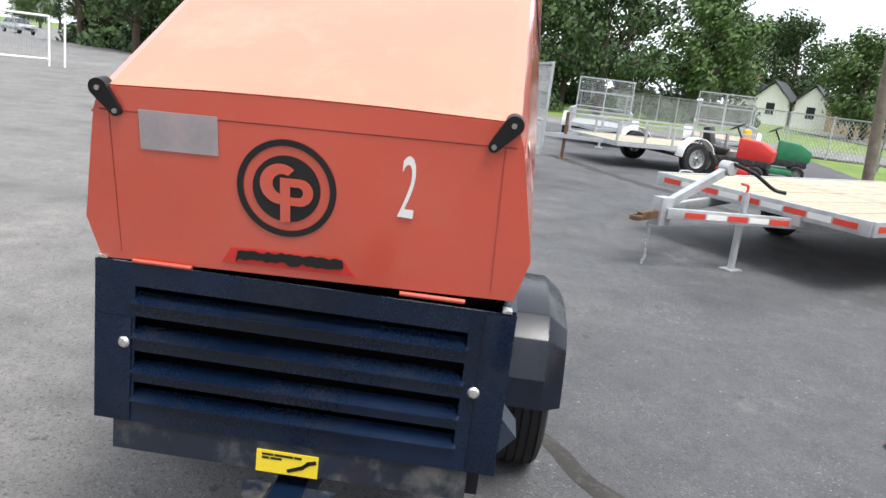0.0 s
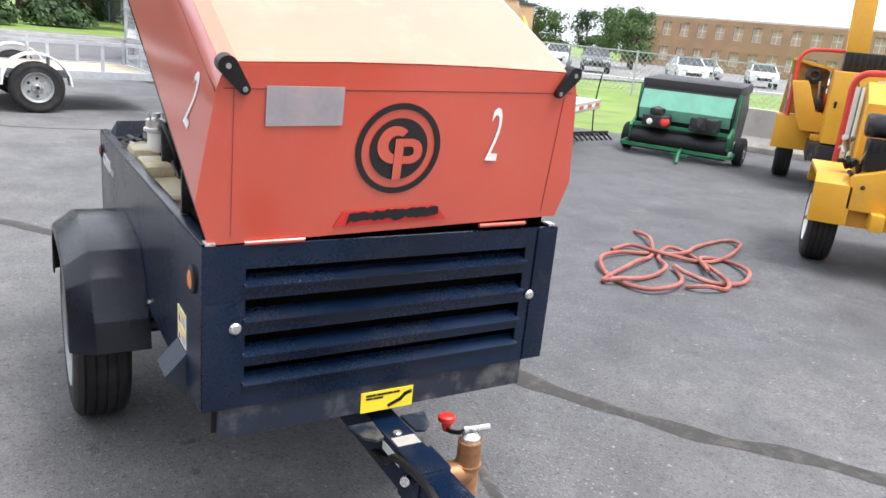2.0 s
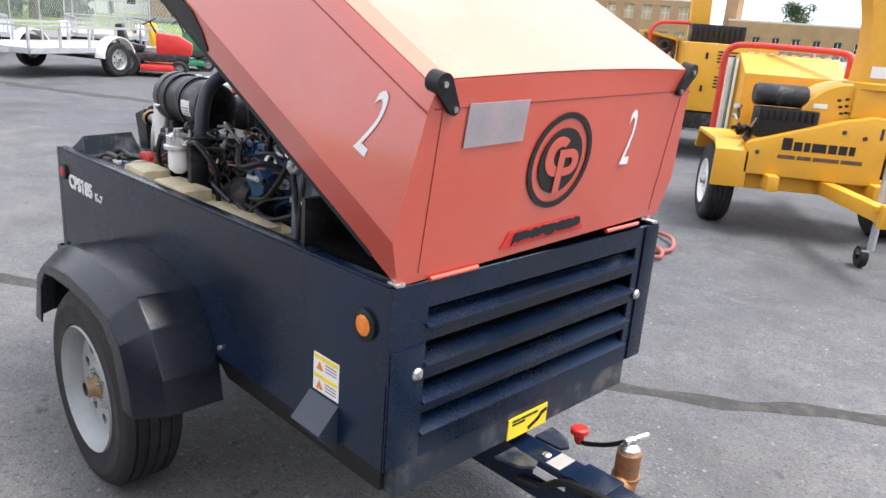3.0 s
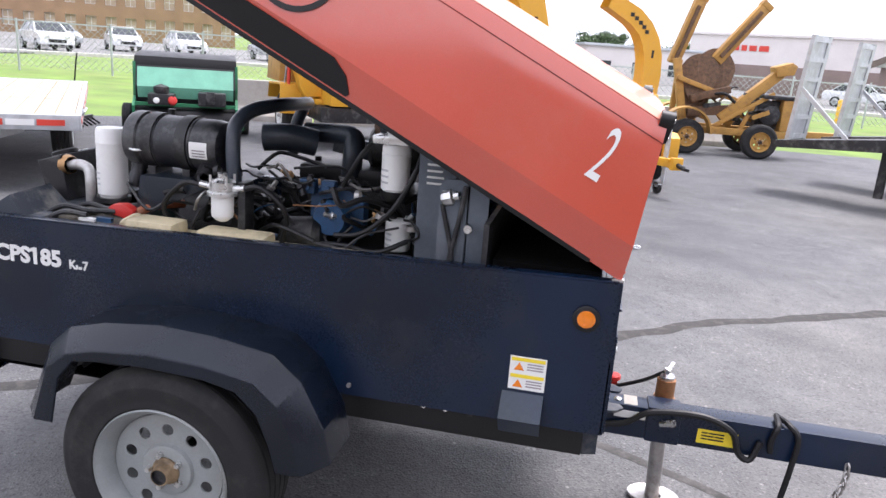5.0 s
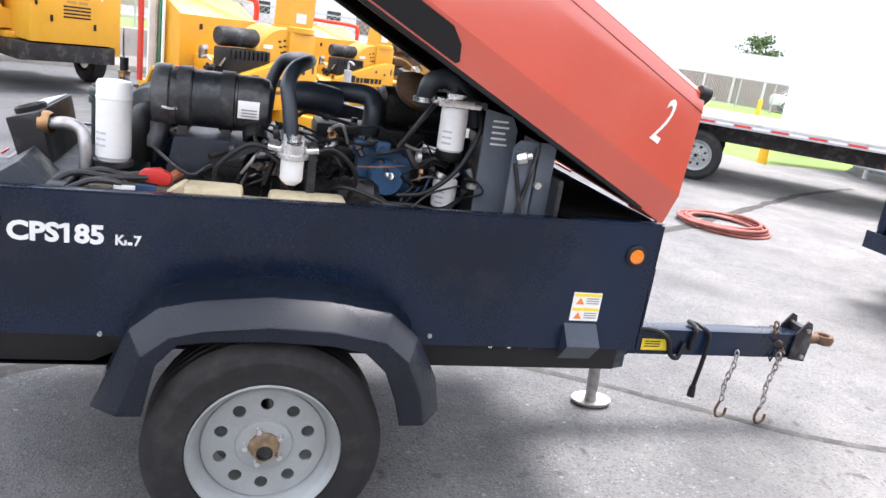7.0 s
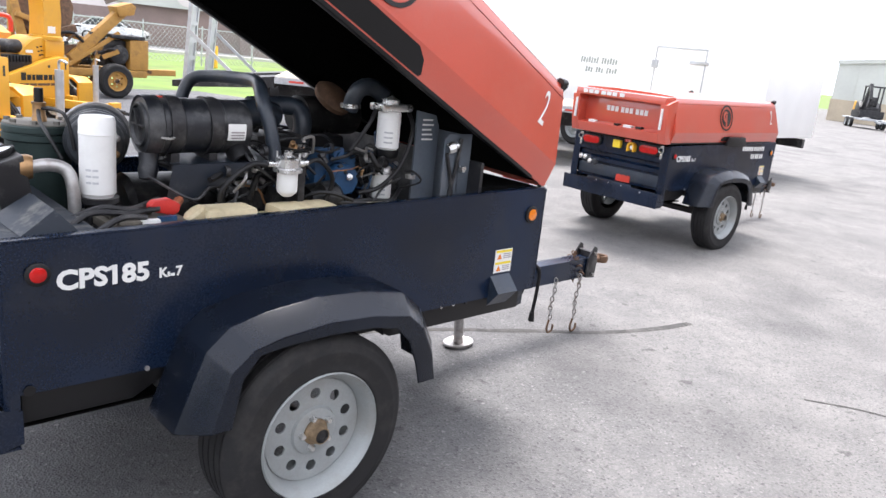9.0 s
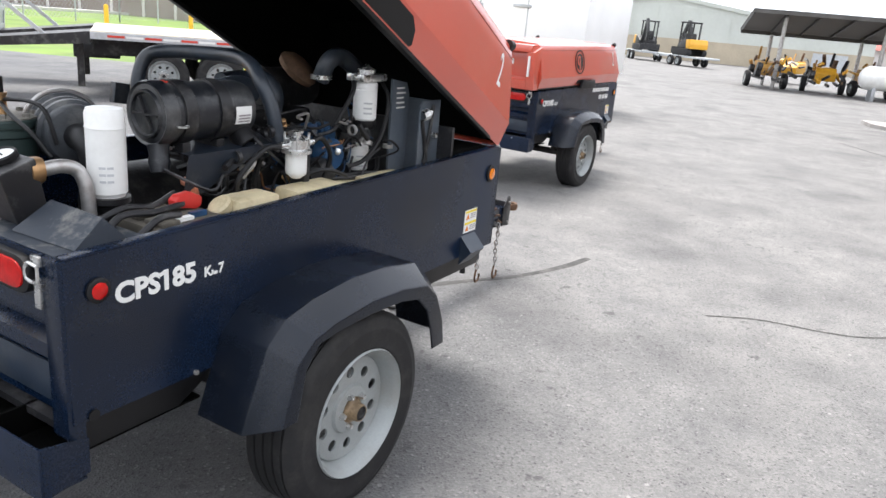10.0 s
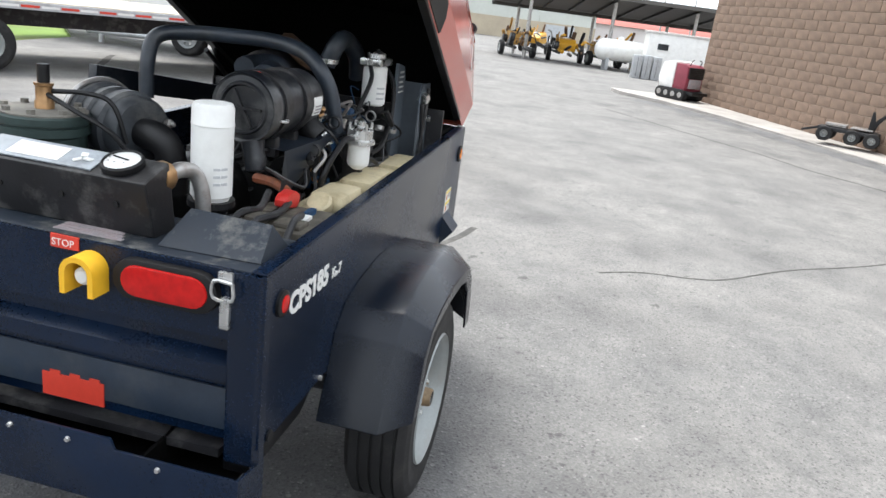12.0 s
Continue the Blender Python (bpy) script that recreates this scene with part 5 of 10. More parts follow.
def engine_bay(t):
    def tubes(name, runs, r, mat, parent=t, label="", seg=8):
        for pts in runs:
            bm = B()
            tube(bm, pts, r, seg)
            part(name, bm, mat, parent, label)

    # inner bulkheads and sound sheets
    bm = B()
    box(bm, 0.83, 0.845, -HW + 0.03, HW - 0.03, 0.53, 1.10)
    part("bulkhead", bm, BLACK_DUSTY, t)
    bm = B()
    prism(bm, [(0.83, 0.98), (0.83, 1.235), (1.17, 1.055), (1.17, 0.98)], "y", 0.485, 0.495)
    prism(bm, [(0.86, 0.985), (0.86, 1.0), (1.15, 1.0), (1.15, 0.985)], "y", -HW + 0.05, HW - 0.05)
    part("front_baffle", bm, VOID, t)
    # engine block, head, timing case
    bm = B()
    box(bm, 0.05, 0.56, -0.16, 0.16, 0.62, 0.98, 0.02)
    block = part("engine_block", bm, CASTING, t)
    bm = B()
    box(bm, 0.08, 0.54, -0.13, 0.14, 0.98, 1.08, 0.02)
    part("cylinder_head", bm, CASTING, block)
    bm = B()
    box(bm, 0.12, 0.50, -0.07, 0.10, 1.08, 1.14, 0.02)
    for i in range(4):
        cyl(bm, (0.16 + i * 0.1, 0.015, 1.14), (0.16 + i * 0.1, 0.015, 1.155), 0.012, seg=8)
    part("valve_cover", bm, BLACK, block)
    for x, z, w, h in ((0.22, 1.085, 0.05, 0.045), (0.29, 1.08, 0.045, 0.05)):
        bm = B()
        box(bm, x, x + w, -0.30, -0.265, z, z + h, 0.006)
        cyl(bm, (x + w / 2, -0.30, z + h / 2), (x + w / 2, -0.312, z + h / 2), 0.012, seg=8)
        part("blue_bracket", bm, BLUE, block, "blue painted bracket")
    bm = B()
    lathe(bm, [(0, 0.0), (0.05, 0.0), (0.056, 0.012), (0.056, 0.055), (0.035, 0.07), (0.03, 0.11)], (0.33, -0.33, 1.02), (0, 1, 0), 20)
    box(bm, 0.24, 0.42, -0.26, -0.20, 0.95, 1.10, 0.015)
    part("injection_pump", bm, BLUE, block, "blue painted pump")
    bm = B()
    lathe(bm, [(0.10, 0), (0.10, 0.02), (0.085, 0.025), (0.085, 0.04), (0.10, 0.045), (0.10, 0.06), (0.03, 0.065), (0.03, 0.08), (0, 0.08)], (0.02, -0.08, 0.86), (-1, 0, 0), 28)
    lathe(bm, [(0.06, 0), (0.06, 0.02), (0.05, 0.03), (0.06, 0.045), (0, 0.046)], (0.03, -0.22, 0.95), (-1, 0, 0), 22)
    part("fan_pulley", bm, CASTING, block)
    bm = B()
    lathe(bm, [(0.0, 0), (0.05, 0.0), (0.058, 0.02), (0.058, 0.11), (0.04, 0.13), (0.0, 0.13)], (0.18, -0.31, 0.95), (1, 0, 0.1), 20)
    box(bm, 0.20, 0.30, -0.34, -0.27, 0.88, 0.93, 0.006)
    part("alternator", bm, CASTING, block)
    # compressor element and dark machinery below the air cleaner
    bm = B()
    lathe(bm, [(0.0, 0), (0.12, 0.0), (0.14, 0.02), (0.14, 0.30), (0.11, 0.33), (0, 0.33)], (-0.33, 0.02, 0.86), (1, 0, 0), 28)
    box(bm, -0.32, 0.0, -0.14, 0.14, 0.55, 0.80, 0.02)
    part("air_end", bm, CASTING, t)
    # main air cleaner with bands and a crossed cap
    ac = Vector((-0.365, -0.245, 1.195))
    bm = B()
    lathe(bm, [(0.9 * r, h) for r, h in [(0.0, 0.004), (0.060, 0.004), (0.064, -0.004), (0.070, -0.004), (0.074, 0.004), (0.088, 0.006), (0.095, 0.002), (0.099, 0.012), (0.099, 0.044), (0.092, 0.050), (0.092, 0.10), (0.095, 0.103), (0.095, 0.108), (0.092, 0.111),
               (0.092, 0.225), (0.095, 0.228), (0.095, 0.233), (0.092, 0.236), (0.092, 0.300), (0.085, 0.322), (0.055, 0.335), (0.0, 0.335)]], ac, (1, -0.03, 0), 36)
    cleaner = part("air_cleaner", bm, DULLBLACK, t, "dusty black cylindrical air cleaner")
    for a in (0, 62):
        d = Vector((0, math.cos(radians(a)), math.sin(radians(a))))
        bm = B()
        beam(bm, ac + d * 0.050 - Vector((0.0005 * a / 62, 0, 0)), ac - d * 0.050 - Vector((0.0005 * a / 62, 0, 0)), 0.006, 0.010, (1, 0, 0))
        part("cap_rib", bm, BLACK_DUSTY, cleaner)
    for x in (0.085, 0.205):
        bm = B()
        lathe(bm, [(0.0822, -0.019), (0.0895, -0.019), (0.0895, 0.019), (0.0822, 0.019)], ac + Vector((x, x * -0.03, 0)), (1, -0.03, 0), 36)
        box(bm, ac.x + x - 0.014, ac.x + x + 0.014, ac.y - 0.06, ac.y + 0.04, ac.z - 0.128, ac.z - 0.076, 0.004)
        part("mounting_band", bm, BLACK_DUSTY, cleaner)
    for a in (195, 255, 300):
        d = Vector((0, math.cos(radians(a)), math.sin(radians(a))))
        p = ac + Vector((0.03, 0, 0)) + d * 0.089
        bm = B()
        tube(bm, [p + d * 0.004, p + d * 0.012 + Vector((0.02, 0, 0)), p + d * 0.004 + Vector((0.04, 0, 0)), p + d * 0.010 + Vector((0.015, 0.006, 0)), p + d * 0.004], 0.0035, 6)
        part("clip", bm, CHROME, cleaner, "wire spring clip")
    bm = B()
    pl = Matrix.Translation(ac + Vector((0.265, -0.008, 0)))
    for i in range(5):
        a0, a1 = radians(168 + i * 7), radians(175 + i * 7)
        y0, z0, y1, z1 = 0.0853 * math.cos(a0), 0.0853 * math.sin(a0), 0.0853 * math.cos(a1), 0.0853 * math.sin(a1)
        place_faces(bm, [pl @ Vector((-0.03, y0, z0)), pl @ Vector((0.03, y0, z0)), pl @ Vector((0.03, y1, z1)), pl @ Vector((-0.03, y1, z1))], [(0, 1, 2, 3)])
    lab = part("cleaner_label", bm, DECAL, cleaner, "white warning label")
    bm = B()
    for i in range(3):
        a0, a1 = radians(184 + i * 6), radians(187 + i * 6)
        y0, z0, y1, z1 = 0.0863 * math.cos(a0), 0.0863 * math.sin(a0), 0.0863 * math.cos(a1), 0.0863 * math.sin(a1)
        place_faces(bm, [pl @ Vector((-0.02, y0, z0)), pl @ Vector((0.024, y0, z0)), pl @ Vector((0.024, y1, z1)), pl @ Vector((-0.02, y1, z1))], [(0, 1, 2, 3)])
    part("writing", bm, GREY_DECAL, lab)
    bm = B()
    box(bm, ac.x + 0.055, ac.x + 0.078, ac.y - 0.012, ac.y + 0.014, ac.z + 0.078, ac.z + 0.0858)
    part("red_label", bm, RED_TAPE, cleaner, "small red label")
    bm = B()
    lathe(bm, [(0.030, 0), (0.036, 0.01), (0.036, 0.055), (0.029, 0.057), (0.029, 0.01)], ac + Vector((0.285, -0.045, -0.062)), (0.1, -0.75, -0.65), 20)
    part("outlet_spout", bm, BLACK, cleaner)
    bm = B()
    lathe(bm, [(0.030, 0), (0.026, 0.03), (0.030, 0.045), (0.024, 0.075), (0.013, 0.077), (0.012, 0.05)], ac + Vector((0.022, -0.02, -0.082)), (-0.15, -0.25, -1), 14)
    part("dust_valve", bm, DULLBLACK, cleaner)
    # support sheet that slopes away under the cleaner
    bm = B()
    place_faces(bm, [(-0.30, -0.335, 1.090), (0.06, -0.370, 1.102), (0.06, -0.13, 1.110), (-0.30, -0.13, 1.100), (-0.325, -0.335, 0.955), (-0.26, -0.335, 0.975), (-0.05, -0.36, 1.085), (0.06, -0.370, 1.092)],
                [(0, 1, 2, 3), (0, 4, 5, 6, 7, 1)])
    part("support_sheet", bm, SHEET_NAVY, t, smooth=0)
    # second intake canister lying across, with its elbow
    c2v = Vector((-0.405, -0.005, 1.100))
    ax = Vector((0.33, 0.94, 0.0)).normalized()
    bm = B()
    lathe(bm, [(0.0, 0.0), (0.050, 0.0), (0.078, 0.006), (0.086, 0.018), (0.086, 0.050), (0.096, 0.056), (0.096, 0.078), (0.090, 0.084), (0.090, 0.104), (0.097, 0.110), (0.097, 0.126), (0.091, 0.132), (0.091, 0.150), (0.102, 0.156), (0.102, 0.200), (0.09, 0.21), (0, 0.215)], c2v, ax, 36)
    intake = part("intake_canister", bm, CANISTER, t, "dusty black ribbed intake canister")
    bm = B()
    tube(bm, [c2v + Vector((0.0, 0.01, 0.0)), c2v + Vector((-0.012, -0.045, -0.005)), c2v + Vector((-0.01, -0.075, -0.04)), c2v + Vector((-0.005, -0.08, -0.14))], 0.038, 16)
    part("elbow", bm, BLACK, intake)
    bm = B()
    side = Vector((ax.y, -ax.x, 0))
    tube(bm, [c2v + ax * 0.178 + side * 0.106 * math.cos(a) + Vector((0, 0, 0.106 * math.sin(a))) for a in [math.pi * i / 16 for i in range(17)]], 0.007, 8)
    part("clamp", bm, STEEL, intake)
    for a, ln in ((40, 0.03), (75, 0.04), (120, 0.03)):
        p = c2v + ax * -0.002 + side * 0.065 * math.cos(radians(a - 100)) + Vector((0, 0, 0.065 * math.sin(radians(a - 100))))
        bm = B()
        lathe(bm, [(0.009, 0), (0.011, 0.008), (0.011, 0.018), (0.006, 0.02), (0.006, ln), (0, ln + 0.002)], p, -ax, 8)
        part("fitting", bm, BRASS if a == 75 else STEEL, intake)
    # hoop-shaped hose over the engine
    bm = B()
    tube(bm, [(-0.03, 0.24, 1.12), (-0.02, 0.243, 1.225), (0.015, 0.235, 1.30), (0.06, 0.16, 1.320), (0.086, 0.0, 1.328), (0.07, -0.13, 1.330), (0.03, -0.235, 1.315), (0.008, -0.295, 1.275), (0.015, -0.33, 1.21), (0.03, -0.35, 1.10)], 0.0225, 16)
    part("hoop_hose", bm, HOSEGREY, t, "thick grey-black hoop-shaped hose")
    # exhaust silencer and elbows
    bm = B()
    lathe(bm, [(0.0, 0), (0.06, 0.0), (0.075, 0.015), (0.075, 0.28), (0.06, 0.295), (0, 0.295)], (0.34, 0.05, 1.20), (1, 0.1, 0), 26)
    part("silencer", bm, CASTING, t, "dark rusty silencer drum")
    for pts, r in (([(0.30, -0.05, 1.09), (0.31, -0.06, 1.18), (0.30, -0.03, 1.235), (0.22, 0.0, 1.24), (0.12, 0.0, 1.235)], 0.034),
                   ([(0.46, -0.14, 1.25), (0.47, -0.17, 1.32), (0.53, -0.18, 1.335), (0.60, -0.20, 1.28), (0.63, -0.20, 1.20)], 0.032),
                   ([(0.02, -0.12, 1.22), (0.10, -0.10, 1.225), (0.18, -0.06, 1.21)], 0.046)):
        bm = B()
        tube(bm, pts, r, 14)
        part("rubber_elbow", bm, HOSEGREY, t, "black rubber elbow hose")
    for p in ((0.30, -0.05, 1.10), (0.46, -0.145, 1.262)):
        bm = B()
        lathe(bm, [(0.036, -0.008), (0.039, -0.008), (0.039, 0.008), (0.036, 0.008)], p, (0, 0, 1), 20)
        part("hose_clamp", bm, CHROME, t)
    bm = B()
    lathe(bm, [(0.05, 0), (0.075, 0.01), (0.08, 0.03), (0.06, 0.05), (0.03, 0.055), (0, 0.055)], (0.45, -0.02, 1.26), (0.2, -0.6, 0.7), 20)
    part("turbo_casing", bm, RUST, t, "rusty brown casting")
    # white spin-on filters
    def spin_on(x, y, z0, z1, r, label, name="oil_filter", head=True):
        bm = B()
        h = z1 - z0
        lathe(bm, [(0, 0), (r * 0.86, 0), (r * 0.90, h * 0.03), (r, h * 0.05), (r, h * 0.77), (r * 1.03, h * 0.775), (r * 1.03, h * 0.79), (r, h * 0.80), (r, h * 0.94), (r * 0.9, h * 0.99), (r * 0.6, h), (0, h)], (x, y, z0), (0, 0, 1), 28)
        f = part(name, bm, WHITE, t, label)
        for i in range(2):
            a = radians(222 + i * 22)
            p = Vector((x + r * 1.005 * math.cos(a), y + r * 1.005 * math.sin(a), z0 + h * 0.2))
            tang = Vector((-math.sin(a), math.cos(a), 0))
            for j in range(3):
                bm = B()
                beam(bm, p + tang * -0.008 + Vector((0, 0, j * 0.018)), p + tang * 0.008 + Vector((0, 0, j * 0.018)), 0.001, 0.006)
                part("printing", bm, FAINT, f)
        return f
    f = spin_on(-0.475, -0.228, 0.985, 1.218, 0.049, "tall white spin-on oil filter")
    bm = B()
    lathe(bm, [(0.0, 0), (0.035, 0), (0.04, 0.02), (0.056, 0.03), (0.056, 0.045), (0, 0.045)], (-0.475, -0.228, 0.940), (0, 0, 1), 20)
    box(bm, -0.52, -0.42, -0.27, -0.18, 0.86, 0.942, 0.01)
    part("filter_head", bm, BLACK_DUSTY, f)
    f = spin_on(0.525, -0.30, 1.125, 1.265, 0.043, "white spin-on fuel filter", "fuel_filter")
    bm = B()
    box(bm, 0.46, 0.60, -0.34, -0.26, 1.265, 1.29, 0.006)
    lathe(bm, [(0.03, 0), (0.034, 0.02), (0.012, 0.03), (0, 0.045)], (0.525, -0.30, 1.285), (0, 0, 1), 16)
    cyl(bm, (0.45, -0.30, 1.277), (0.475, -0.30, 1.277), 0.012, seg=10)
    cyl(bm, (0.59, -0.30, 1.277), (0.625, -0.30, 1.277), 0.012, seg=10)
    part("filter_head", bm, CHROME, f)
    bm = B()
    lathe(bm, [(0, 0), (0.036, 0), (0.044, 0.012), (0.044, 0.03)], (0.525, -0.30, 1.095), (0, 0, 1), 20)
    part("drain_cup", bm, BLACK, f)
    spin_on(0.535, -0.27, 0.935, 1.030, 0.040, "short white canister", "small_filter")
    # clear-bowl fuel separator
    s = Vector((0.03, -0.425, 1.04))
    bm = B()
    lathe(bm, [(0.0, 0.0), (0.015, 0.0), (0.03, 0.012), (0.033, 0.02), (0.033, 0.075), (0.0, 0.075)], s + Vector((0, 0, -0.04)), (0, 0, 1), 22)
    sep = part("separator_bowl", bm, WHITE, t, "cloudy plastic fuel separator bowl")
    bm = B()
    lathe(bm, [(0.033, 0), (0.046, 0.004), (0.046, 0.014), (0.038, 0.018), (0.038, 0.045), (0.03, 0.05), (0.014, 0.055), (0.014, 0.068), (0, 0.07)], s + Vector((0, 0, 0.035)), (0, 0, 1), 22)
    for dx in (-0.055, 0.055):
        cyl(bm, s + Vector((dx * 0.5, 0, 0.06)), s + Vector((dx * 1.3, 0, 0.065)), 0.010, seg=10)
    for i in range(4):
        a = radians(45 + 90 * i)
        cyl(bm, s + Vector((0.036 * math.cos(a), 0.036 * math.sin(a), 0.05)), s + Vector((0.036 * math.cos(a), 0.036 * math.sin(a), 0.10)), 0.004, seg=6)
    part("separator_head", bm, CHROME, sep, "zinc separator head")
    bm = B()
    box(bm, 0.075, 0.10, -0.42, -0.36, 0.90, 1.12, 0.004)
    part("separator_bracket", bm, BLACK_DUSTY, t)
    # fuel tank, filler, battery
    bm = B()
    box(bm, -0.26, 0.60, -HW + 0.035, -0.34, 0.72, 0.940, 0.02)
    tank = part("fuel_tank", bm, BEIGE, t, "stained translucent beige plastic fuel tank")
    for x0, x1, z in ((-0.26, -0.10, 0.985), (-0.03, 0.19, 0.978), (0.36, 0.58, 0.956)):
        bm = B()
        box(bm, x0, x1, -HW + 0.04, -0.39, 0.92, z, 0.018)
        part("tank_hump", bm, BEIGE, tank)
    bm = B()
    lathe(bm, [(0.034, 0), (0.036, 0.004), (0.036, 0.022), (0.03, 0.028), (0, 0.03)], (-0.265, -0.43, 0.95), (-0.6, 0.1, 0.8), 18)
    part("filler_cap", bm, BEIGE, tank, "pale filler cap")
    bm = B()
    box(bm, -0.52, -0.30, -HW + 0.05, -0.30, 0.74, 0.925, 0.01)
    battery = part("battery", bm, BLACK_DUSTY, t, "dusty black battery")
    bm = B()
    box(bm, -0.518, -0.295, -HW + 0.045, -0.300, 0.925, 0.952, 0.008)
    part("battery_top", bm, BATTERY_DUST, battery, "dust-covered battery top")
    for x0, x1, y0, y1, h in ((-0.50, -0.44, -0.47, -0.40, 0.012), (-0.50, -0.44, -0.38, -0.32, 0.014), (-0.42, -0.37, -0.36, -0.31, 0.012)):
        bm = B()
        box(bm, x0, x1, y0, y1, 0.951, 0.952 + h, 0.006)
        part("cell_cover", bm, BATTERY_DUST, battery)
    bm = B()
    box(bm, -0.385, -0.335, -HW + 0.085, -HW + 0.10, 0.952, 0.966)
    part("blue_tag", bm, BLUE, battery)
    bm = B()
    box(bm, -0.44, -0.386, -HW + 0.075, -HW + 0.095, 0.952, 0.961)
    part("battery_label", bm, DECAL, battery, "white and blue tag")
    bm = B()
    prism(bm, [(-0.385, 0.966), (-0.320, 0.952), (-0.300, 0.958), (-0.296, 0.985), (-0.330, 1.002), (-0.372, 0.997), (-0.388, 0.985)], "y", -0.385, -0.350, 0.008)
    part("terminal_cover", bm, RED_PLASTIC, battery, "bright red terminal cover")
    tubes("battery_cable", [[(-0.31, -0.365, 0.968), (-0.28, -0.33, 0.985), (-0.25, -0.28, 0.99), (-0.22, -0.22, 0.985)]], 0.014, SLEEVE, label="ribbed orange-brown cable sleeve")
    tubes("battery_cable", [[(-0.62, -0.40, 0.93), (-0.55, -0.38, 0.972), (-0.45, -0.39, 0.970), (-0.36, -0.38, 0.975)], [(-0.60, -0.30, 0.93), (-0.5, -0.32, 0.972), (-0.42, -0.33, 0.966), (-0.33, -0.31, 0.985)], [(-0.56, -0.46, 0.94), (-0.49, -0.45, 0.972), (-0.42, -0.44, 0.968)]], 0.009, BLACK_DUSTY)
    # oil separator drum with its valve
    o = Vector((-0.515, 0.195, 0.0))
    bm = B()
    lathe(bm, [(0.0, 0.55), (0.090, 0.55), (0.095, 0.57), (0.095, 1.085), (0.104, 1.09), (0.104, 1.108), (0.098, 1.11), (0.098, 1.114), (0.104, 1.116), (0.104, 1.132), (0.100, 1.137), (0.05, 1.139), (0, 1.139)], o, (0, 0, 1), 36)
    drum = part("separator_drum", bm, DARKGREEN, t, "dusty dark green separator drum")
    bm = B()
    lathe(bm, [(0.1, 1.1375), (0.1, 1.141), (0.097, 1.143), (0, 1.1435)], o, (0, 0, 1), 36)
    part("drum_lid", bm, LID_DUST, drum, "dusty grey drum lid")
    for i in range(8):
        a = 2 * math.pi * (i + 0.5) / 8
        bm = B()
        cyl(bm, o + Vector((0.086 * math.cos(a), 0.086 * math.sin(a), 1.142)), o + Vector((0.086 * math.cos(a), 0.086 * math.sin(a), 1.153)), 0.010, seg=6)
        part("lid_bolt", bm, LID_DUST, drum)
    bm = B()
    lathe(bm, [(0.022, 0), (0.022, 0.02), (0.019, 0.025), (0.019, 0.058), (0.022, 0.060), (0.022, 0.066), (0.0, 0.068)], o + Vector((0.005, 0.0, 1.138)), (0, 0, 1), 14)
    part("valve_body", bm, BRASS, drum, "brass valve body")
    bm = B()
    cyl(bm, o + Vector((0.005, 0.0, 1.204)), o + Vector((0.005, 0.0, 1.248)), 0.014, seg=12)
    part("valve_cap", bm, BLACK, drum)
    tubes("valve_pipe", [[o + Vector((0.01, -0.01, 1.185)), o + Vector((0.03, -0.10, 1.19)), o + Vector((0.04, -0.16, 1.17)), o + Vector((0.05, -0.19, 1.08))],
                         [o + Vector((0.0, -0.01, 1.18)), o + Vector((-0.02, -0.10, 1.155)), o + Vector((-0.02, -0.19, 1.12)), o + Vector((0.0, -0.24, 1.06))]], 0.006, BLACK)
    # control box and gauge at the rear
    bm = B()
    prism(bm, [(-0.722, 0.953), (-0.757, 1.078), (-0.668, 1.108), (-0.640, 0.953)], "y", -0.236, 0.175, 0.004)
    panel = part("control_box", bm, BLACK_DUSTY, t, "black steel control box", smooth=0)
    ang = math.atan2(0.030, 0.089)
    top = Matrix.Translation((-0.7125, 0.0, 1.0945)) @ Matrix.Rotation(-ang, 4, "Y")
    bm = B()
    box(bm, -0.036, 0.036, -0.105, 0.165, 0.0, 0.003, 0, top)
    face = part("control_label", bm, PALE_LABEL, panel, "pale worn control label")
    bm = B()
    box(bm, -0.026, 0.026, -0.02, 0.105, 0.0025, 0.0045, 0, top)
    part("label_field", bm, DECAL, face)
    for i in range(3):
        bm = B()
        a = radians(120 * i + 20)
        beam(bm, top @ Vector((0.020 * math.cos(a), -0.065 + 0.024 * math.sin(a), 0.004)), top @ Vector((0.004 * math.cos(a), -0.065 + 0.004 * math.sin(a), 0.004)), 0.014, 0.003)
        part("worn_mark", bm, DECAL, face)
    bm = B()
    gc = top @ Vector((0.004, -0.155, 0.0))
    lathe(bm, [(0.044, 0), (0.044, 0.012), (0.040, 0.016), (0.037, 0.012)], gc, top.to_3x3() @ Vector((0, 0, 1)), 28)
    gauge = part("pressure_gauge", bm, BLACK, panel, "round white-faced pressure gauge")
    bm = B()
    lathe(bm, [(0.039, 0.011), (0.0, 0.011)], gc, top.to_3x3() @ Vector((0, 0, 1)), 28)
    part("dial", bm, DECAL, gauge)
    bm = B()
    beam(bm, gc + Vector((0, -0.012, 0.014)), gc + Vector((0.008, 0.028, 0.016)), 0.003, 0.002)
    for i in range(9):
        a = radians(-40 + i * 32)
        beam(bm, gc + Vector((0.031 * math.cos(a), 0.031 * math.sin(a), 0.014)), gc + Vector((0.036 * math.cos(a), 0.036 * math.sin(a), 0.0145)), 0.002, 0.001)
    part("needle", bm, INK, gauge)
    for y in (-0.16, -0.03, 0.12):
        bm = B()
        cyl(bm, (-0.730, y, 1.02), (-0.744, y, 1.02), 0.007, seg=8)
        part("box_screw", bm, BLACK, panel)
    # rear shelf, folded guard over the corner, valve fitting
    bm = B()
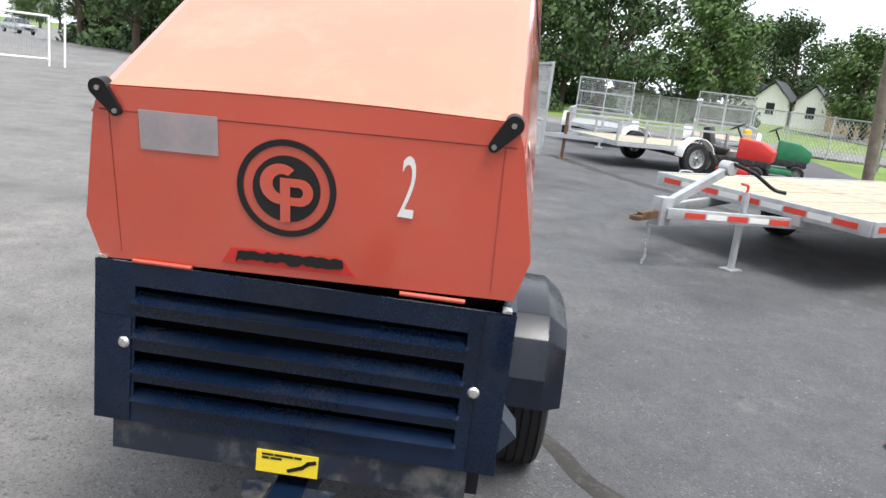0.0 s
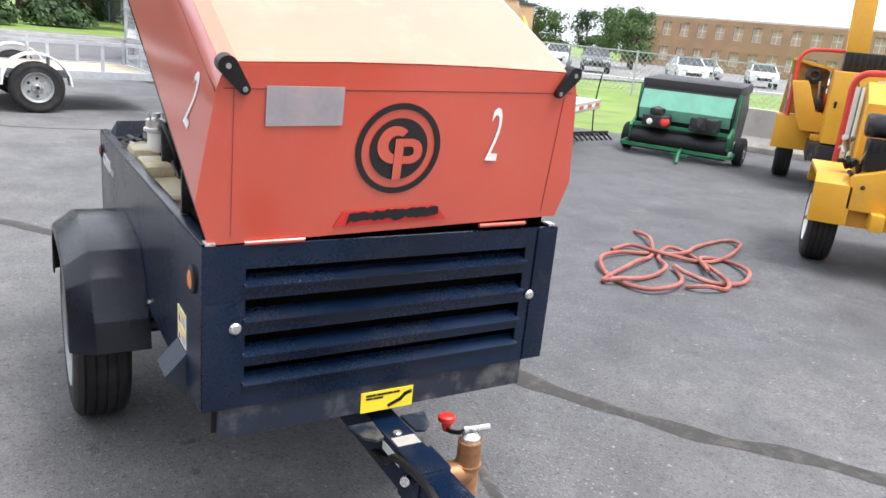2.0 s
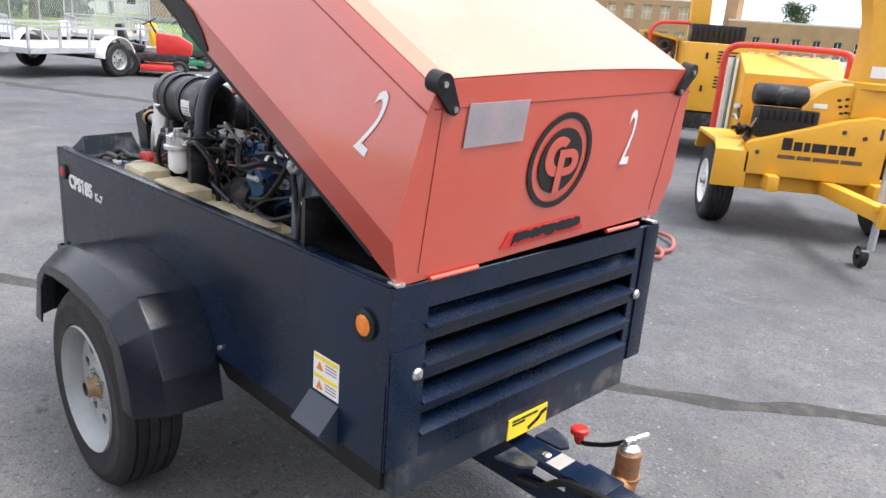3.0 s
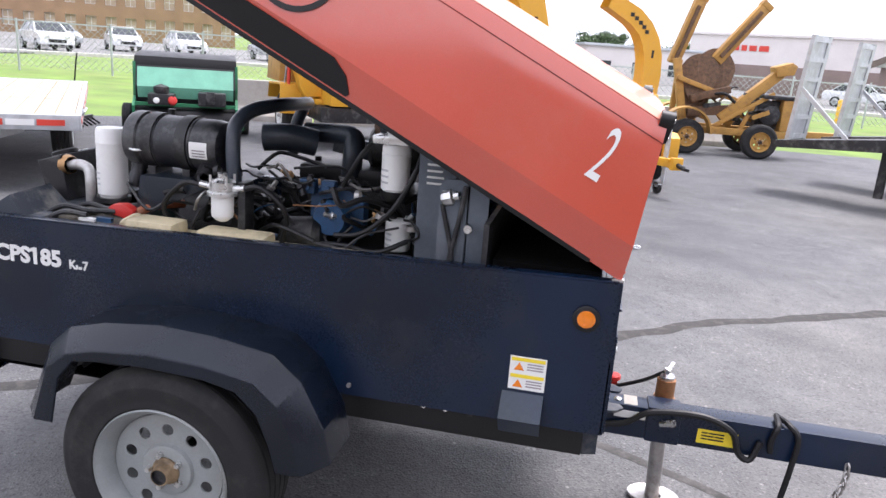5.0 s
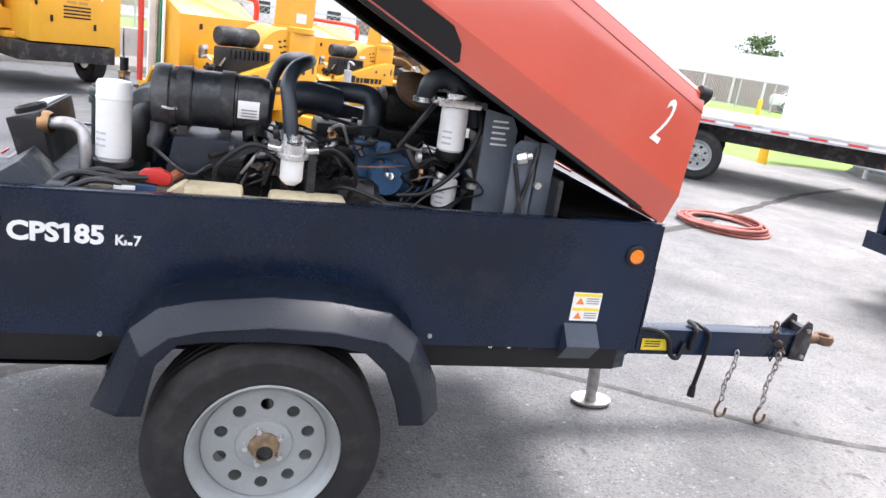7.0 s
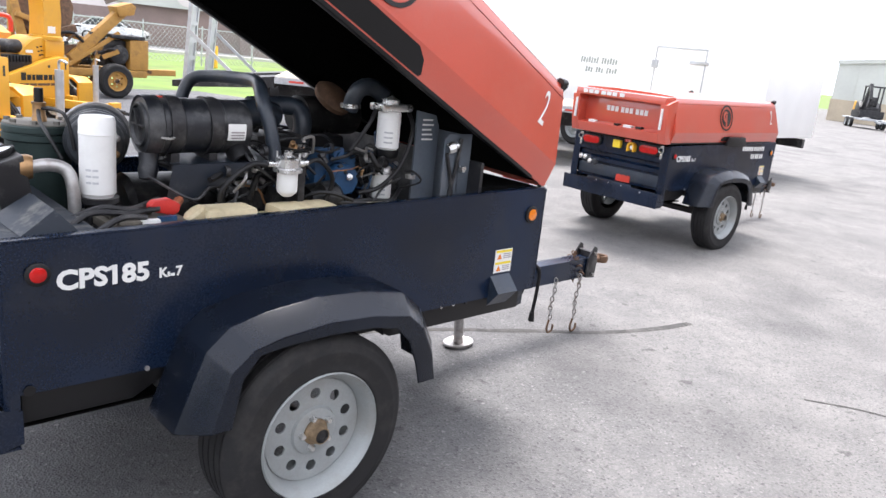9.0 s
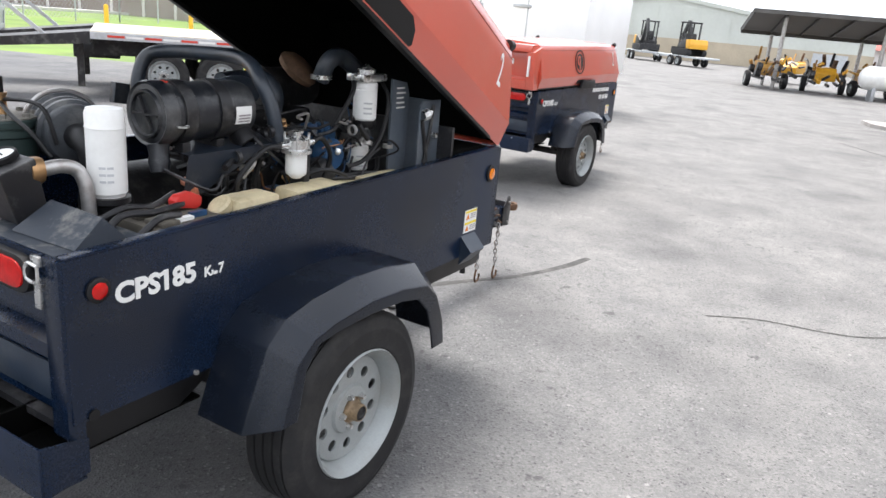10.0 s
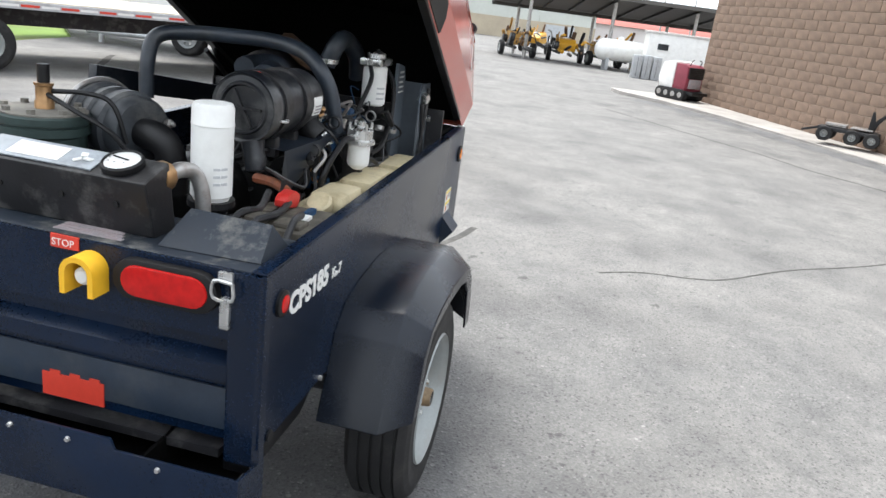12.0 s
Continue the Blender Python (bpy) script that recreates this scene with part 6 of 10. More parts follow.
    box(bm, X0 + 0.01, -0.56, -HW + 0.03, HW - 0.03, 0.938, 0.952, 0.003)
    shelf = part("rear_shelf", bm, SHELF_DUST, t, "dusty dark blue rear shelf")
    bm = B()
    for i in range(4):
        box(bm, X0 + 0.03 + i * 0.016, X0 + 0.042 + i * 0.016, -0.19 + 0.01 * i, -0.03, 0.951, 0.954)
    part("worn_label", bm, GREY_DECAL, shelf)
    bm = B()
    place_faces(bm, [(-0.755, -0.265, 0.954), (-0.745, -0.49, 0.954), (-0.662, -0.475, 1.012), (-0.669, -0.290, 1.018), (-0.60, -0.49, 0.945), (-0.60, -0.28, 0.945)],
                [(0, 1, 2, 3), (3, 2, 4, 5), (1, 4, 2), (0, 3, 5)])
    bmesh.ops.recalc_face_normals(bm, faces=bm.faces)
    part("corner_guard", bm, SHELF_DUST, t, "dusty folded corner guard", smooth=0)
    tubes("discharge_pipe", [[(-0.645, -0.215, 1.072), (-0.60, -0.222, 1.078), (-0.562, -0.232, 1.065), (-0.548, -0.245, 1.02), (-0.545, -0.25, 0.92)]], 0.018, STEEL, label="bent steel pipe", seg=12)
    bm = B()
    lathe(bm, [(0.03, 0), (0.034, 0.01), (0.034, 0.03), (0.022, 0.035), (0.022, 0.05), (0, 0.05)], (-0.640, -0.215, 1.072), (-0.8, 0.2, 0.0), 10)
    part("pipe_union", bm, BRASS, t)
    # grey shrouds and struts beside the cooler
    bm = B()
    prism(bm, [(0.61, 0.90), (0.61, 1.275), (0.70, 1.26), (0.72, 1.22), (0.72, 0.90)], "y", -0.36, -0.35)
    part("cooler_shroud", bm, GREY, t, smooth=0)
    bm = B()
    prism(bm, [(0.69, 0.90), (0.69, 1.18), (0.71, 1.20), (0.83, 1.20), (0.83, 0.90)], "y", -0.435, -0.428)
    prism(bm, [(0.77, 0.90), (0.77, 1.20), (0.775, 1.20), (0.775, 0.90)], "y", -0.435, -0.30)
    shroud = part("side_shroud", bm, GREY, t, smooth=0)
    for k in range(5):
        bm = B()
        bars(bm, pose(0.635, -0.3615, 1.245 - 0.018 * k, 90, 0, 0), 1, 0.006, 0.010, [((0.05, 0.055, 0.045)[k % 3],)], 0.002)
        part("label_line", bm, DECAL, shroud)
    tubes("strut", [[(0.72, -0.44, 0.92), (0.75, -0.445, 1.08), (0.765, -0.445, 1.185)], [(0.70, -0.44, 1.13), (0.735, -0.445, 1.0), (0.745, -0.445, 0.90)]], 0.007, BLACK_DUSTY)
    bm = B()
    lathe(bm, [(0.018, 0), (0.022, 0.01), (0.022, 0.03), (0.012, 0.035), (0.012, 0.05)], (0.70, -0.44, 1.145), (0.9, -0.1, 0.3), 8)
    part("strut_fitting", bm, CHROME, shroud)
    bm = B()
    cyl(bm, (0.78, -0.44, 1.07), (0.78, -0.46, 1.07), 0.012, seg=8)
    part("strut_fitting", bm, CHROME, shroud)
    bm = B()
    beam(bm, (0.05, 0.485, 1.145), (0.86, 0.485, 1.02), 0.03, 0.075, bevel=0.004)
    part("side_brace", bm, SHEET_NAVY, t, "navy brace along the far side")
    # gas strut that holds the hood
    bm = B()
    cyl(bm, (1.05, 0.47, 1.0), (0.72, 0.47, 1.21), 0.010, seg=10)
    part("gas_strut", bm, BLACK, t)
    # hoses and wires, laid by a seeded hand
    rnd = random.Random(11)
    for i in range(46):
        x = rnd.uniform(-0.15, 0.60)
        a = Vector((x, rnd.uniform(-0.36, -0.12), rnd.uniform(0.93, 1.12)))
        b = a + Vector((rnd.uniform(-0.25, 0.25), rnd.uniform(-0.12, 0.10), rnd.uniform(-0.15, 0.08)))
        mid = (a + b) / 2 + Vector((rnd.uniform(-0.06, 0.06), rnd.uniform(-0.06, 0.03), rnd.uniform(-0.07, 0.06)))
        b.y = max(min(b.y, 0.2), -0.40)
        b.x = min(b.x, 0.60)
        bm = B()
        tube(bm, [a, a.lerp(mid, 0.55) + Vector((0, 0, 0.02)), mid, b], rnd.choice((0.004, 0.005, 0.007, 0.010)), 6, 4)
        part("hose", bm, BLACK if i % 3 else BLACK_DUSTY, t)
    for i in range(34):
        p = Vector((rnd.uniform(-0.1, 0.62), rnd.uniform(-0.34, -0.18), rnd.uniform(0.92, 1.12)))
        d = Vector((rnd.uniform(-1, 1), rnd.uniform(-1, 0), rnd.uniform(-1, 1))).normalized()
        bm = B()
        r = rnd.uniform(0.007, 0.014)
        lathe(bm, [(r, 0), (r * 1.2, 0.006), (r * 1.2, 0.016), (r * 0.7, 0.018), (r * 0.7, 0.04), (0, 0.042)], p, d, 6)
        part("fitting", bm, rnd.choice((BLACK_DUSTY, STEEL, BLACK_DUSTY, BRASS, BLACK, CHROME)), t)
    for i in range(26):
        p = Vector((rnd.uniform(0.0, 0.58), rnd.uniform(-0.30, 0.15), rnd.uniform(0.80, 1.05)))
        q = Vector((rnd.uniform(0.03, 0.09), rnd.uniform(0.03, 0.07), rnd.uniform(0.03, 0.09)))
        bm = B()
        box(bm, p.x - q.x / 2, p.x + q.x / 2, p.y - q.y / 2, p.y + q.y / 2, p.z - q.z / 2, p.z + q.z / 2, 0.008)
        part("bracket", bm, BLACK_DUSTY if i % 6 else BLUE, t)
    for i in range(22):
        x = rnd.uniform(-0.22, 0.58)
        y = rnd.uniform(-0.38, -0.20)
        z = rnd.uniform(0.98, 1.13)
        a = Vector((x, y, z))
        b = a + Vector((rnd.uniform(-0.18, 0.18), rnd.uniform(-0.05, 0.05), rnd.uniform(-0.10, 0.10)))
        b.y = max(b.y, -0.40)
        bm = B()
        tube(bm, [a, a.lerp(b, 0.4) + Vector((0, -0.02, rnd.uniform(-0.05, 0.05))), a.lerp(b, 0.75) + Vector((0, 0.02, rnd.uniform(-0.03, 0.03))), b], rnd.choice((0.0025, 0.0035, 0.005)), 6, 5)
        part("wire", bm, rnd.choice((BLACK, BLACK, STEEL, COPPER, BLUE)), t)
    for x, y, z, d in ((-0.02, -0.36, 1.135, (1, 0, 0.1)), (0.12, -0.34, 1.09, (0.2, 0, 1)), (0.42, -0.33, 1.10, (1, 0, 0)), (0.50, -0.34, 1.05, (0.4, 0, 1)), (0.26, -0.31, 1.13, (1, 0.2, 0)), (0.60, -0.36, 1.03, (0, 0, 1)), (-0.14, -0.35, 1.07, (1, 0, 0))):
        bm = B()
        lathe(bm, [(0.015, -0.007), (0.019, -0.007), (0.019, 0.007), (0.015, 0.007)], (x, y, z), d, 16, close=True)
        part("clamp_ring", bm, STEEL if x > 0.3 else BLACK_DUSTY, t)
    # leads that hang down from the fuel filters
    tubes("fuel_line", [[(0.61, -0.30, 1.27), (0.60, -0.35, 1.20), (0.54, -0.37, 1.08), (0.45, -0.37, 1.0), (0.36, -0.36, 0.98)], [(0.46, -0.30, 1.27), (0.42, -0.32, 1.22), (0.36, -0.30, 1.12)],
                        [(0.09, -0.425, 1.10), (0.15, -0.42, 1.11), (0.22, -0.40, 1.04), (0.20, -0.38, 0.94)], [(-0.03, -0.425, 1.10), (-0.10, -0.42, 1.10), (-0.18, -0.40, 1.02), (-0.16, -0.38, 0.94)],
                        [(0.58, -0.33, 0.98), (0.50, -0.38, 0.95), (0.40, -0.37, 0.955), (0.32, -0.36, 0.95)]], 0.008, BLACK, label="black fuel line")


engine_bay(main_compressor)


# ---- second compressor, closed ----
c2_pose = pose(5.31, 1.296, 0, 0, 0, -1.7) @ Matrix.Scale(0.969, 4)
closed_compressor, closed_hood = compressor(c2_pose, False, "navy and red tow-behind air compressor with its hood shut", "compressors in the yard")


def closed_details(t, hood):
    z = rim_z(X0) + 0.02
    # a control bay let into the rear of the hood: visor, cheeks, sill and sunken panel
    bm = B()
    box(bm, X0 - 0.012, X0 - 0.002, -0.44, 0.44, z + 0.09, z + 0.33, 0.002)
    bay = part("control_recess", bm, RED, hood, "sunken red control panel")
    bm = B()
    prism(bm, [(X0 - 0.135, z + 0.395), (X0 + 0.02, z + 0.405), (X0 + 0.02, z + 0.38), (X0 - 0.115, z + 0.335), (X0 - 0.14, z + 0.335)], "y", -0.485, 0.485, 0.004)
    part("recess_visor", bm, RED, bay)
    for s in (-1, 1):
        bm = B()
        prism(bm, [(X0 - 0.14, z + 0.335), (X0 + 0.01, z + 0.385), (X0 + 0.01, z + 0.0), (X0 - 0.09, z + 0.0), (X0 - 0.115, z + 0.085)], "y", s * 0.44, s * 0.515, 0.004)
        part("cheek", bm, RED, bay)
        bm = B()
        box(bm, X0 - 0.145, X0 - 0.128, s * 0.455, s * 0.475, z + 0.12, z + 0.30, 0.003)
        part("edge_strip", bm, DECAL, bay)
    bm = B()
    prism(bm, [(X0 - 0.115, z + 0.085), (X0, z + 0.11), (X0, z + 0.0), (X0 - 0.09, z + 0.0)], "y", -0.438, 0.438, 0.004)
    sill = part("recess_sill", bm, RED, bay)
    for y, w in ((0.30, 0.07), (0.02, 0.05), (-0.10, 0.09), (-0.22, 0.06)):
        bm = B()
        box(bm, X0 - 0.09, X0 - 0.04, y - w / 2, y + w / 2, z + 0.088, z + 0.112, 0.004)
        part("switch", bm, DECAL if w > 0.06 else BLACK, sill)
    for px, py, pz, h, words in ((X0 - 0.1415, 0.40, z + 0.385, 0.034, (0.05, 0.05, 0.05, 0.05, 0.05, 0.05, 0.05)), (X0 - 0.0145, 0.20, z + 0.26, 0.048, (0.035, 0.035, 0.035))):
        py0 = py
        for k, w in enumerate(words * (1 if h < 0.04 else 3)):
            bm = B()
            bars(bm, pose(px, py0, pz, 90, 0, -90), 1, h, 0.01, [(w,)], 0.002)
            part("sign_letter", bm, DECAL, bay)
            py0 -= w + (0.012 if (k + 1) % 3 else 0.03)
    for x0, zt, h, words in ((0.50, 0.95, 0.040, (0.028,) * 6 + (0.0,) + (0.028,) * 6), (0.70, 0.875, 0.045, (0.03, 0.03, 0.0, 0.03, 0.03, 0.0, 0.03, 0.03))):
        for w in words:
            if w:
                bm = B()
                bars(bm, pose(x0, -HW - 0.0005, zt, 90, 0, 0), 1, h, 0.02, [(w,)], 0.002)
                part("side_letter", bm, DECAL, t)
            x0 += w + 0.010
    bm = B()
    prism(bm, [(0.12, z - 0.01), (0.16, z + 0.075), (0.46, z + 0.075), (0.50, z - 0.01)], "y", -0.562, -0.53, 0.008)
    part("handle_recess", bm, BLACK, hood)
    bm = B()
    box(bm, X0 - 0.035, X0 + 0.01, -0.02, 0.06, 0.86, 0.93, 0.004)
    part("amber_plate", bm, YELLOW_DECAL, t, "small yellow plate")
    for y in (0.27, 0.33, 0.38):
        bm = B()
        lathe(bm, [(0.0, 0.05), (0.022, 0.045), (0.026, 0.0), (0.03, -0.05)], (X0 - 0.02, y, 0.69 + 0.03 * (y > 0.3)), (-1, 0, 0.1), 14)
        part("outlet_valve", bm, CHROME, t, "zinc air outlet valve")


closed_details(closed_compressor, closed_hood)


# ---- wood chippers ----
def chipper(m, label):
    t = thing("wood_chipper", label, "wood chipper", m, "yellow wood chippers")
    for s in (-1, 1):
        wheel(t, (0, s * 0.80, 0.375), s, 0.375, 0.24, 0.215, holes=8, rim_mat=WHITE, hub_mat=STEEL)
        bm = B()
        prism(bm, [(-0.55, 0.66), (-0.42, 0.86), (0.44, 0.86), (0.56, 0.78), (0.56, 0.44), (0.52, 0.44), (0.52, 0.76), (0.42, 0.82), (-0.40, 0.82), (-0.51, 0.64)], "y", s * 0.66, s * 0.96, 0.01)
        part("fender", bm, YELLOW, t)
        bm = B()
        beam(bm, (-1.5, s * 0.45, 0.52), (0.7, s * 0.45, 0.52), 0.10, 0.14, bevel=0.008)
        part("frame_rail", bm, YELLOW, t)
    bm = B()
    beam(bm, (0.4, 0.05, 0.50), (1.72, 0.16, 0.52), 0.12, 0.12, bevel=0.01)
    bar = part("drawbar", bm, YELLOW, t)
    bm = B()
    box(bm, 1.68, 1.76, 0.07, 0.25, 0.44, 0.62, 0.008)
    box(bm, 1.60, 1.70, 0.03, 0.29, 0.55, 0.60, 0.008)
    part("coupler_plate", bm, YELLOW, bar)
    bm = B()
    cyl(bm, (1.74, 0.165, 0.52), (1.88, 0.18, 0.49), 0.035)
    lathe(bm, [(0.035, -0.025), (0.055, -0.02), (0.06, 0), (0.055, 0.02), (0.035, 0.025)], (1.93, 0.185, 0.48), (0, 0.2, 1), 20, close=True)
    part("tow_eye", bm, BLACK_DUSTY, bar)
    bm = B()
    cyl(bm, (1.30, 0.24, 0.40), (1.30, 0.24, 1.12), 0.040)
    jack = part("jack", bm, GALV, t, "tall galvanised jack")
    bm = B()
    cyl(bm, (1.30, 0.24, 0.16), (1.30, 0.24, 0.42), 0.030)
    box(bm, 1.20, 1.32, 0.17, 0.23, 0.10, 0.16, 0.01)
    part("jack_leg", bm, GALV, jack)
    bm = B()
    lathe(bm, [(0.03, -0.03), (0.085, -0.03), (0.09, -0.015), (0.09, 0.015), (0.085, 0.03), (0.03, 0.03)], (1.25, 0.20, 0.09), (0, 1, 0), 20)
    part("jack_wheel", bm, RUBBER, jack)
    bm = B()
    tube(bm, [(1.30, 0.24, 1.12), (1.30, 0.24, 1.19), (1.36, 0.20, 1.21), (1.42, 0.20, 1.19)], 0.012, 8)
    part("jack_crank", bm, GALV, jack)
    # belt guard across the front
    bm = B()
    prism(bm, [(-0.70, 0.58), (0.48, 0.56), (0.48, 1.16), (0.34, 1.17), (0.10, 1.12), (-0.70, 0.86)], "x", 0.42, 0.56, 0.012)
    guard = part("belt_guard", bm, YELLOW, t, "yellow front belt guard")
    xs = -0.40
    for w, h in ((0.085, 0.11), (0.07, 0.08), (0.05, 0.08), (0.12, 0.08), (0.07, 0.08), (0.07, 0.08), (0.05, 0.08)):
        bm = B()
        box(bm, 0.5605, 0.564, xs, xs + w, 0.82, 0.82 + h)
        part("brand_bar", bm, INK, guard)
        xs += w + 0.018
    bm = B()
    bars(bm, pose(0.561, -0.42, 0.775, 90, 0, 90), 1, 0.035, 0.02, [(0.15, 0.12, 0.22, 0.18)], 0.002)
    part("small_writing", bm, RUST, guard)
    bm = B()
    for y, z in ((0.10, 1.02), (0.28, 0.98), (-0.6, 0.78)):
        cyl(bm, (0.56, y, z), (0.568, y, z), 0.020, seg=10)
    box(bm, 0.5605, 0.564, 0.40, 0.425, 0.98, 1.08)
    part("guard_marks", bm, BLACK_DUSTY, guard)
    bm = B()
    box(bm, 0.30, 0.44, -0.78, 0.60, 0.42, 0.60, 0.01)
    part("lower_panel", bm, YELLOW, t)
    # drum housing with cooling slots
    bm = B()
    lathe(bm, [(0, 0), (0.40, 0.0), (0.42, 0.02), (0.42, 0.42), (0.40, 0.44), (0, 0.44)], (0.40, 0.14, 1.02), (-1, 0, 0), 40)
    drum = part("drum_housing", bm, YELLOW, t)
    for r in (0.16, 0.22, 0.28):
        for a in range(25, 120, 14):
            p = Vector((0.402, 0.14 + r * math.cos(radians(a)), 1.02 + r * math.sin(radians(a))))
            bm = B()
            box(bm, p.x - 0.002, p.x + 0.004, p.y - 0.016, p.y + 0.016, p.z - 0.010, p.z + 0.010)
            part("cooling_slot", bm, BLACK, drum)
    bm = B()
    box(bm, 0.40, 0.406, -0.16, -0.04, 1.20, 1.24)
    part("drum_label", bm, DECAL, drum)
    # hopper behind, its top sloping towards the front
    bm = B()
    prism(bm, [(-1.05, 0.62), (-1.05, 1.60), (-0.86, 1.62), (-0.48, 1.43), (-0.48, 0.62)], "y", -0.60, 0.40, 0.02)
    cowl = part("feed_hopper", bm, YELLOW, t)
    bm = B()
    box(bm, -0.48, 0.20, -0.42, 0.42, 0.62, 1.02, 0.02)
    part("engine_cowl", bm, YELLOW, t)
    bm = B()
    for y, z in ((-0.36, 1.34), (0.24, 1.30)):
        box(bm, -0.48, -0.465, y, y + 0.03, z - 0.06, z)
    box(bm, -0.48, -0.468, -0.06, 0.06, 1.16, 1.24)
    part("cowl_latch", bm, INK, cowl)
    for x, mat, w in ((-0.97, WHITE, 0.09), (-0.86, STEEL, 0.03), (-0.79, GREEN, 0.03), (-0.74, WHITE, 0.02)):
        bm = B()
        beam(bm, (x, -0.640, 0.62), (x, -0.640, 1.56), w, 0.03, (1, 0, 0))
        part("guide_bar", bm, mat, t)
    # right front: silencer drum over a black ribbed tank, engine bits
    bm = B()
    lathe(bm, [(0, 0), (0.085, 0), (0.10, 0.02), (0.10, 0.44), (0.085, 0.46), (0, 0.46)], (0.30, -0.66, 1.28), (0, 1, 0), 24)
    part("silencer", bm, BLACK_DUSTY, t, "black silencer drum")
    bm = B()
    box(bm, 0.18, 0.46, -0.62, -0.10, 0.90, 1.17, 0.02)
    for i in range(9):
        box(bm, 0.455, 0.475, -0.60 + i * 0.055, -0.575 + i * 0.055, 1.07, 1.16, 0.003)
    part("radiator_tank", bm, BLACK, t, "black ribbed radiator")
    rnd = random.Random(5)
    for i in range(16):
        p = Vector((rnd.uniform(0.15, 0.45), rnd.uniform(-0.80, -0.58), rnd.uniform(0.72, 1.05)))
        bm = B()
        q = Vector((rnd.uniform(-0.12, 0.12), rnd.uniform(-0.10, 0.10), rnd.uniform(-0.12, 0.12)))
        tube(bm, [p, p + q * 0.5 + Vector((0, 0, 0.03)), p + q], rnd.choice((0.012, 0.02, 0.03)), 7, 4)
        part("engine_hose", bm, BLACK_DUSTY if i % 4 else STEEL, t)
    # red control hoop
    bm = B()
    tube(bm, [(-1.10, -0.70, 0.62), (-1.10, -0.70, 1.30), (-1.10, -0.70, 1.56), (-1.07, -0.64, 1.67), (-0.99, -0.50, 1.70), (-0.75, -0.10, 1.70), (-0.52, 0.28, 1.69), (-0.46, 0.36, 1.64), (-0.46, 0.37, 1.45)], 0.034, 10)
    part("control_hoop", bm, RED_TAPE, t, "red tubular control hoop")
    for i in range(8):
        bm = B()
        y = -0.52 + i * 0.11
        box(bm, -0.872, -0.850, y, y + 0.06, 1.615, 1.632)
        part("hopper_tape", bm, DECAL, cowl)
    # discharge chute on a turntable
    bm = B()
    lathe(bm, [(0.20, 0), (0.24, 0.0), (0.24, 0.05), (0.20, 0.06)], (0.25, 0.34, 1.40), (0, 0, 1), 28)
    box(bm, 0.02, 0.44, 0.16, 0.52, 1.14, 1.40, 0.015)
    ring = part("turntable", bm, YELLOW, t)
    bm = B()
    line = [(0.34, 1.45, 0.16), (0.36, 1.75, 0.16), (0.34, 2.02, 0.16), (0.27, 2.26, 0.155), (0.14, 2.46, 0.145), (-0.05, 2.62, 0.14), (-0.30, 2.74, 0.13), (-0.52, 2.84, 0.12)]
    prev = None
    for i, (y, z, w) in enumerate(line):
        a, b = line[max(i - 1, 0)], line[min(i + 1, len(line) - 1)]
        d = Vector((b[0] - a[0], b[1] - a[1])).normalized()
        n = Vector((-d.y, d.x))
        quad = [bm.verts.new((0.25 + sx * 0.14, y + n.x * sn * w, z + n.y * sn * w)) for sx, sn in ((-1, -1), (1, -1), (1, 1), (-1, 1))]
        if prev:
            for j in range(4):
                bm.faces.new((prev[j], prev[(j + 1) % 4], quad[(j + 1) % 4], quad[j]))
        prev = quad
    bmesh.ops.recalc_face_normals(bm, faces=bm.faces)
    chute = part("discharge_chute", bm, YELLOW, ring, "tall curved yellow discharge chute")
    bm = B()
    box(bm, 0.391, 0.394, 0.26, 0.40, 1.50, 1.60)
    part("chute_label", bm, DECAL, chute)
    bm = B()
    for i, (y, z) in enumerate(((-0.16, 2.62), (-0.08, 2.57), (0.0, 2.51), (0.07, 2.45), (0.13, 2.38))):
        box(bm, 0.391, 0.394, y, y + 0.07, z, z + 0.06)
    box(bm, 0.391, 0.394, 0.30, 0.34, 2.02, 2.14)
    part("chute_marks", bm, INK, chute)
    return t


chip_1 = chipper(pose(-0.05, 5.33, 0, 0, 0, -53.6) @ Matrix.Scale(0.9, 4), "yellow wood chipper with a black ribbed radiator and curved chute")
copy_thing(chip_1, pose(1.32, 7.95, 0, 0, 0, -62) @ Matrix.Scale(0.9, 4))["label"] = "yellow wood chipper parked beside the tree spade"


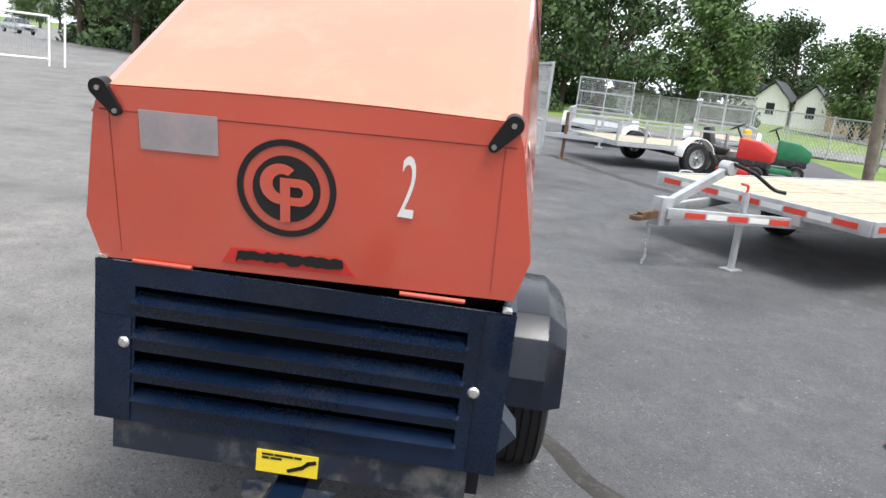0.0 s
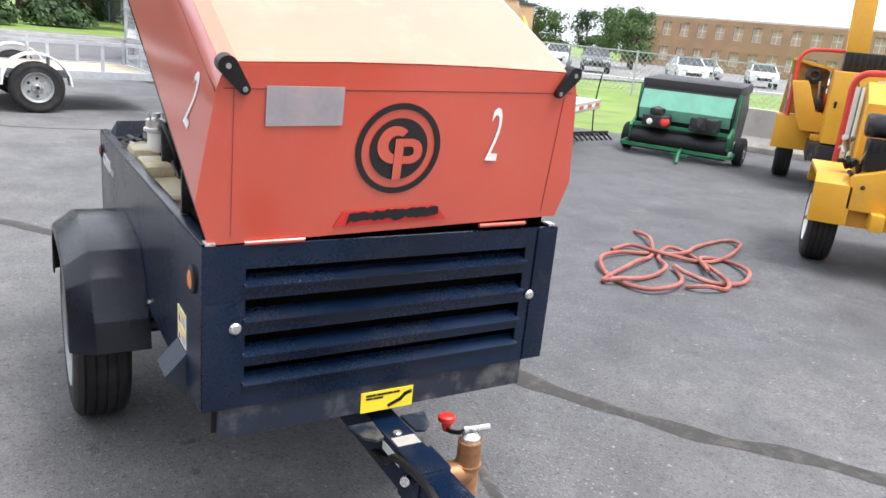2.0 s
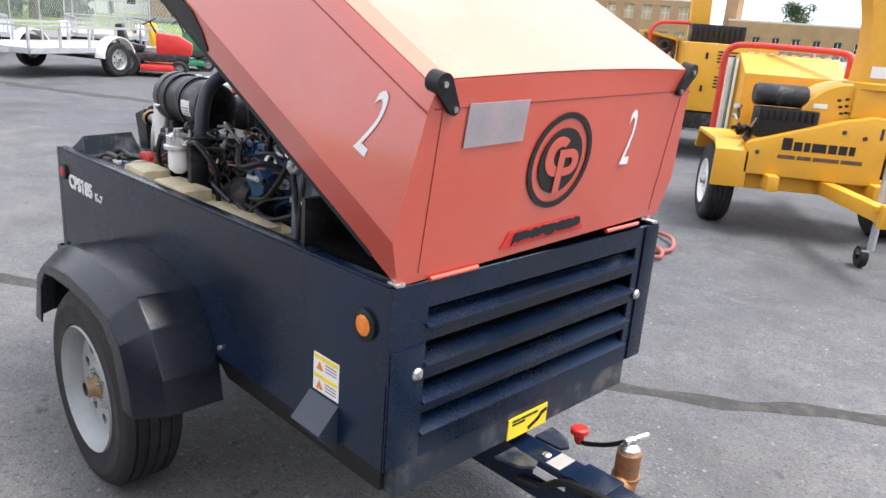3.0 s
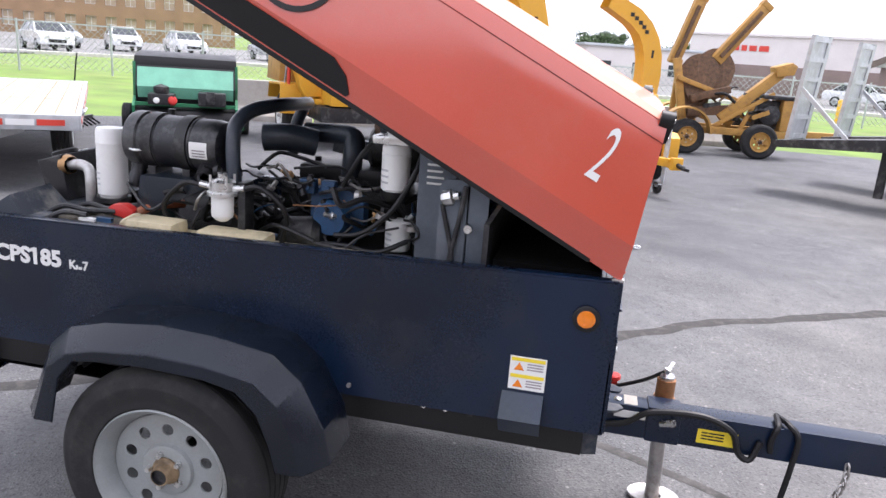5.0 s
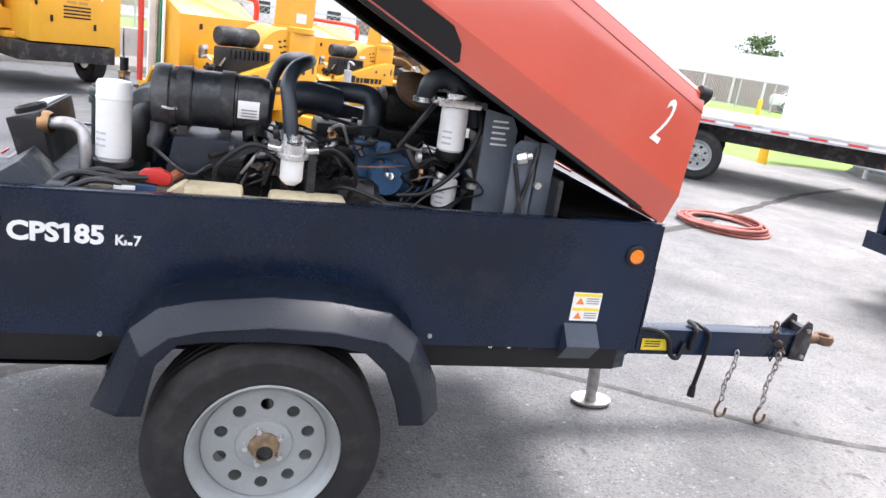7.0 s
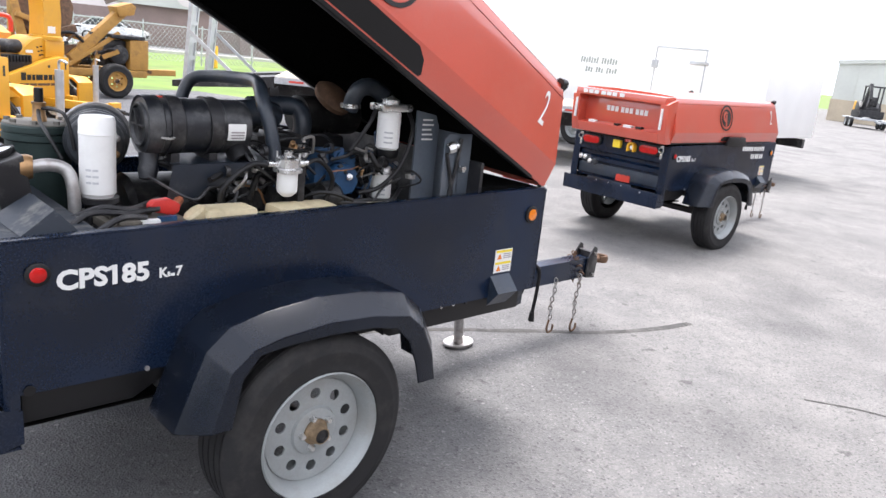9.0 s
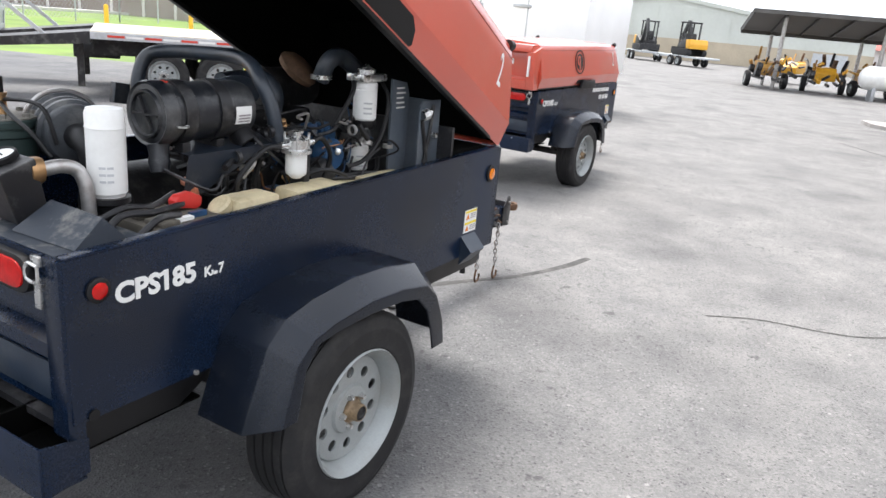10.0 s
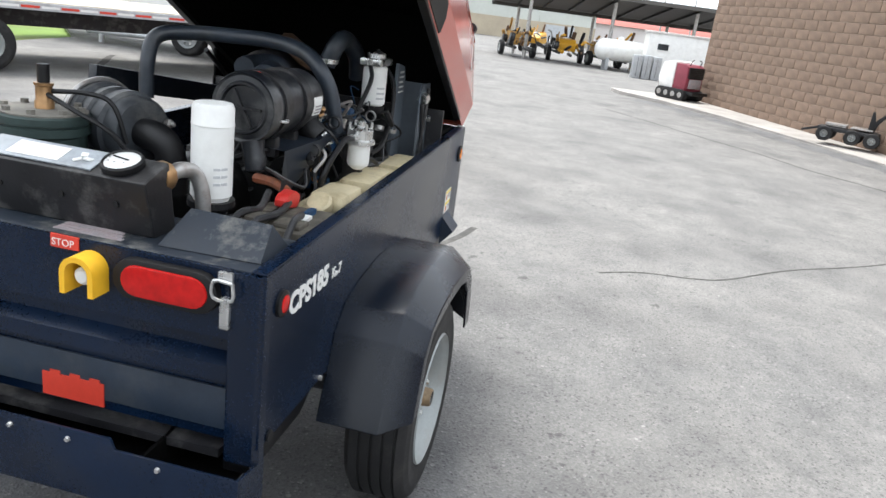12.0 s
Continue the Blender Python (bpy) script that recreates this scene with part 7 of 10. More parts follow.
def box_chipper(m):
    """A chipper with a boxed-in engine: x runs towards the tow bar, y across, origin under one wheel."""
    t = thing("wood_chipper", "boxy yellow wood chipper with a slotted engine cowl before a barrier", "wood chipper", m, "yellow wood chippers")
    for y, s in ((0.0, -1), (1.72, 1)):
        wheel(t, (0, y, 0.36), s, 0.36, 0.22, 0.205, holes=8, rim_mat=WHITE, hub_mat=STEEL)
        bm = B()
        y0, y1 = (y - 0.20, y + 0.26) if s < 0 else (y - 0.26, y + 0.20)
        prism(bm, [(-0.52, 0.62), (-0.40, 0.86), (0.42, 0.90), (0.52, 0.88), (0.52, 0.44), (0.48, 0.44), (0.48, 0.84), (0.42, 0.865), (-0.38, 0.825), (-0.48, 0.605)], "y", y0, y1, 0.008)
        part("fender", bm, YELLOW, t)
    bm = B()
    box(bm, -0.9, 1.30, 0.24, 1.46, 0.40, 0.62, 0.01)
    part("chassis", bm, BLACK_DUSTY, t)
    bm = B()
    box(bm, -0.60, 0.90, 0.26, 1.46, 0.62, 0.70, 0.012)
    deck = part("low_deck", bm, YELLOW, t)
    # belt cover: a slanted arm that runs down into a low box
    bm = B()
    prism(bm, [(-0.10, 1.34), (0.10, 1.36), (0.26, 0.98), (0.52, 0.94), (0.54, 0.74), (0.12, 0.72), (0.04, 0.88)], "x", 0.52, 0.80, 0.012)
    part("belt_cover", bm, YELLOW, deck, "slanted yellow belt cover")
    # feed guard behind it, with pulley, levers and a pale table on top
    bm = B()
    prism(bm, [(-0.18, 0.90), (0.34, 0.90), (0.34, 1.50), (0.10, 1.60), (-0.14, 1.60)], "x", -0.70, 0.30, 0.012)
    guard = part("feed_guard", bm, OLDYELLOW, deck)
    bm = B()
    prism(bm, [(-0.14, 1.60), (0.42, 1.50), (0.42, 1.54), (-0.14, 1.64)], "x", -0.80, 0.46, 0.006)
    part("feed_table", bm, YELLOW, guard)
    bm = B()
    lathe(bm, [(0.03, 0), (0.10, 0), (0.115, 0.02), (0.115, 0.06), (0.06, 0.07), (0.03, 0.05)], (0.36, 0.16, 1.43), (1, 0, 0), 20)
    part("pulley", bm, BLACK_DUSTY, deck)
    for y, z0, z1, mat in ((0.24, 0.90, 1.36, STEEL), (0.29, 0.86, 1.30, BLACK_DUSTY), (-0.12, 0.88, 1.42, STEEL), (0.33, 0.92, 1.22, RED_TAPE)):
        bm = B()
        tube(bm, [(0.44, y, z0), (0.46, y + 0.02, (z0 + z1) / 2), (0.42, y, z1)], 0.016, 8)
        part("control_pipe", bm, mat, deck)
    bm = B()
    box(bm, 0.42, 0.60, 0.20, 0.32, 1.00, 1.14, 0.02)
    part("valve_block", bm, BLACK_DUSTY, deck)
    bm = B()
    box(bm, 0.20, 1.36, 0.36, 1.50, 0.64, 1.52, 0.02)
    cowl = part("engine_cowl", bm, YELLOW, t, "tall yellow engine cowl")
    for z0 in (0.96, 1.28):
        for i in range(4):
            bm = B()
            box(bm, 1.356, 1.366, 0.76, 1.10, z0 + i * 0.043, z0 + 0.020 + i * 0.043)
            part("cooling_slot", bm, INK, cowl)
    for y0, y1, z in ((0.78, 0.87, 1.20), (0.90, 0.99, 1.20), (1.01, 1.08, 1.20), (0.80, 0.92, 1.14), (0.95, 1.06, 1.14)):
        bm = B()
        box(bm, 1.358, 1.363, y0, y1, z, z + 0.03)
        part("print_bar", bm, OLDYELLOW, cowl)
    for y, z in ((0.61, 1.36), (0.60, 0.94), (1.14, 0.87), (1.40, 1.34), (0.42, 1.12)):
        bm = B()
        box(bm, 1.356, 1.374, y, y + 0.030, z - 0.04, z + 0.04, 0.003)
        part("latch", bm, BLACK, cowl)
    bm = B()
    plate(bm, [(1.17, 1.33), (1.32, 1.33), (1.245, 1.20)], [], pose(1.361, 0, 0, 90, 0, 90), 0.004)
    sign = part("sign", bm, DECAL, cowl, "white and black warning triangle")
    bm = B()
    plate(bm, [(1.20, 1.315), (1.245, 1.28), (1.29, 1.315), (1.245, 1.225)], [], pose(1.365, 0, 0, 90, 0, 90), 0.003)
    part("sign_mark", bm, INK, sign)
    bm = B()
    box(bm, 0.55, 0.95, 0.44, 1.14, 1.522, 1.76, 0.02)
    muffler = part("silencer", bm, BLACK, cowl, "long black ribbed silencer box")
    for i in range(10):
        bm = B()
        box(bm, 0.945, 0.97, 0.46 + i * 0.068, 0.49 + i * 0.068, 1.55, 1.73, 0.003)
        part("rib", bm, BLACK, muffler)
    bm = B()
    tube(bm, [(0.50, -0.07, 0.88), (0.50, -0.07, 1.50), (0.50, -0.05, 1.66), (0.50, 0.04, 1.745), (0.50, 0.20, 1.765), (0.50, 0.48, 1.77)], 0.026, 10)
    part("control_hoop", bm, RED_TAPE, t, "red tubular control hoop")
    bm = B()
    beam(bm, (0.40, 0.60, 1.50), (0.40, 0.55, 2.55), 0.26, 0.26, (1, 0, 0), 0.01)
    beam(bm, (0.40, 0.55, 2.50), (0.30, 0.30, 2.95), 0.25, 0.25, (1, 0, 0), 0.01)
    part("discharge_chute", bm, YELLOW, t, "upright yellow discharge chute")
    return t


box_chipper(pose(-3.74, 8.74, 0, 0, 0, -55))


def lying_chain(pts, r=0.006):
    t = thing("tow_chain", "pale galvanised chain trailing on the asphalt", "chain")
    bm = B()
    path = smooth_path(pts, 30)
    step, acc, k = 0.042, 0.0, 0
    for a, b in zip(path, path[1:]):
        acc += (b - a).length
        if acc > step:
            acc = 0.0
            d = (b - a).normalized()
            u, v, _ = frame_of(d)
            if k % 2:
                u, v = v, u
            tube(bm, [a + d * 0.030 * math.cos(q) + u * 0.016 * math.sin(q) for q in [2 * math.pi * j / 8 for j in range(9)]], r, 5, smooth=False)
            k += 1
    part("links", bm, GALV, t)


lying_chain([(1.12, 3.90, 0.42), (1.14, 3.86, 0.2), (1.18, 3.85, 0.04), (1.3, 3.95, 0.02), (1.42, 4.02, 0.02), (1.58, 4.0, 0.02)])


# ---- hoses on the ground ----
def ground_hose(name, pts, r, label):
    bm = B()
    tube(bm, pts, r, 8, 8)
    ob = part(name, bm, HOSE)
    return tagged(ob, label, "hose")


tangle = [(-1.18, 3.15), (-1.21, 3.37), (-0.98, 3.41), (-0.74, 3.65), (-0.73, 3.93), (-0.94, 4.37), (-1.16, 4.45), (-1.04, 3.96), (-0.88, 3.62), (-1.0, 3.42), (-1.07, 3.13), (-0.94, 2.81),
          (-0.64, 2.64), (-0.35, 2.66), (-0.29, 2.86), (-0.45, 3.14), (-0.68, 3.30), (-0.49, 3.22), (-0.33, 3.32), (-0.23, 3.5), (-0.39, 3.77), (-0.70, 3.90), (-0.78, 3.7), (-0.48, 3.44)]
ground_hose("air_hose", [(x, y, 0.016 + 0.030 * (i % 3) / 2) for i, (x, y) in enumerate(tangle)], 0.016, "loosely tangled dusty red rubber air hose on asphalt")
tail_end = [(-1.6, 3.8), (-1.29, 3.66), (-0.98, 3.38), (-0.79, 3.02), (-0.61, 2.55), (-0.52, 2.60), (-0.56, 2.92), (-0.63, 3.16), (-0.92, 3.39), (-1.03, 3.61), (-0.9, 3.72), (-0.3, 3.40), (-0.2, 3.30), (-0.21, 3.12), (-0.32, 3.03)]
ground_hose("air_hose", [(x, y, 0.016 + 0.034 * (i % 2)) for i, (x, y) in enumerate(tail_end)], 0.016, "faded red rubber air hose lying across another")
coil = []
for i in range(150):
    a = i * 0.30
    rad = 0.40 + 0.05 * math.sin(a * 0.41) + 0.02 * math.sin(a * 1.3)
    coil.append((4.66 + rad * math.cos(a), 3.74 + rad * math.sin(a), 0.016 + 0.055 * (i / 150) + 0.012 * math.sin(a * 0.9)))
ground_hose("coiled_hose", coil, 0.015, "neatly coiled pale red rubber hose on asphalt")


# ---- trailers ----
def tape_band(owner, p0, p1, n, h):
    """A band of alternating red and white reflective tape, piece by piece."""
    p0, p1 = Vector(p0), Vector(p1)
    for i in range(n):
        a, b = p0.lerp(p1, (i + 0.04) / n), p0.lerp(p1, (i + 0.96) / n)
        bm = B()
        beam(bm, a, b, 0.004, h)
        part("red_tape" if i % 2 == 0 else "white_tape", bm, RED_TAPE if i % 2 == 0 else DECAL, owner)


def planks(t, name, x0, x1, y0, y1, z, n, mat, along="x", thick=0.04):
    """A deck of boards, each an object on one mesh."""
    gap = 0.006
    if along == "x":
        w = (y1 - y0) / n
        bm = B()
        box(bm, x0, x1, gap / 2, w - gap / 2, 0, thick, 0.004)
        first = part(name, bm, mat, t)
        first.matrix_basis = pose(0, y0, z)
        for i in range(1, n):
            shared(name, first, pose(0, y0 + i * w, z + 0.002 * ((i * 7) % 3)), t)
    else:
        w = (x1 - x0) / n
        bm = B()
        box(bm, gap / 2, w - gap / 2, y0, y1, 0, thick, 0.004)
        first = part(name, bm, mat, t)
        first.matrix_basis = pose(x0, 0, z)
        for i in range(1, n):
            shared(name, first, pose(x0 + i * w, 0, z + 0.002 * ((i * 7) % 3)), t)


def deck_trailer(m):
    """Origin under the middle of the deck's front edge, deck towards -x, drawbar towards +x."""
    t = thing("deck_trailer", "galvanised flat deck trailer with pale weathered plank deck", "trailer", m)
    L, W, z = 4.7, 2.45, 0.66
    planks(t, "plank", -L, 0, -W / 2 + 0.03, W / 2 - 0.03, z, 14, PALEWOOD)
    for s in (-1, 1):
        bm = B()
        beam(bm, (-L, s * W / 2, z - 0.02), (0, s * W / 2, z - 0.02), 0.05, 0.14, bevel=0.004)
        rail = part("side_rail", bm, GALV, t)
        tape_band(rail, (-L + 0.1, s * (W / 2 + 0.026), z - 0.02), (-0.05, s * (W / 2 + 0.026), z - 0.02), 17, 0.055)
        bm = B()
        tube(bm, [(-0.4, s * (W / 2 + 0.02), z), (-0.4, s * (W / 2 + 0.06), z + 0.06), (-0.6, s * (W / 2 + 0.06), z + 0.06), (-0.6, s * (W / 2 + 0.02), z)], 0.010, 8, 3)
        part("stake_ring", bm, GALV, rail)
        wheel(t, (-2.10, s * 0.99, 0.34), s, 0.34, 0.22, 0.20, holes=8, hub_mat=STEEL)
        bm = B()
        beam(bm, (-L + 0.1, s * 0.55, z - 0.10), (0.05, s * 0.55, z - 0.10), 0.08, 0.10)
        part("chassis_rail", bm, GALV, t)
    for x in (0, -L):
        bm = B()
        beam(bm, (x, -W / 2, z - 0.02), (x, W / 2, z - 0.02), 0.05, 0.14, bevel=0.004)
        rail = part("end_rail", bm, GALV, t)
        tape_band(rail, (x + 0.027, -W / 2 + 0.1, z - 0.02), (x + 0.027, W / 2 - 0.1, z - 0.02), 9, 0.055)
    bm = B()
    cyl(bm, (-2.10, -0.9, 0.34), (-2.10, 0.9, 0.34), 0.045)
    part("axle", bm, BLACK_DUSTY, t)
    for s in (-1, 1):
        bm = B()
        beam(bm, (-0.6, s * 0.70, 0.52), (1.25, s * 0.06, 0.52), 0.06, 0.10, bevel=0.004)
        arm = part("drawbar_arm", bm, GALV, t)
        off = Vector((0.010, s * 0.034, 0)).normalized() * 0.034
        tape_band(arm, Vector((0.05, s * 0.475, 0.52)) + off, Vector((1.1, s * 0.112, 0.52)) + off, 5, 0.05)
    bm = B()
    box(bm, 1.18, 1.32, -0.06, 0.06, 0.40, 0.66, 0.006)
    beam(bm, (1.30, 0, 0.55), (0.35, 0, 0.98), 0.07, 0.07)
    cyl(bm, (0.45, -0.06, 0.95), (0.45, 0.06, 0.95), 0.07)
    part("winch_post", bm, GALV, t, "galvanised tilting post")
    bm = B()
    tube(bm, [(0.45, 0.05, 1.0), (0.25, 0.15, 0.93), (0.05, 0.25, 0.80), (-0.02, 0.35, 0.78)], 0.018, 8)
    part("cable", bm, BLACK, t)
    bm = B()
    beam(bm, (1.32, 0, 0.50), (1.52, 0, 0.48), 0.06, 0.07)
    lathe(bm, [(0.035, -0.025), (0.055, -0.02), (0.06, 0), (0.055, 0.02), (0.035, 0.025)], (1.56, 0, 0.47), (0, 0, 1), 18, close=True)
    part("tow_eye", bm, RUST, t)
    bm = B()
    cyl(bm, (0.42, 0.24, 0.02), (0.42, 0.24, 0.76), 0.035)
    box(bm, 0.33, 0.51, 0.17, 0.31, 0.0, 0.02, 0.004)
    part("jack", bm, GALV, t)
    bm = B()
    tube(bm, [(0.42, 0.24, 0.76), (0.42, 0.24, 0.82), (0.52, 0.24, 0.84)], 0.012, 8)
    part("jack_crank", bm, RED_TAPE, t)
    bm = B()
    for i in range(14):
        c = Vector((1.30 + 0.02 * math.sin(i), -0.07, 0.45 - i * 0.032))
        tube(bm, [c + (Vector((0.012 * math.cos(q), 0, 0.024 * math.sin(q))) if i % 2 else Vector((0, 0.012 * math.cos(q), 0.024 * math.sin(q)))) for q in [2 * math.pi * j / 8 for j in range(9)]], 0.005, 5, smooth=False)
    part("safety_chain", bm, GALV, t)
    return t


deck_trailer(pose(-4.61, 2.98, 0, 0, 0, -54))


def utility_trailer(m, label, gate, wood=True, rails=True, L=3.4, W=1.7, fender=True):
    """Origin under the axle, tongue towards +x."""
    t = thing("utility_trailer", label, "trailer", m, "utility trailers")
    z = 0.50
    planks(t, "plank", -L * 0.45, L * 0.55, -W / 2 + 0.04, W / 2 - 0.04, z, 9, PALEWOOD if wood else GALV)
    bm = B()
    for s in (-1, 1):
        beam(bm, (-L * 0.45, s * W / 2, z), (L * 0.55, s * W / 2, z), 0.06, 0.10)
    for x in (-L * 0.45, L * 0.55):
        beam(bm, (x, -W / 2, z), (x, W / 2, z), 0.06, 0.10)
    part("frame", bm, GALV, t)
    if rails:
        zr2 = z + 0.42
        for s in (-1, 1):
            bm = B()
            beam(bm, (-L * 0.45, s * W / 2, zr2), (L * 0.55, s * W / 2, zr2), 0.045, 0.045)
            part("top_rail", bm, GALV, t)
            for i in range(6):
                x = -L * 0.45 + L * i / 5
                bm = B()
                beam(bm, (x, s * W / 2, z), (x, s * W / 2, zr2), 0.04, 0.04, (1, 0, 0))
                part("rail_post", bm, GALV, t)
        bm = B()
        beam(bm, (L * 0.55, -W / 2, zr2), (L * 0.55, W / 2, zr2), 0.045, 0.045)
        part("front_rail", bm, GALV, t)
    for s in (-1, 1):
        wheel(t, (0, s * (W / 2 + 0.14), 0.33), s, 0.33, 0.19, 0.19, holes=6, nuts=5, hub_mat=STEEL)
        if fender:
            bm = B()
            o, i_ = arc(0, 0.36, 0.42, 0, 180, 10), arc(0, 0.36, 0.40, 0, 180, 10)
            prism(bm, [(x, z_) for x, z_ in o] + [(x, z_) for x, z_ in reversed(i_)], "y", s * (W / 2 + 0.02), s * (W / 2 + 0.26))
            part("fender", bm, WHITE if wood else GALV, t)
    bm = B()
    for s in (-1, 1):
        beam(bm, (L * 0.50, s * 0.6, z - 0.02), (L * 0.55 + 1.0, 0.0, z - 0.02), 0.06, 0.08)
    beam(bm, (L * 0.55 + 0.9, 0, z - 0.02), (L * 0.55 + 1.25, 0, z - 0.02), 0.07, 0.07)
    part("tongue", bm, GALV, t)
    bm = B()
    cyl(bm, (L * 0.55 + 0.7, 0.1, 0.02), (L * 0.55 + 0.7, 0.1, 0.70 if gate else 0.98), 0.035)
    box(bm, L * 0.55 + 0.60, L * 0.55 + 0.80, 0.0, 0.2, 0.0, 0.02, 0.003)
    part("jack", bm, GALV if gate else RUST, t)
    bm = B()
    cyl(bm, (0, -W / 2, 0.33), (0, W / 2, 0.33), 0.035)
    part("axle", bm, BLACK_DUSTY, t)
    if gate:
        g0 = -L * 0.45 - 0.05
        bm = B()
        beam(bm, (g0, -W / 2, z + 0.02), (g0, W / 2, z + 0.02), 0.04, 0.04)
        frame_part = part("ramp_gate", bm, GALV, t, "upright galvanised mesh ramp gate")
        for y in (-W / 2, 0.0, W / 2):
            bm = B()
            beam(bm, (g0, y, z + 0.042), (g0, y, z + 1.35), 0.04, 0.04, (1, 0, 0))
            part("gate_upright", bm, GALV, frame_part)
        for zz in (0.45, 0.9, 1.33):
            bm = B()
            beam(bm, (g0, -W / 2, z + zz), (g0, W / 2, z + zz), 0.036, 0.036)
            part("gate_bar", bm, GALV, frame_part)
        bm = B()
        k = 26
        for i in range(1, k):
            y = -W / 2 + W * i / k
            beam(bm, (g0, y, z), (g0, y, z + 1.33), 0.007, 0.007, (1, 0, 0))
        for i in range(1, 20):
            beam(bm, (g0, -W / 2, z + 1.33 * i / 20), (g0, W / 2, z + 1.33 * i / 20), 0.007, 0.007)
        part("mesh", bm, GALV, frame_part)
    return t


utility_trailer(pose(-9.3, -0.60, 0, 0, 0, -84), "galvanised rail-sided utility trailer with an upright mesh gate", True)
utility_trailer(pose(-11.9, -2.6, 0, 0, 0, -86), "galvanised utility trailer with white fenders and plank deck", False)
utility_trailer(pose(-14.2, -5.2, 0, 0, 0, -70), "galvanised box-sided utility trailer", False, False)
utility_trailer(pose(-14.19, 4.06, 0, 0, 0, -65.7), "galvanised rail-sided utility trailer on a rusty jack post", False, L=3.4, W=2.0)
utility_trailer(pose(-20.6, 7.1, 0, 0, 0, -14), "long galvanised utility trailer with an upright mesh gate", True)
utility_trailer(pose(-19.8, 3.3, 0, 0, 0, -8), "galvanised landscape trailer with a tall mesh gate", True, False)


def flatbed(m):
    """Origin under the middle between the two axles, drawbar towards +x."""
    t = thing("flatbed_trailer", "long tandem-axle deck-over flatbed trailer with upright steel ramps", "trailer", m)
    W, xr, xf, z = 2.4, -1.30, 5.2, 0.86
    planks(t, "plank", xr, xf, -W / 2 + 0.04, W / 2 - 0.04, z, 13, DECKWOOD)
    for s in (-1, 1):
        bm = B()
        beam(bm, (xr, s * W / 2, z - 0.02), (xf, s * W / 2, z - 0.02), 0.05, 0.09)
        rail = part("side_rail", bm, GALV, t)
        tape_band(rail, (xr + 0.2, s * (W / 2 + 0.027), z - 0.02), (xf - 0.2, s * (W / 2 + 0.027), z - 0.03), 26, 0.03)
        bm = B()
        beam(bm, (xr, s * 0.5, z - 0.20), (xf + 0.6, s * 0.5, z - 0.20), 0.10, 0.24)
        part("chassis_beam", bm, BLACK_DUSTY, t)
        for x in (-0.39, 0.39):
            wheel(t, (x, s * 1.06, 0.345), s, 0.345, 0.22, 0.205, holes=8, hole_r=0.020, hub_mat=STEEL, nuts=8)
        # dovetail and ramp
        bm = B()
        prism(bm, [(xr, z + 0.03), (xr - 1.45, z - 0.16), (xr - 1.45, z - 0.25), (xr, z - 0.13)], "y", s * 0.45, s * 1.18)
        part("dovetail", bm, BLACK_DUSTY, t)
        bm = B()
        x_r = xr - 1.30
        for y in (s * 0.60, s * 1.06):
            beam(bm, (x_r, y, z - 0.17), (x_r + 0.10, y, z + 1.22), 0.05, 0.10, (0, 1, 0))
        for k in range(6):
            f = 0.06 + k * 0.18
            beam(bm, (x_r + 0.10 * f, s * 0.60, z - 0.17 + 1.39 * f), (x_r + 0.10 * f, s * 1.06, z - 0.17 + 1.39 * f), 0.05, 0.06)
        box(bm, -0.02, 0.02, s * 0.62, s * 1.04, 0.0, 1.39, 0, Matrix.Translation((x_r - 0.01, 0, z - 0.17)) @ pose(0, 0, 0, 0, 4.1, 0))
        ramp = part("ramp", bm, GALV, t, "upright grey steel ramp")
        bm = B()
        beam(bm, (x_r + 0.06, s * 1.10, z + 0.55), (x_r + 0.75, s * 1.10, z - 0.05), 0.03, 0.05)
        part("ramp_brace", bm, GALV, ramp)
        bm = B()
        beam(bm, (xr - 0.15, s * 0.8, 0.12), (xr - 0.15, s * 0.8, z - 0.1), 0.09, 0.09, (1, 0, 0))
        part("support_leg", bm, BLACK_DUSTY, t)
    for x in (-0.39, 0.39):
        bm = B()
        cyl(bm, (x, -0.95, 0.345), (x, 0.95, 0.345), 0.06)
        part("axle", bm, BLACK_DUSTY, t)
    bm = B()
    box(bm, -1.6, -0.95, 0.3, 0.7, 0.42, 0.66, 0.02)
    part("tool_box", bm, BLACK_DUSTY, t)
    bm = B()
    prism(bm, [(xf, -0.55), (xf + 1.5, -0.08), (xf + 1.5, 0.08), (xf, 0.55)], "z", z - 0.30, z - 0.14)
    cyl(bm, (xf + 1.0, 0.0, 0.02), (xf + 1.0, 0.0, 0.8), 0.06)
    part("drawbar", bm, BLACK_DUSTY, t)
    return t


flatbed(Matrix.Translation((0, 0, 0)) @ pose(6.35, 7.60, 0, 0, 0, -36))


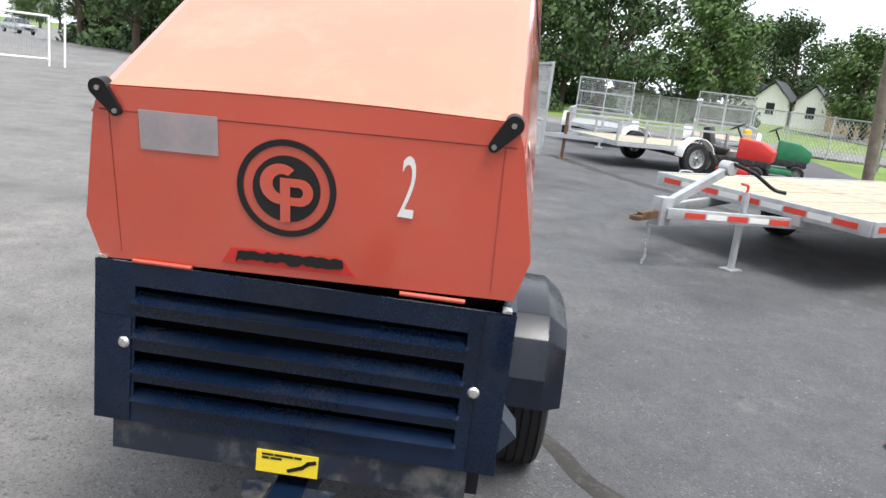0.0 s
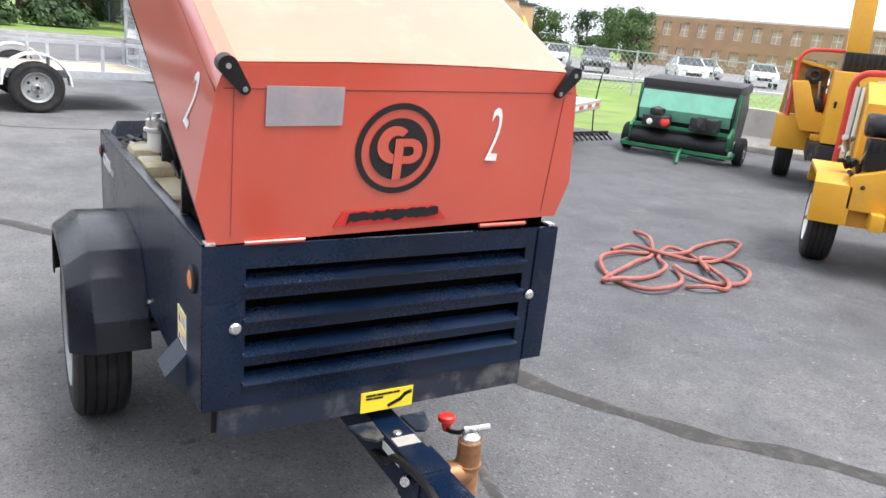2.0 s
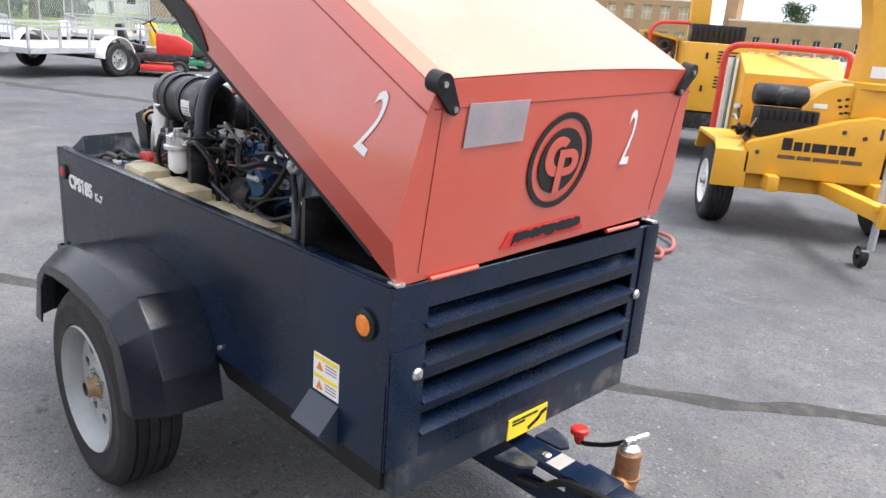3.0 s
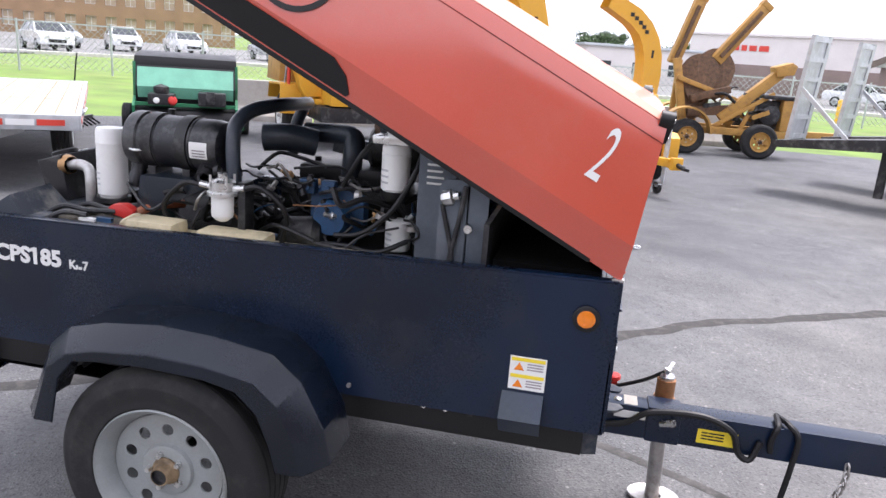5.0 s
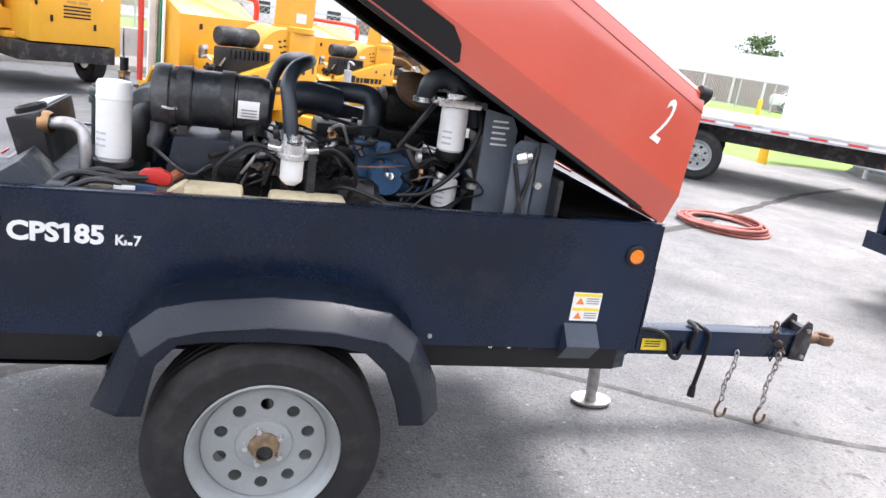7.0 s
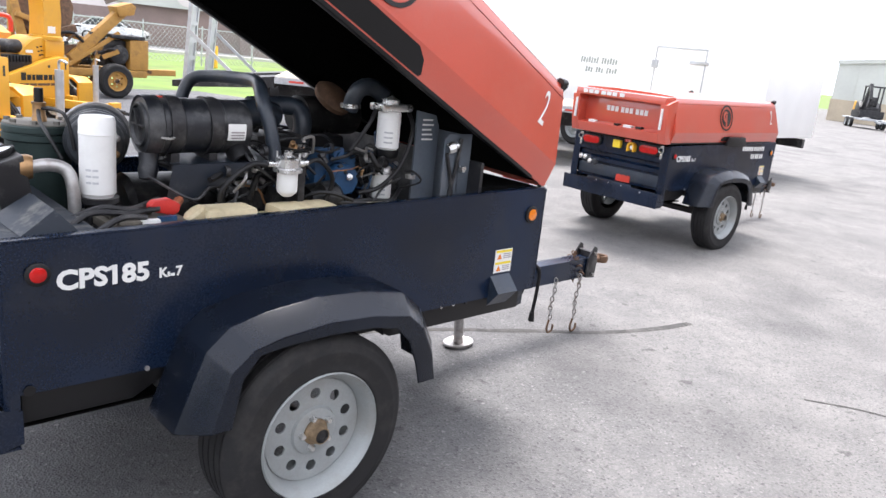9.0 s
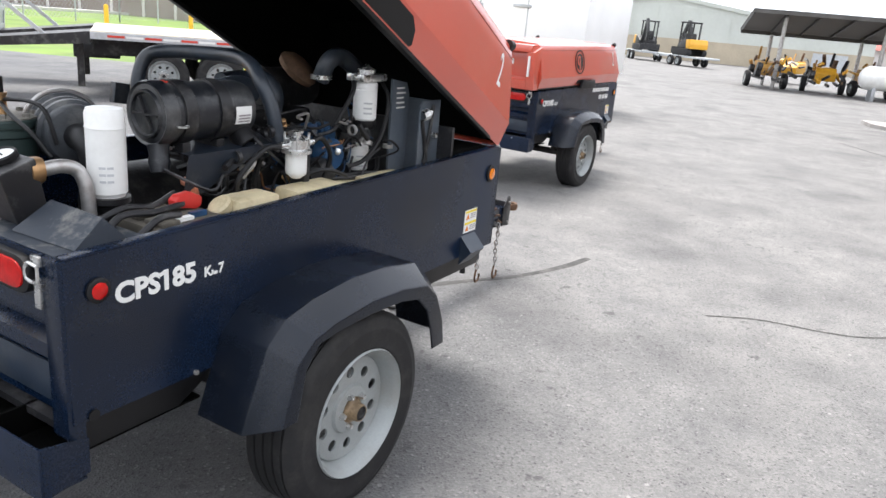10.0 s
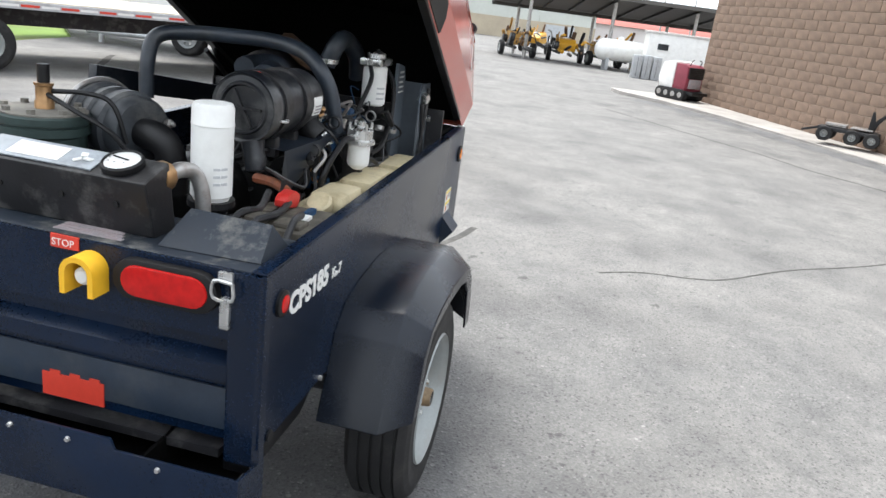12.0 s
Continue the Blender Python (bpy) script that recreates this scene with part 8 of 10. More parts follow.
# ---- green lawn sweeper ----
def sweeper(m):
    t = thing("lawn_sweeper", "green towed lawn sweeper with a black hopper", "sweeper", m)
    W = 0.72
    bm = B()
    prism(bm, [(-0.10, 0.30), (0.12, 0.42), (0.20, 0.70), (0.05, 1.02), (-0.80, 1.06), (-0.95, 0.80), (-0.80, 0.34)], "y", -W, W, 0.02)
    hop = part("hopper", bm, BLACK, t, "black hopper")
    bm = B()
    prism(bm, [(0.14, 0.50), (0.215, 0.70), (0.10, 0.98), (0.07, 0.97), (0.17, 0.70), (0.10, 0.52)], "y", -W + 0.03, W - 0.03)
    part("front_panel", bm, MINT, hop, "shiny pale green front panel")
    bm = B()
    prism(bm, [(0.06, 1.00), (0.03, 1.14), (-0.80, 1.20), (-0.92, 1.10), (-0.80, 1.05)], "y", -W - 0.02, W + 0.02, 0.02)
    part("lid", bm, BLACK, hop)
    for s in (-1, 1):
        bm = B()
        prism(bm, [(-0.05, 0.20), (0.30, 0.22), (0.35, 0.42), (0.10, 0.55), (0.06, 1.05), (0.0, 1.05), (0.02, 0.5)], "y", s * (W + 0.0), s * (W + 0.04))
        part("side_plate", bm, GREEN, t)
        wheel(t, (-0.05, s * (W + 0.14), 0.21), s, 0.21, 0.14, 0.10, holes=5, hole_r=0.012, nuts=4, hub_r=0.02, hub_mat=STEEL, grooves=3)
    bm = B()
    lathe(bm, [(0.02, -W), (0.17, -W), (0.17, W), (0.02, W)], (0.20, 0, 0.24), (0, 1, 0), 26)
    part("brush_roller", bm, BLACK, t, "dark brush roller")
    bm = B()
    for a, b in (((0.40, -W - 0.1, 0.14), (0.40, W + 0.1, 0.14)), ((0.40, -W - 0.1, 0.14), (-0.1, -W - 0.1, 0.20)), ((0.40, W + 0.1, 0.14), (-0.1, W + 0.1, 0.20)), ((0.30, -W, 0.45), (0.30, W, 0.45))):
        beam(bm, a, b, 0.05, 0.05)
    part("frame", bm, GREEN, t)
    bm = B()
    tube(bm, [(0.40, 0.1, 0.16), (0.75, 0.16, 0.12), (0.95, 0.20, 0.02)], 0.022, 8)
    beam(bm, (0.72, 0.05, 0.12), (0.78, 0.30, 0.12), 0.03, 0.03)
    part("hitch", bm, GREEN, t)
    bm = B()
    box(bm, 0.22, 0.55, -0.52, -0.15, 0.46, 0.62, 0.02)
    lathe(bm, [(0, 0), (0.10, 0.0), (0.11, 0.03), (0.11, 0.10), (0, 0.14)], (0.40, -0.34, 0.62), (0, 0, 1), 18)
    eng = part("engine", bm, BLACK_DUSTY, t, "small black petrol engine")
    bm = B()
    lathe(bm, [(0, 0), (0.07, 0.0), (0.08, 0.04), (0.06, 0.10), (0, 0.12)], (0.46, -0.20, 0.52), (1, 0.3, 0.2), 16)
    part("fan_cover", bm, RED_PLASTIC, eng, "red fan cover")
    bm = B()
    lathe(bm, [(0, 0), (0.04, 0.0), (0.05, 0.03), (0.04, 0.07), (0, 0.08)], (0.50, -0.40, 0.52), (1, 0.0, 0.1), 14)
    part("fuel_cap", bm, DECAL, eng)
    bm = B()
    box(bm, 0.22, 0.50, 0.18, 0.58, 0.46, 0.66, 0.02)
    box(bm, 0.48, 0.53, 0.30, 0.42, 0.50, 0.68, 0.01)
    part("gearbox", bm, BLACK_DUSTY, t)
    return t


sweeper(pose(-5.15, 8.20, 0, 0, 0, -62))


# ---- dark drag rake lying beside the sweeper ----
def drag_rake(m):
    t = thing("drag_rake", "black steel drag rake on the asphalt edge", "rake", m)
    bm = B()
    beam(bm, (0, -0.5, 0.10), (0, 0.5, 0.10), 0.07, 0.08)
    part("bar", bm, BLACK_DUSTY, t)
    for i in range(8):
        bm = B()
        beam(bm, (0.02, -0.45 + i * 0.13, 0.10), (0.16, -0.45 + i * 0.13, 0.01), 0.02, 0.03)
        part("tine", bm, BLACK_DUSTY, t)
    bm = B()
    tube(bm, [(0, 0.1, 0.1), (-0.05, 0.12, 0.5), (0.0, 0.1, 0.9), (0.02, 0.12, 1.1)], 0.012, 8)
    part("handle", bm, BLACK, t)


drag_rake(pose(-6.75, 7.7, 0, 0, 0, 10))


# ---- tree spade on its trailer ----
def tree_spade(m):
    t = thing("tree_spade", "worn yellow tree spade with raised masts on a trailer", "tree spade", m)
    for s in (-1, 1):
        bm = B()
        beam(bm, (-0.75, s * 0.42, 0.45), (1.25, s * 0.42, 0.45), 0.10, 0.13, bevel=0.01)
        part("frame_rail", bm, OLDYELLOW, t)
    bm = B()
    beam(bm, (1.2, 0, 0.46), (2.1, 0, 0.48), 0.12, 0.12, bevel=0.01)
    part("drawbar", bm, OLDYELLOW, t)
    for x in (-0.80, 0.53):
        for s in (-1, 1):
            wheel(t, (x, s * 0.62, 0.32), s, 0.32, 0.22, 0.18, holes=6, rim_mat=OLDYELLOW, hub_mat=RUST)
    for s in (-1, 1):
        bm = B()
        o, i_ = arc(-0.85, 0.40, 0.47, 0, 180, 14), arc(-0.85, 0.40, 0.44, 0, 180, 14)
        prism(bm, o + i_[::-1], "y", s * 0.50, s * 0.80)
        part("fender", bm, OLDYELLOW, t, "round worn yellow fender")
    for a, b, w, h in (((-1.12, 0.0, 1.62), (-0.76, 0.05, 2.80), 0.17, 0.22), ((-0.34, -0.05, 1.72), (0.42, 0.05, 2.74), 0.17, 0.22)):
        a, b = Vector(a), Vector(b)
        bm = B()
        beam(bm, a, b, w, h, bevel=0.02)
        mast = part("spade_mast", bm, OLDYELLOW, t, "raised worn yellow spade mast")
        d = (b - a).normalized()
        bm = B()
        beam(bm, a + d * 0.1 + Vector((0, -0.12, 0)), b - d * 0.12 + Vector((0, -0.12, 0)), 0.06, 0.06)
        part("ram", bm, RUST, mast)
        bm = B()
        beam(bm, b - d * 0.02, b + d * 0.09, w * 1.12, h * 1.05, bevel=0.01)
        part("cap_plate", bm, OLDYELLOW, mast)
    bm = B()
    beam(bm, b + Vector((-1.16, 0, 0.05)), b + Vector((-1.10, 0, 0.22)), 0.04, 0.04)
    part("peg", bm, OLDYELLOW, t)
    for (x, z), tilt, r in (((-0.30, 1.56), 16, 0.40), ((-0.62, 1.48), -14, 0.36), ((-0.66, 1.15), 4, 0.34)):
        bm = B()
        pts = arc(0, 0, r, 0, 180, 14) + [(-r * 0.82, -0.22), (-r * 0.35, -0.5), (0, -0.58), (r * 0.35, -0.5), (r * 0.82, -0.22)]
        plate(bm, pts, [], Matrix.Translation((x, -0.1 + tilt * 0.004, z)) @ pose(0, 0, 0, 78, 0, tilt), 0.03)
        part("spade_blade", bm, RUST, t, "dark rusty digging blade")
    for a, b, w, mat in (((-1.08, -0.15, 1.72), (-0.80, -0.15, 0.50), 0.13, OLDYELLOW), ((-1.05, -0.25, 1.38), (0.42, -0.25, 0.93), 0.08, OLDYELLOW), ((-0.16, -0.3, 0.66), (0.86, -0.25, 1.62), 0.17, OLDYELLOW),
                         ((-0.30, -0.35, 0.50), (0.75, -0.35, 1.20), 0.07, OLDYELLOW), ((0.25, -0.3, 0.50), (0.42, -0.3, 0.95), 0.07, OLDYELLOW), ((-0.75, -0.3, 1.00), (-0.05, -0.3, 1.22), 0.12, RUST), ((-0.75, -0.2, 0.75), (0.1, -0.2, 0.85), 0.16, RUST),
                         ((-0.95, 0.3, 0.50), (-0.95, 0.2, 1.70), 0.10, OLDYELLOW), ((0.1, 0.25, 0.5), (0.9, 0.2, 1.5), 0.12, OLDYELLOW)):
        bm = B()
        beam(bm, a, b, w, w * 1.1, bevel=0.012)
        part("linkage", bm, mat, t)
    bm = B()
    prism(bm, [(0.72, 1.50), (1.02, 1.56), (1.06, 1.72), (0.96, 1.78), (0.66, 1.68)], "y", -0.42, -0.05, 0.02)
    part("boom_head", bm, OLDYELLOW, t)
    rnd = random.Random(8)
    for i in range(26):
        p = Vector((rnd.uniform(-0.7, 1.0), rnd.uniform(-0.42, 0.1), rnd.uniform(0.55, 1.15)))
        d = Vector((rnd.uniform(0.15, 0.5) * rnd.choice((-1, 1)), rnd.uniform(-0.1, 0.1), rnd.uniform(-0.2, 0.2)))
        bm = B()
        if i % 3:
            tube(bm, [p, p + d * 0.5 + Vector((0, -0.05, 0.08)), p + d], rnd.choice((0.014, 0.02, 0.03)), 7, 4)
            part("hydraulic_hose", bm, rnd.choice((BLACK, RUST, BLACK_DUSTY)), t)
        else:
            beam(bm, p, p + d, rnd.uniform(0.05, 0.09), rnd.uniform(0.05, 0.09))
            part("linkage", bm, rnd.choice((OLDYELLOW, RUST, BLACK_DUSTY)), t)
    bm = B()
    box(bm, 0.92, 1.30, -0.44, 0.30, 0.52, 1.10, 0.03)
    power = part("power_unit", bm, OLDYELLOW, t, "dented yellow power unit")
    bm = B()
    box(bm, 0.55, 1.22, -0.46, 0.3, 1.10, 1.17, 0.02)
    part("cover", bm, BLACK_DUSTY, power)
    bm = B()
    lathe(bm, [(0, 0), (0.16, 0), (0.18, 0.03), (0.18, 0.12), (0.06, 0.14), (0, 0.14)], (0.72, -0.30, 0.80), (0, -1, 0), 20)
    part("engine", bm, BLACK_DUSTY, power)
    bm = B()
    box(bm, 0.50, 0.92, -0.28, 0.25, 0.55, 1.06, 0.03)
    part("engine_block", bm, BLACK_DUSTY, power)
    return t


tree_spade(pose(3.5, 12.9, 0, 0, 0, 6))


# ---- red and green mowers behind the deck trailer ----
def mower(m, paint, label, hood_mat):
    t = thing("ride_on_mower", label, "mower", m)
    for x, y, r in ((-0.45, 0.42, 0.26), (-0.45, -0.42, 0.26), (0.55, 0.36, 0.17), (0.55, -0.36, 0.17)):
        wheel(t, (x, y, r), 1 if y > 0 else -1, r, 0.2 if r > 0.2 else 0.14, r * 0.5, holes=5, hole_r=0.012, nuts=4, hub_r=0.02, hub_mat=STEEL, grooves=3)
    bm = B()
    box(bm, -0.75, 0.75, -0.26, 0.26, 0.30, 0.46, 0.03)
    part("chassis", bm, BLACK_DUSTY, t)
    bm = B()
    prism(bm, [(0.10, 0.44), (0.80, 0.44), (0.82, 0.68), (0.55, 0.84), (0.10, 0.88)], "y", -0.25, 0.25, 0.04)
    part("bonnet", bm, paint, t)
    bm = B()
    prism(bm, [(-0.62, 0.48), (-0.15, 0.48), (-0.12, 0.60), (-0.45, 0.64), (-0.55, 1.02), (-0.68, 1.0)], "y", -0.24, 0.24, 0.03)
    part("seat", bm, BLACK if hood_mat is None else hood_mat, t)
    bm = B()
    cyl(bm, (0.10, 0, 0.86), (-0.02, 0, 1.08), 0.02)
    lathe(bm, [(0.15, -0.012), (0.17, 0), (0.15, 0.012), (0.13, 0)], (-0.03, 0, 1.09), (-0.5, 0, 0.9), 22, close=True)
    part("steering_wheel", bm, BLACK, t)
    bm = B()
    box(bm, -0.2, 0.45, -0.55, 0.55, 0.12, 0.24, 0.03)
    part("cutting_deck", bm, paint, t)
    return t


mower(pose(-13.5, 5.42, 0, 0, 0, 62), RED_PLASTIC, "red ride-on mower with a black seat", None)
mower(pose(-14.9, 6.70, 0, 0, 0, 75), GREEN, "green ride-on mower with a yellow seat", GUYYELLOW)


# ---- white box trailer behind the second compressor ----
PALE_PRINT = material("faded_grey_green_print", (0.30, 0.34, 0.31), 0.6, var=0.1, bump=0.0)


def box_trailer(m):
    """Its long side looks along local -y; the rear corner nearest the lane lies at local x = 4."""
    t = thing("box_trailer", "plain white enclosed box trailer with faded lettering", "trailer", m)
    bm = B()
    box(bm, -4.2, 4.0, 0.0, 2.3, 0.70, 2.13, 0.04)
    body = part("body", bm, TRUCKWHITE, t)
    bm = B()
    beam(bm, (-4.2, -0.004, 0.70), (4.0, -0.004, 0.70), 0.02, 0.05)
    part("edge_trim", bm, GALV, body)
    for a, b in (((1.86, 0.95), (1.86, 2.03)), ((2.84, 0.95), (2.84, 2.03)), ((1.86, 2.03), (2.84, 2.03))):
        bm = B()
        beam(bm, (a[0], -0.004, a[1]), (b[0], -0.004, b[1]), 0.018, 0.014, (0, 1, 0))
        part("door_frame", bm, GALV, body)
    bm = B()
    box(bm, 1.80, 1.92, -0.03, 0.002, 1.66, 1.80, 0.008)
    part("door_hinge", bm, GALV, body)
    bm = B()
    box(bm, 2.55, 2.90, -0.035, 0.002, 1.78, 1.83, 0.008)
    part("door_bar", bm, GALV, body)
    for row, (x, z, h, words) in enumerate(((0.22, 1.63, 0.12, (7, 6)), (0.36, 1.46, 0.11, (3, 3, 4)))):
        for n in words:
            for k in range(n):
                bm = B()
                beam(bm, (x, -0.002, z + 0.01 * (k % 2)), (x + 0.01, -0.002, z + h - 0.012 * (k % 3)), 0.003, 0.036 + 0.008 * (k % 2), (1, 0, 0))
                part("lettering_bar", bm, PALE_PRINT, body)
                x += 0.062
            x += 0.06
    bm = B()
    for y in (0.35, 1.95):
        beam(bm, (-4.1, y, 0.60), (4.0, y, 0.60), 0.10, 0.16)
    part("chassis", bm, BLACK_DUSTY, t)
    for x in (0.22, 1.05):
        for y, s in ((0.16, -1), (2.14, 1)):
            wheel(t, (x, y, 0.36), s, 0.36, 0.22, 0.21, holes=8, hub_mat=STEEL)
    bm = B()
    cyl(bm, (-1.9, 0.05, 0.22), (-0.35, 0.05, 0.27), 0.06, seg=14)
    part("side_pipe", bm, GALV, t, "pale horizontal steel pipe")
    bm = B()
    cyl(bm, (-1.6, 0.05, 0.02), (-1.6, 0.05, 0.7), 0.05)
    cyl(bm, (-0.6, 0.05, 0.26), (-0.6, 0.05, 0.62), 0.03)
    part("landing_leg", bm, GALV, t)


box_trailer(pose(11.02, 6.95, fall(11.0), 0, 0, -90))


# ---- brown masonry building ----
WALL_A, WALL_DIR = Vector((18.4, -3.45)), Vector((-0.921, -0.389))
wall_yaw = math.degrees(math.atan2(-WALL_DIR.y, -WALL_DIR.x))


def masonry_building():
    """Local x runs along the wall towards the far corner at 0, y out of the wall towards the yard."""
    m = pose(WALL_A.x, WALL_A.y, fall(WALL_A.x) - 0.05, 0, 0, wall_yaw)
    t = thing("masonry_building", "brown concrete-block building at the yard's edge", "building", m)
    bm = B()
    box(bm, -26, -0.012, -14, -0.010, -0.1, 4.2)
    body = part("wall", bm, MORTAR, t, "pale recessed mortar and core wall")
    bm = B()
    box(bm, -26.2, 0.2, -14.2, 0.2, 4.25, 4.42, 0.02)
    part("roof_edge", bm, ROOF, t)
    bw, bh, gap = 0.40, 0.20, 0.011
    proto_bm = B()
    box(proto_bm, 0, bw - gap, -0.02, 0.0, 0, bh - gap, 0.003)
    proto = part("block", proto_bm, BLOCK, body)
    proto.matrix_basis = pose(-bw, 0, 0.1)
    count, rest = 1, []
    for r in range(21):
        shift = 0.0 if r % 2 == 0 else bw / 2
        for c in range(64):
            x = -bw * (c + 1) - shift + (0.0 if r % 2 == 0 else bw / 2) - (bw / 2 if r % 2 else 0.0)
            z = 0.1 + r * bh
            if r == 0 and c == 0:
                continue
            if c < 23 and r < 13 and count < 298:
                shared("block", proto, pose(x, 0.001 * ((r * 5 + c * 3) % 4), z), body)
                count += 1
            else:
                rest.append((x, z))
        if r % 2:
            rest.append((-bw / 2, 0.1 + r * bh))
    bm = B()
    for x, z in rest:
        w = bw / 2 if abs(x + bw / 2) < 1e-6 else bw
        box(bm, x, x + w - gap, -0.02, 0.001, z, z + bh - gap)
    tagged(part("far_blockwork", bm, BLOCK, body), kind="stuff")
    bm = B()
    for r in range(21):
        for c in range(34):
            y = -0.4 * (c + 1) + (0.2 if r % 2 else 0) - 0.02
            box(bm, -0.012, 0.0, y, min(y + 0.39, -0.021), 0.1 + r * 0.2, 0.1 + r * 0.2 + 0.188)
    tagged(part("end_blockwork", bm, BLOCK, body), kind="stuff")
    return m


wall_place = masonry_building()
bm = B()
kerb_line = [(1.0, 1.95), (0.2, 2.05), (-1.0, 1.55), (-3.2, 1.15), (-8.0, 0.95), (-26, 0.9)]
outline = kerb_line + [(-26, -0.005), (0.7, -0.005)]
prism(bm, outline[::-1], "z", -0.1, 0.14, 0.0)
kerb = part("kerb", bm, KERBCONC, smooth=0)
kerb.matrix_basis = wall_place
tagged(kerb, "pale concrete kerb walk along the masonry wall", "kerb", kind="structure")
gutter = [wall_place @ Vector((x, y + 0.42, 0)) for x, y in kerb_line[2:-1]] + [wall_place @ Vector((-14, 1.35, 0))]
crack([(v.x, v.y) for v in gutter], 0.55, "damp_gutter", "dark damp strip of asphalt along the kerb", DAMPTAR)


def mini_loader(m):
    """A small stand-on tracked loader; its rear, with grille and step, faces local -x."""
    t = thing("mini_loader", "dark red and white stand-on tracked loader", "loader", m)
    maroon = material("dark_red_paint", (0.22, 0.035, 0.055), 0.45, var=0.1)
    for s in (-1, 1):
        bm = B()
        out = arc(-0.42, 0.17, 0.17, 90, 270, 8) + arc(0.42, 0.17, 0.17, -90, 90, 8)
        prism(bm, out, "y", s * 0.26, s * 0.46, 0.01)
        track = part("track", bm, RUBBER, t, "black rubber track")
        for x in (-0.42, -0.14, 0.14, 0.42):
            bm = B()
            lathe(bm, [(0, 0), (0.05, 0), (0.085, 0.008), (0.085, 0.012), (0, 0.014)], (x, s * 0.459, 0.17), (0, s, 0), 14)
            part("track_roller", bm, STEEL, track)
    bm = B()
    prism(bm, [(-0.50, 0.30), (0.0, 0.30), (0.0, 1.10), (-0.36, 1.10), (-0.50, 1.02)], "y", -0.38, 0.38, 0.03)
    part("body", bm, maroon, t)
    bm = B()
    prism(bm, [(0.005, 0.34), (0.50, 0.34), (0.62, 0.60), (0.50, 1.08), (0.10, 1.16), (0.005, 1.14)], "y", -0.40, 0.40, 0.03)
    part("front_cover", bm, WHITE, t, "white front cover")
    bm = B()
    box(bm, -0.545, -0.495, -0.34, 0.34, 0.68, 1.02, 0.02)
    grille = part("rear_grille", bm, BLACK, t)
    for i in range(5):
        bm = B()
        box(bm, -0.553, -0.543, -0.30, 0.30, 0.73 + i * 0.055, 0.75 + i * 0.055, 0.003)
        part("grille_slat", bm, BLACK_DUSTY, grille)
    bm = B()
    box(bm, -0.56, -0.50, -0.26, 0.26, 0.38, 0.66, 0.02)
    part("knee_pad", bm, GREY_DECAL, t)
    bm = B()
    box(bm, -0.82, -0.48, -0.36, 0.36, 0.20, 0.30, 0.015)
    part("platform", bm, BLACK, t)
    for y in (-0.22, 0.22):
        bm = B()
        tube(bm, [(-0.40, y, 1.06), (-0.46, y, 1.20), (-0.44, y * 0.6, 1.24)], 0.014, 8)
        part("control_lever", bm, BLACK_DUSTY, t)


mini_loader(pose(17.9, -2.95, -0.01, 0, 0, 44) @ Matrix.Scale(0.80, 4))


def sulky(m):
    """A low four-wheeled stand-on carrier with a lever."""
    t = thing("wheeled_carrier", "low black four-wheeled carrier with a raised lever", "carrier", m)
    bm = B()
    box(bm, -0.75, 0.65, -0.28, 0.28, 0.26, 0.36, 0.02)
    beam(bm, (-0.75, 0, 0.30), (-1.15, 0, 0.16), 0.06, 0.06)
    part("frame", bm, BLACK_DUSTY, t)
    for x in (-0.55, 0.10, 0.55):
        for s in (-1, 1):
            wheel(t, (x, s * 0.34, 0.19), s, 0.19, 0.12, 0.09, holes=5, hole_r=0.012, nuts=4, hub_r=0.02, hub_mat=STEEL, grooves=3)
    bm = B()
    prism(bm, [(0.36, 0.36), (0.50, 0.36), (0.56, 0.58), (0.74, 0.86), (0.69, 0.90), (0.48, 0.66), (0.42, 0.88), (0.37, 0.88)], "y", -0.05, 0.05, 0.01)
    part("lever", bm, BLACK, t)
    bm = B()
    box(bm, 0.0, 0.5, -0.25, 0.25, 0.40, 0.44, 0.01)
    box(bm, -0.6, -0.1, -0.2, 0.2, 0.38, 0.46, 0.01)
    part("foot_plate", bm, STEEL, t)


sulky(pose(12.45, -5.50, 0.052, 0, 0, -114) @ Matrix.Scale(0.70, 4))


# ---- canopy and machines under it ----
def canopy(m, length):
    t = thing("open_canopy", "long open shelter with a weathered metal roof", "canopy", m)
    bm = B()
    prism(bm, [(-0.2, 2.98), (-0.2, 2.90), (4.4, 2.20), (4.4, 2.28)], "x", 0, length)
    roof = part("roof", bm, SHED, t)
    for i in range(int(length / 1.2) + 1):
        bm = B()
        beam(bm, (i * 1.2 + 0.05, -0.15, 2.84), (i * 1.2 + 0.05, 4.3, 2.16), 0.06, 0.10)
        part("rafter", bm, BLACK_DUSTY, roof)
    for y, z in ((-0.22, 2.90), (4.0, 2.14)):
        bm = B()
        beam(bm, (0.0, y, z), (length, y, z), 0.05, 0.16)
        part("fascia", bm, SHED, roof)
    for i in range(int(length / 3.6) + 1):
        for y, h in ((0.4, 2.74), (4.0, 2.10)):
            bm = B()
            cyl(bm, (i * 3.6 + 1.3, y, -0.3), (i * 3.6 + 1.3, y, h), 0.08)
            part("post", bm, STEEL, t)


canopy(pose(30.2, 3.7, fall(30), 0, 0, -75), 15)


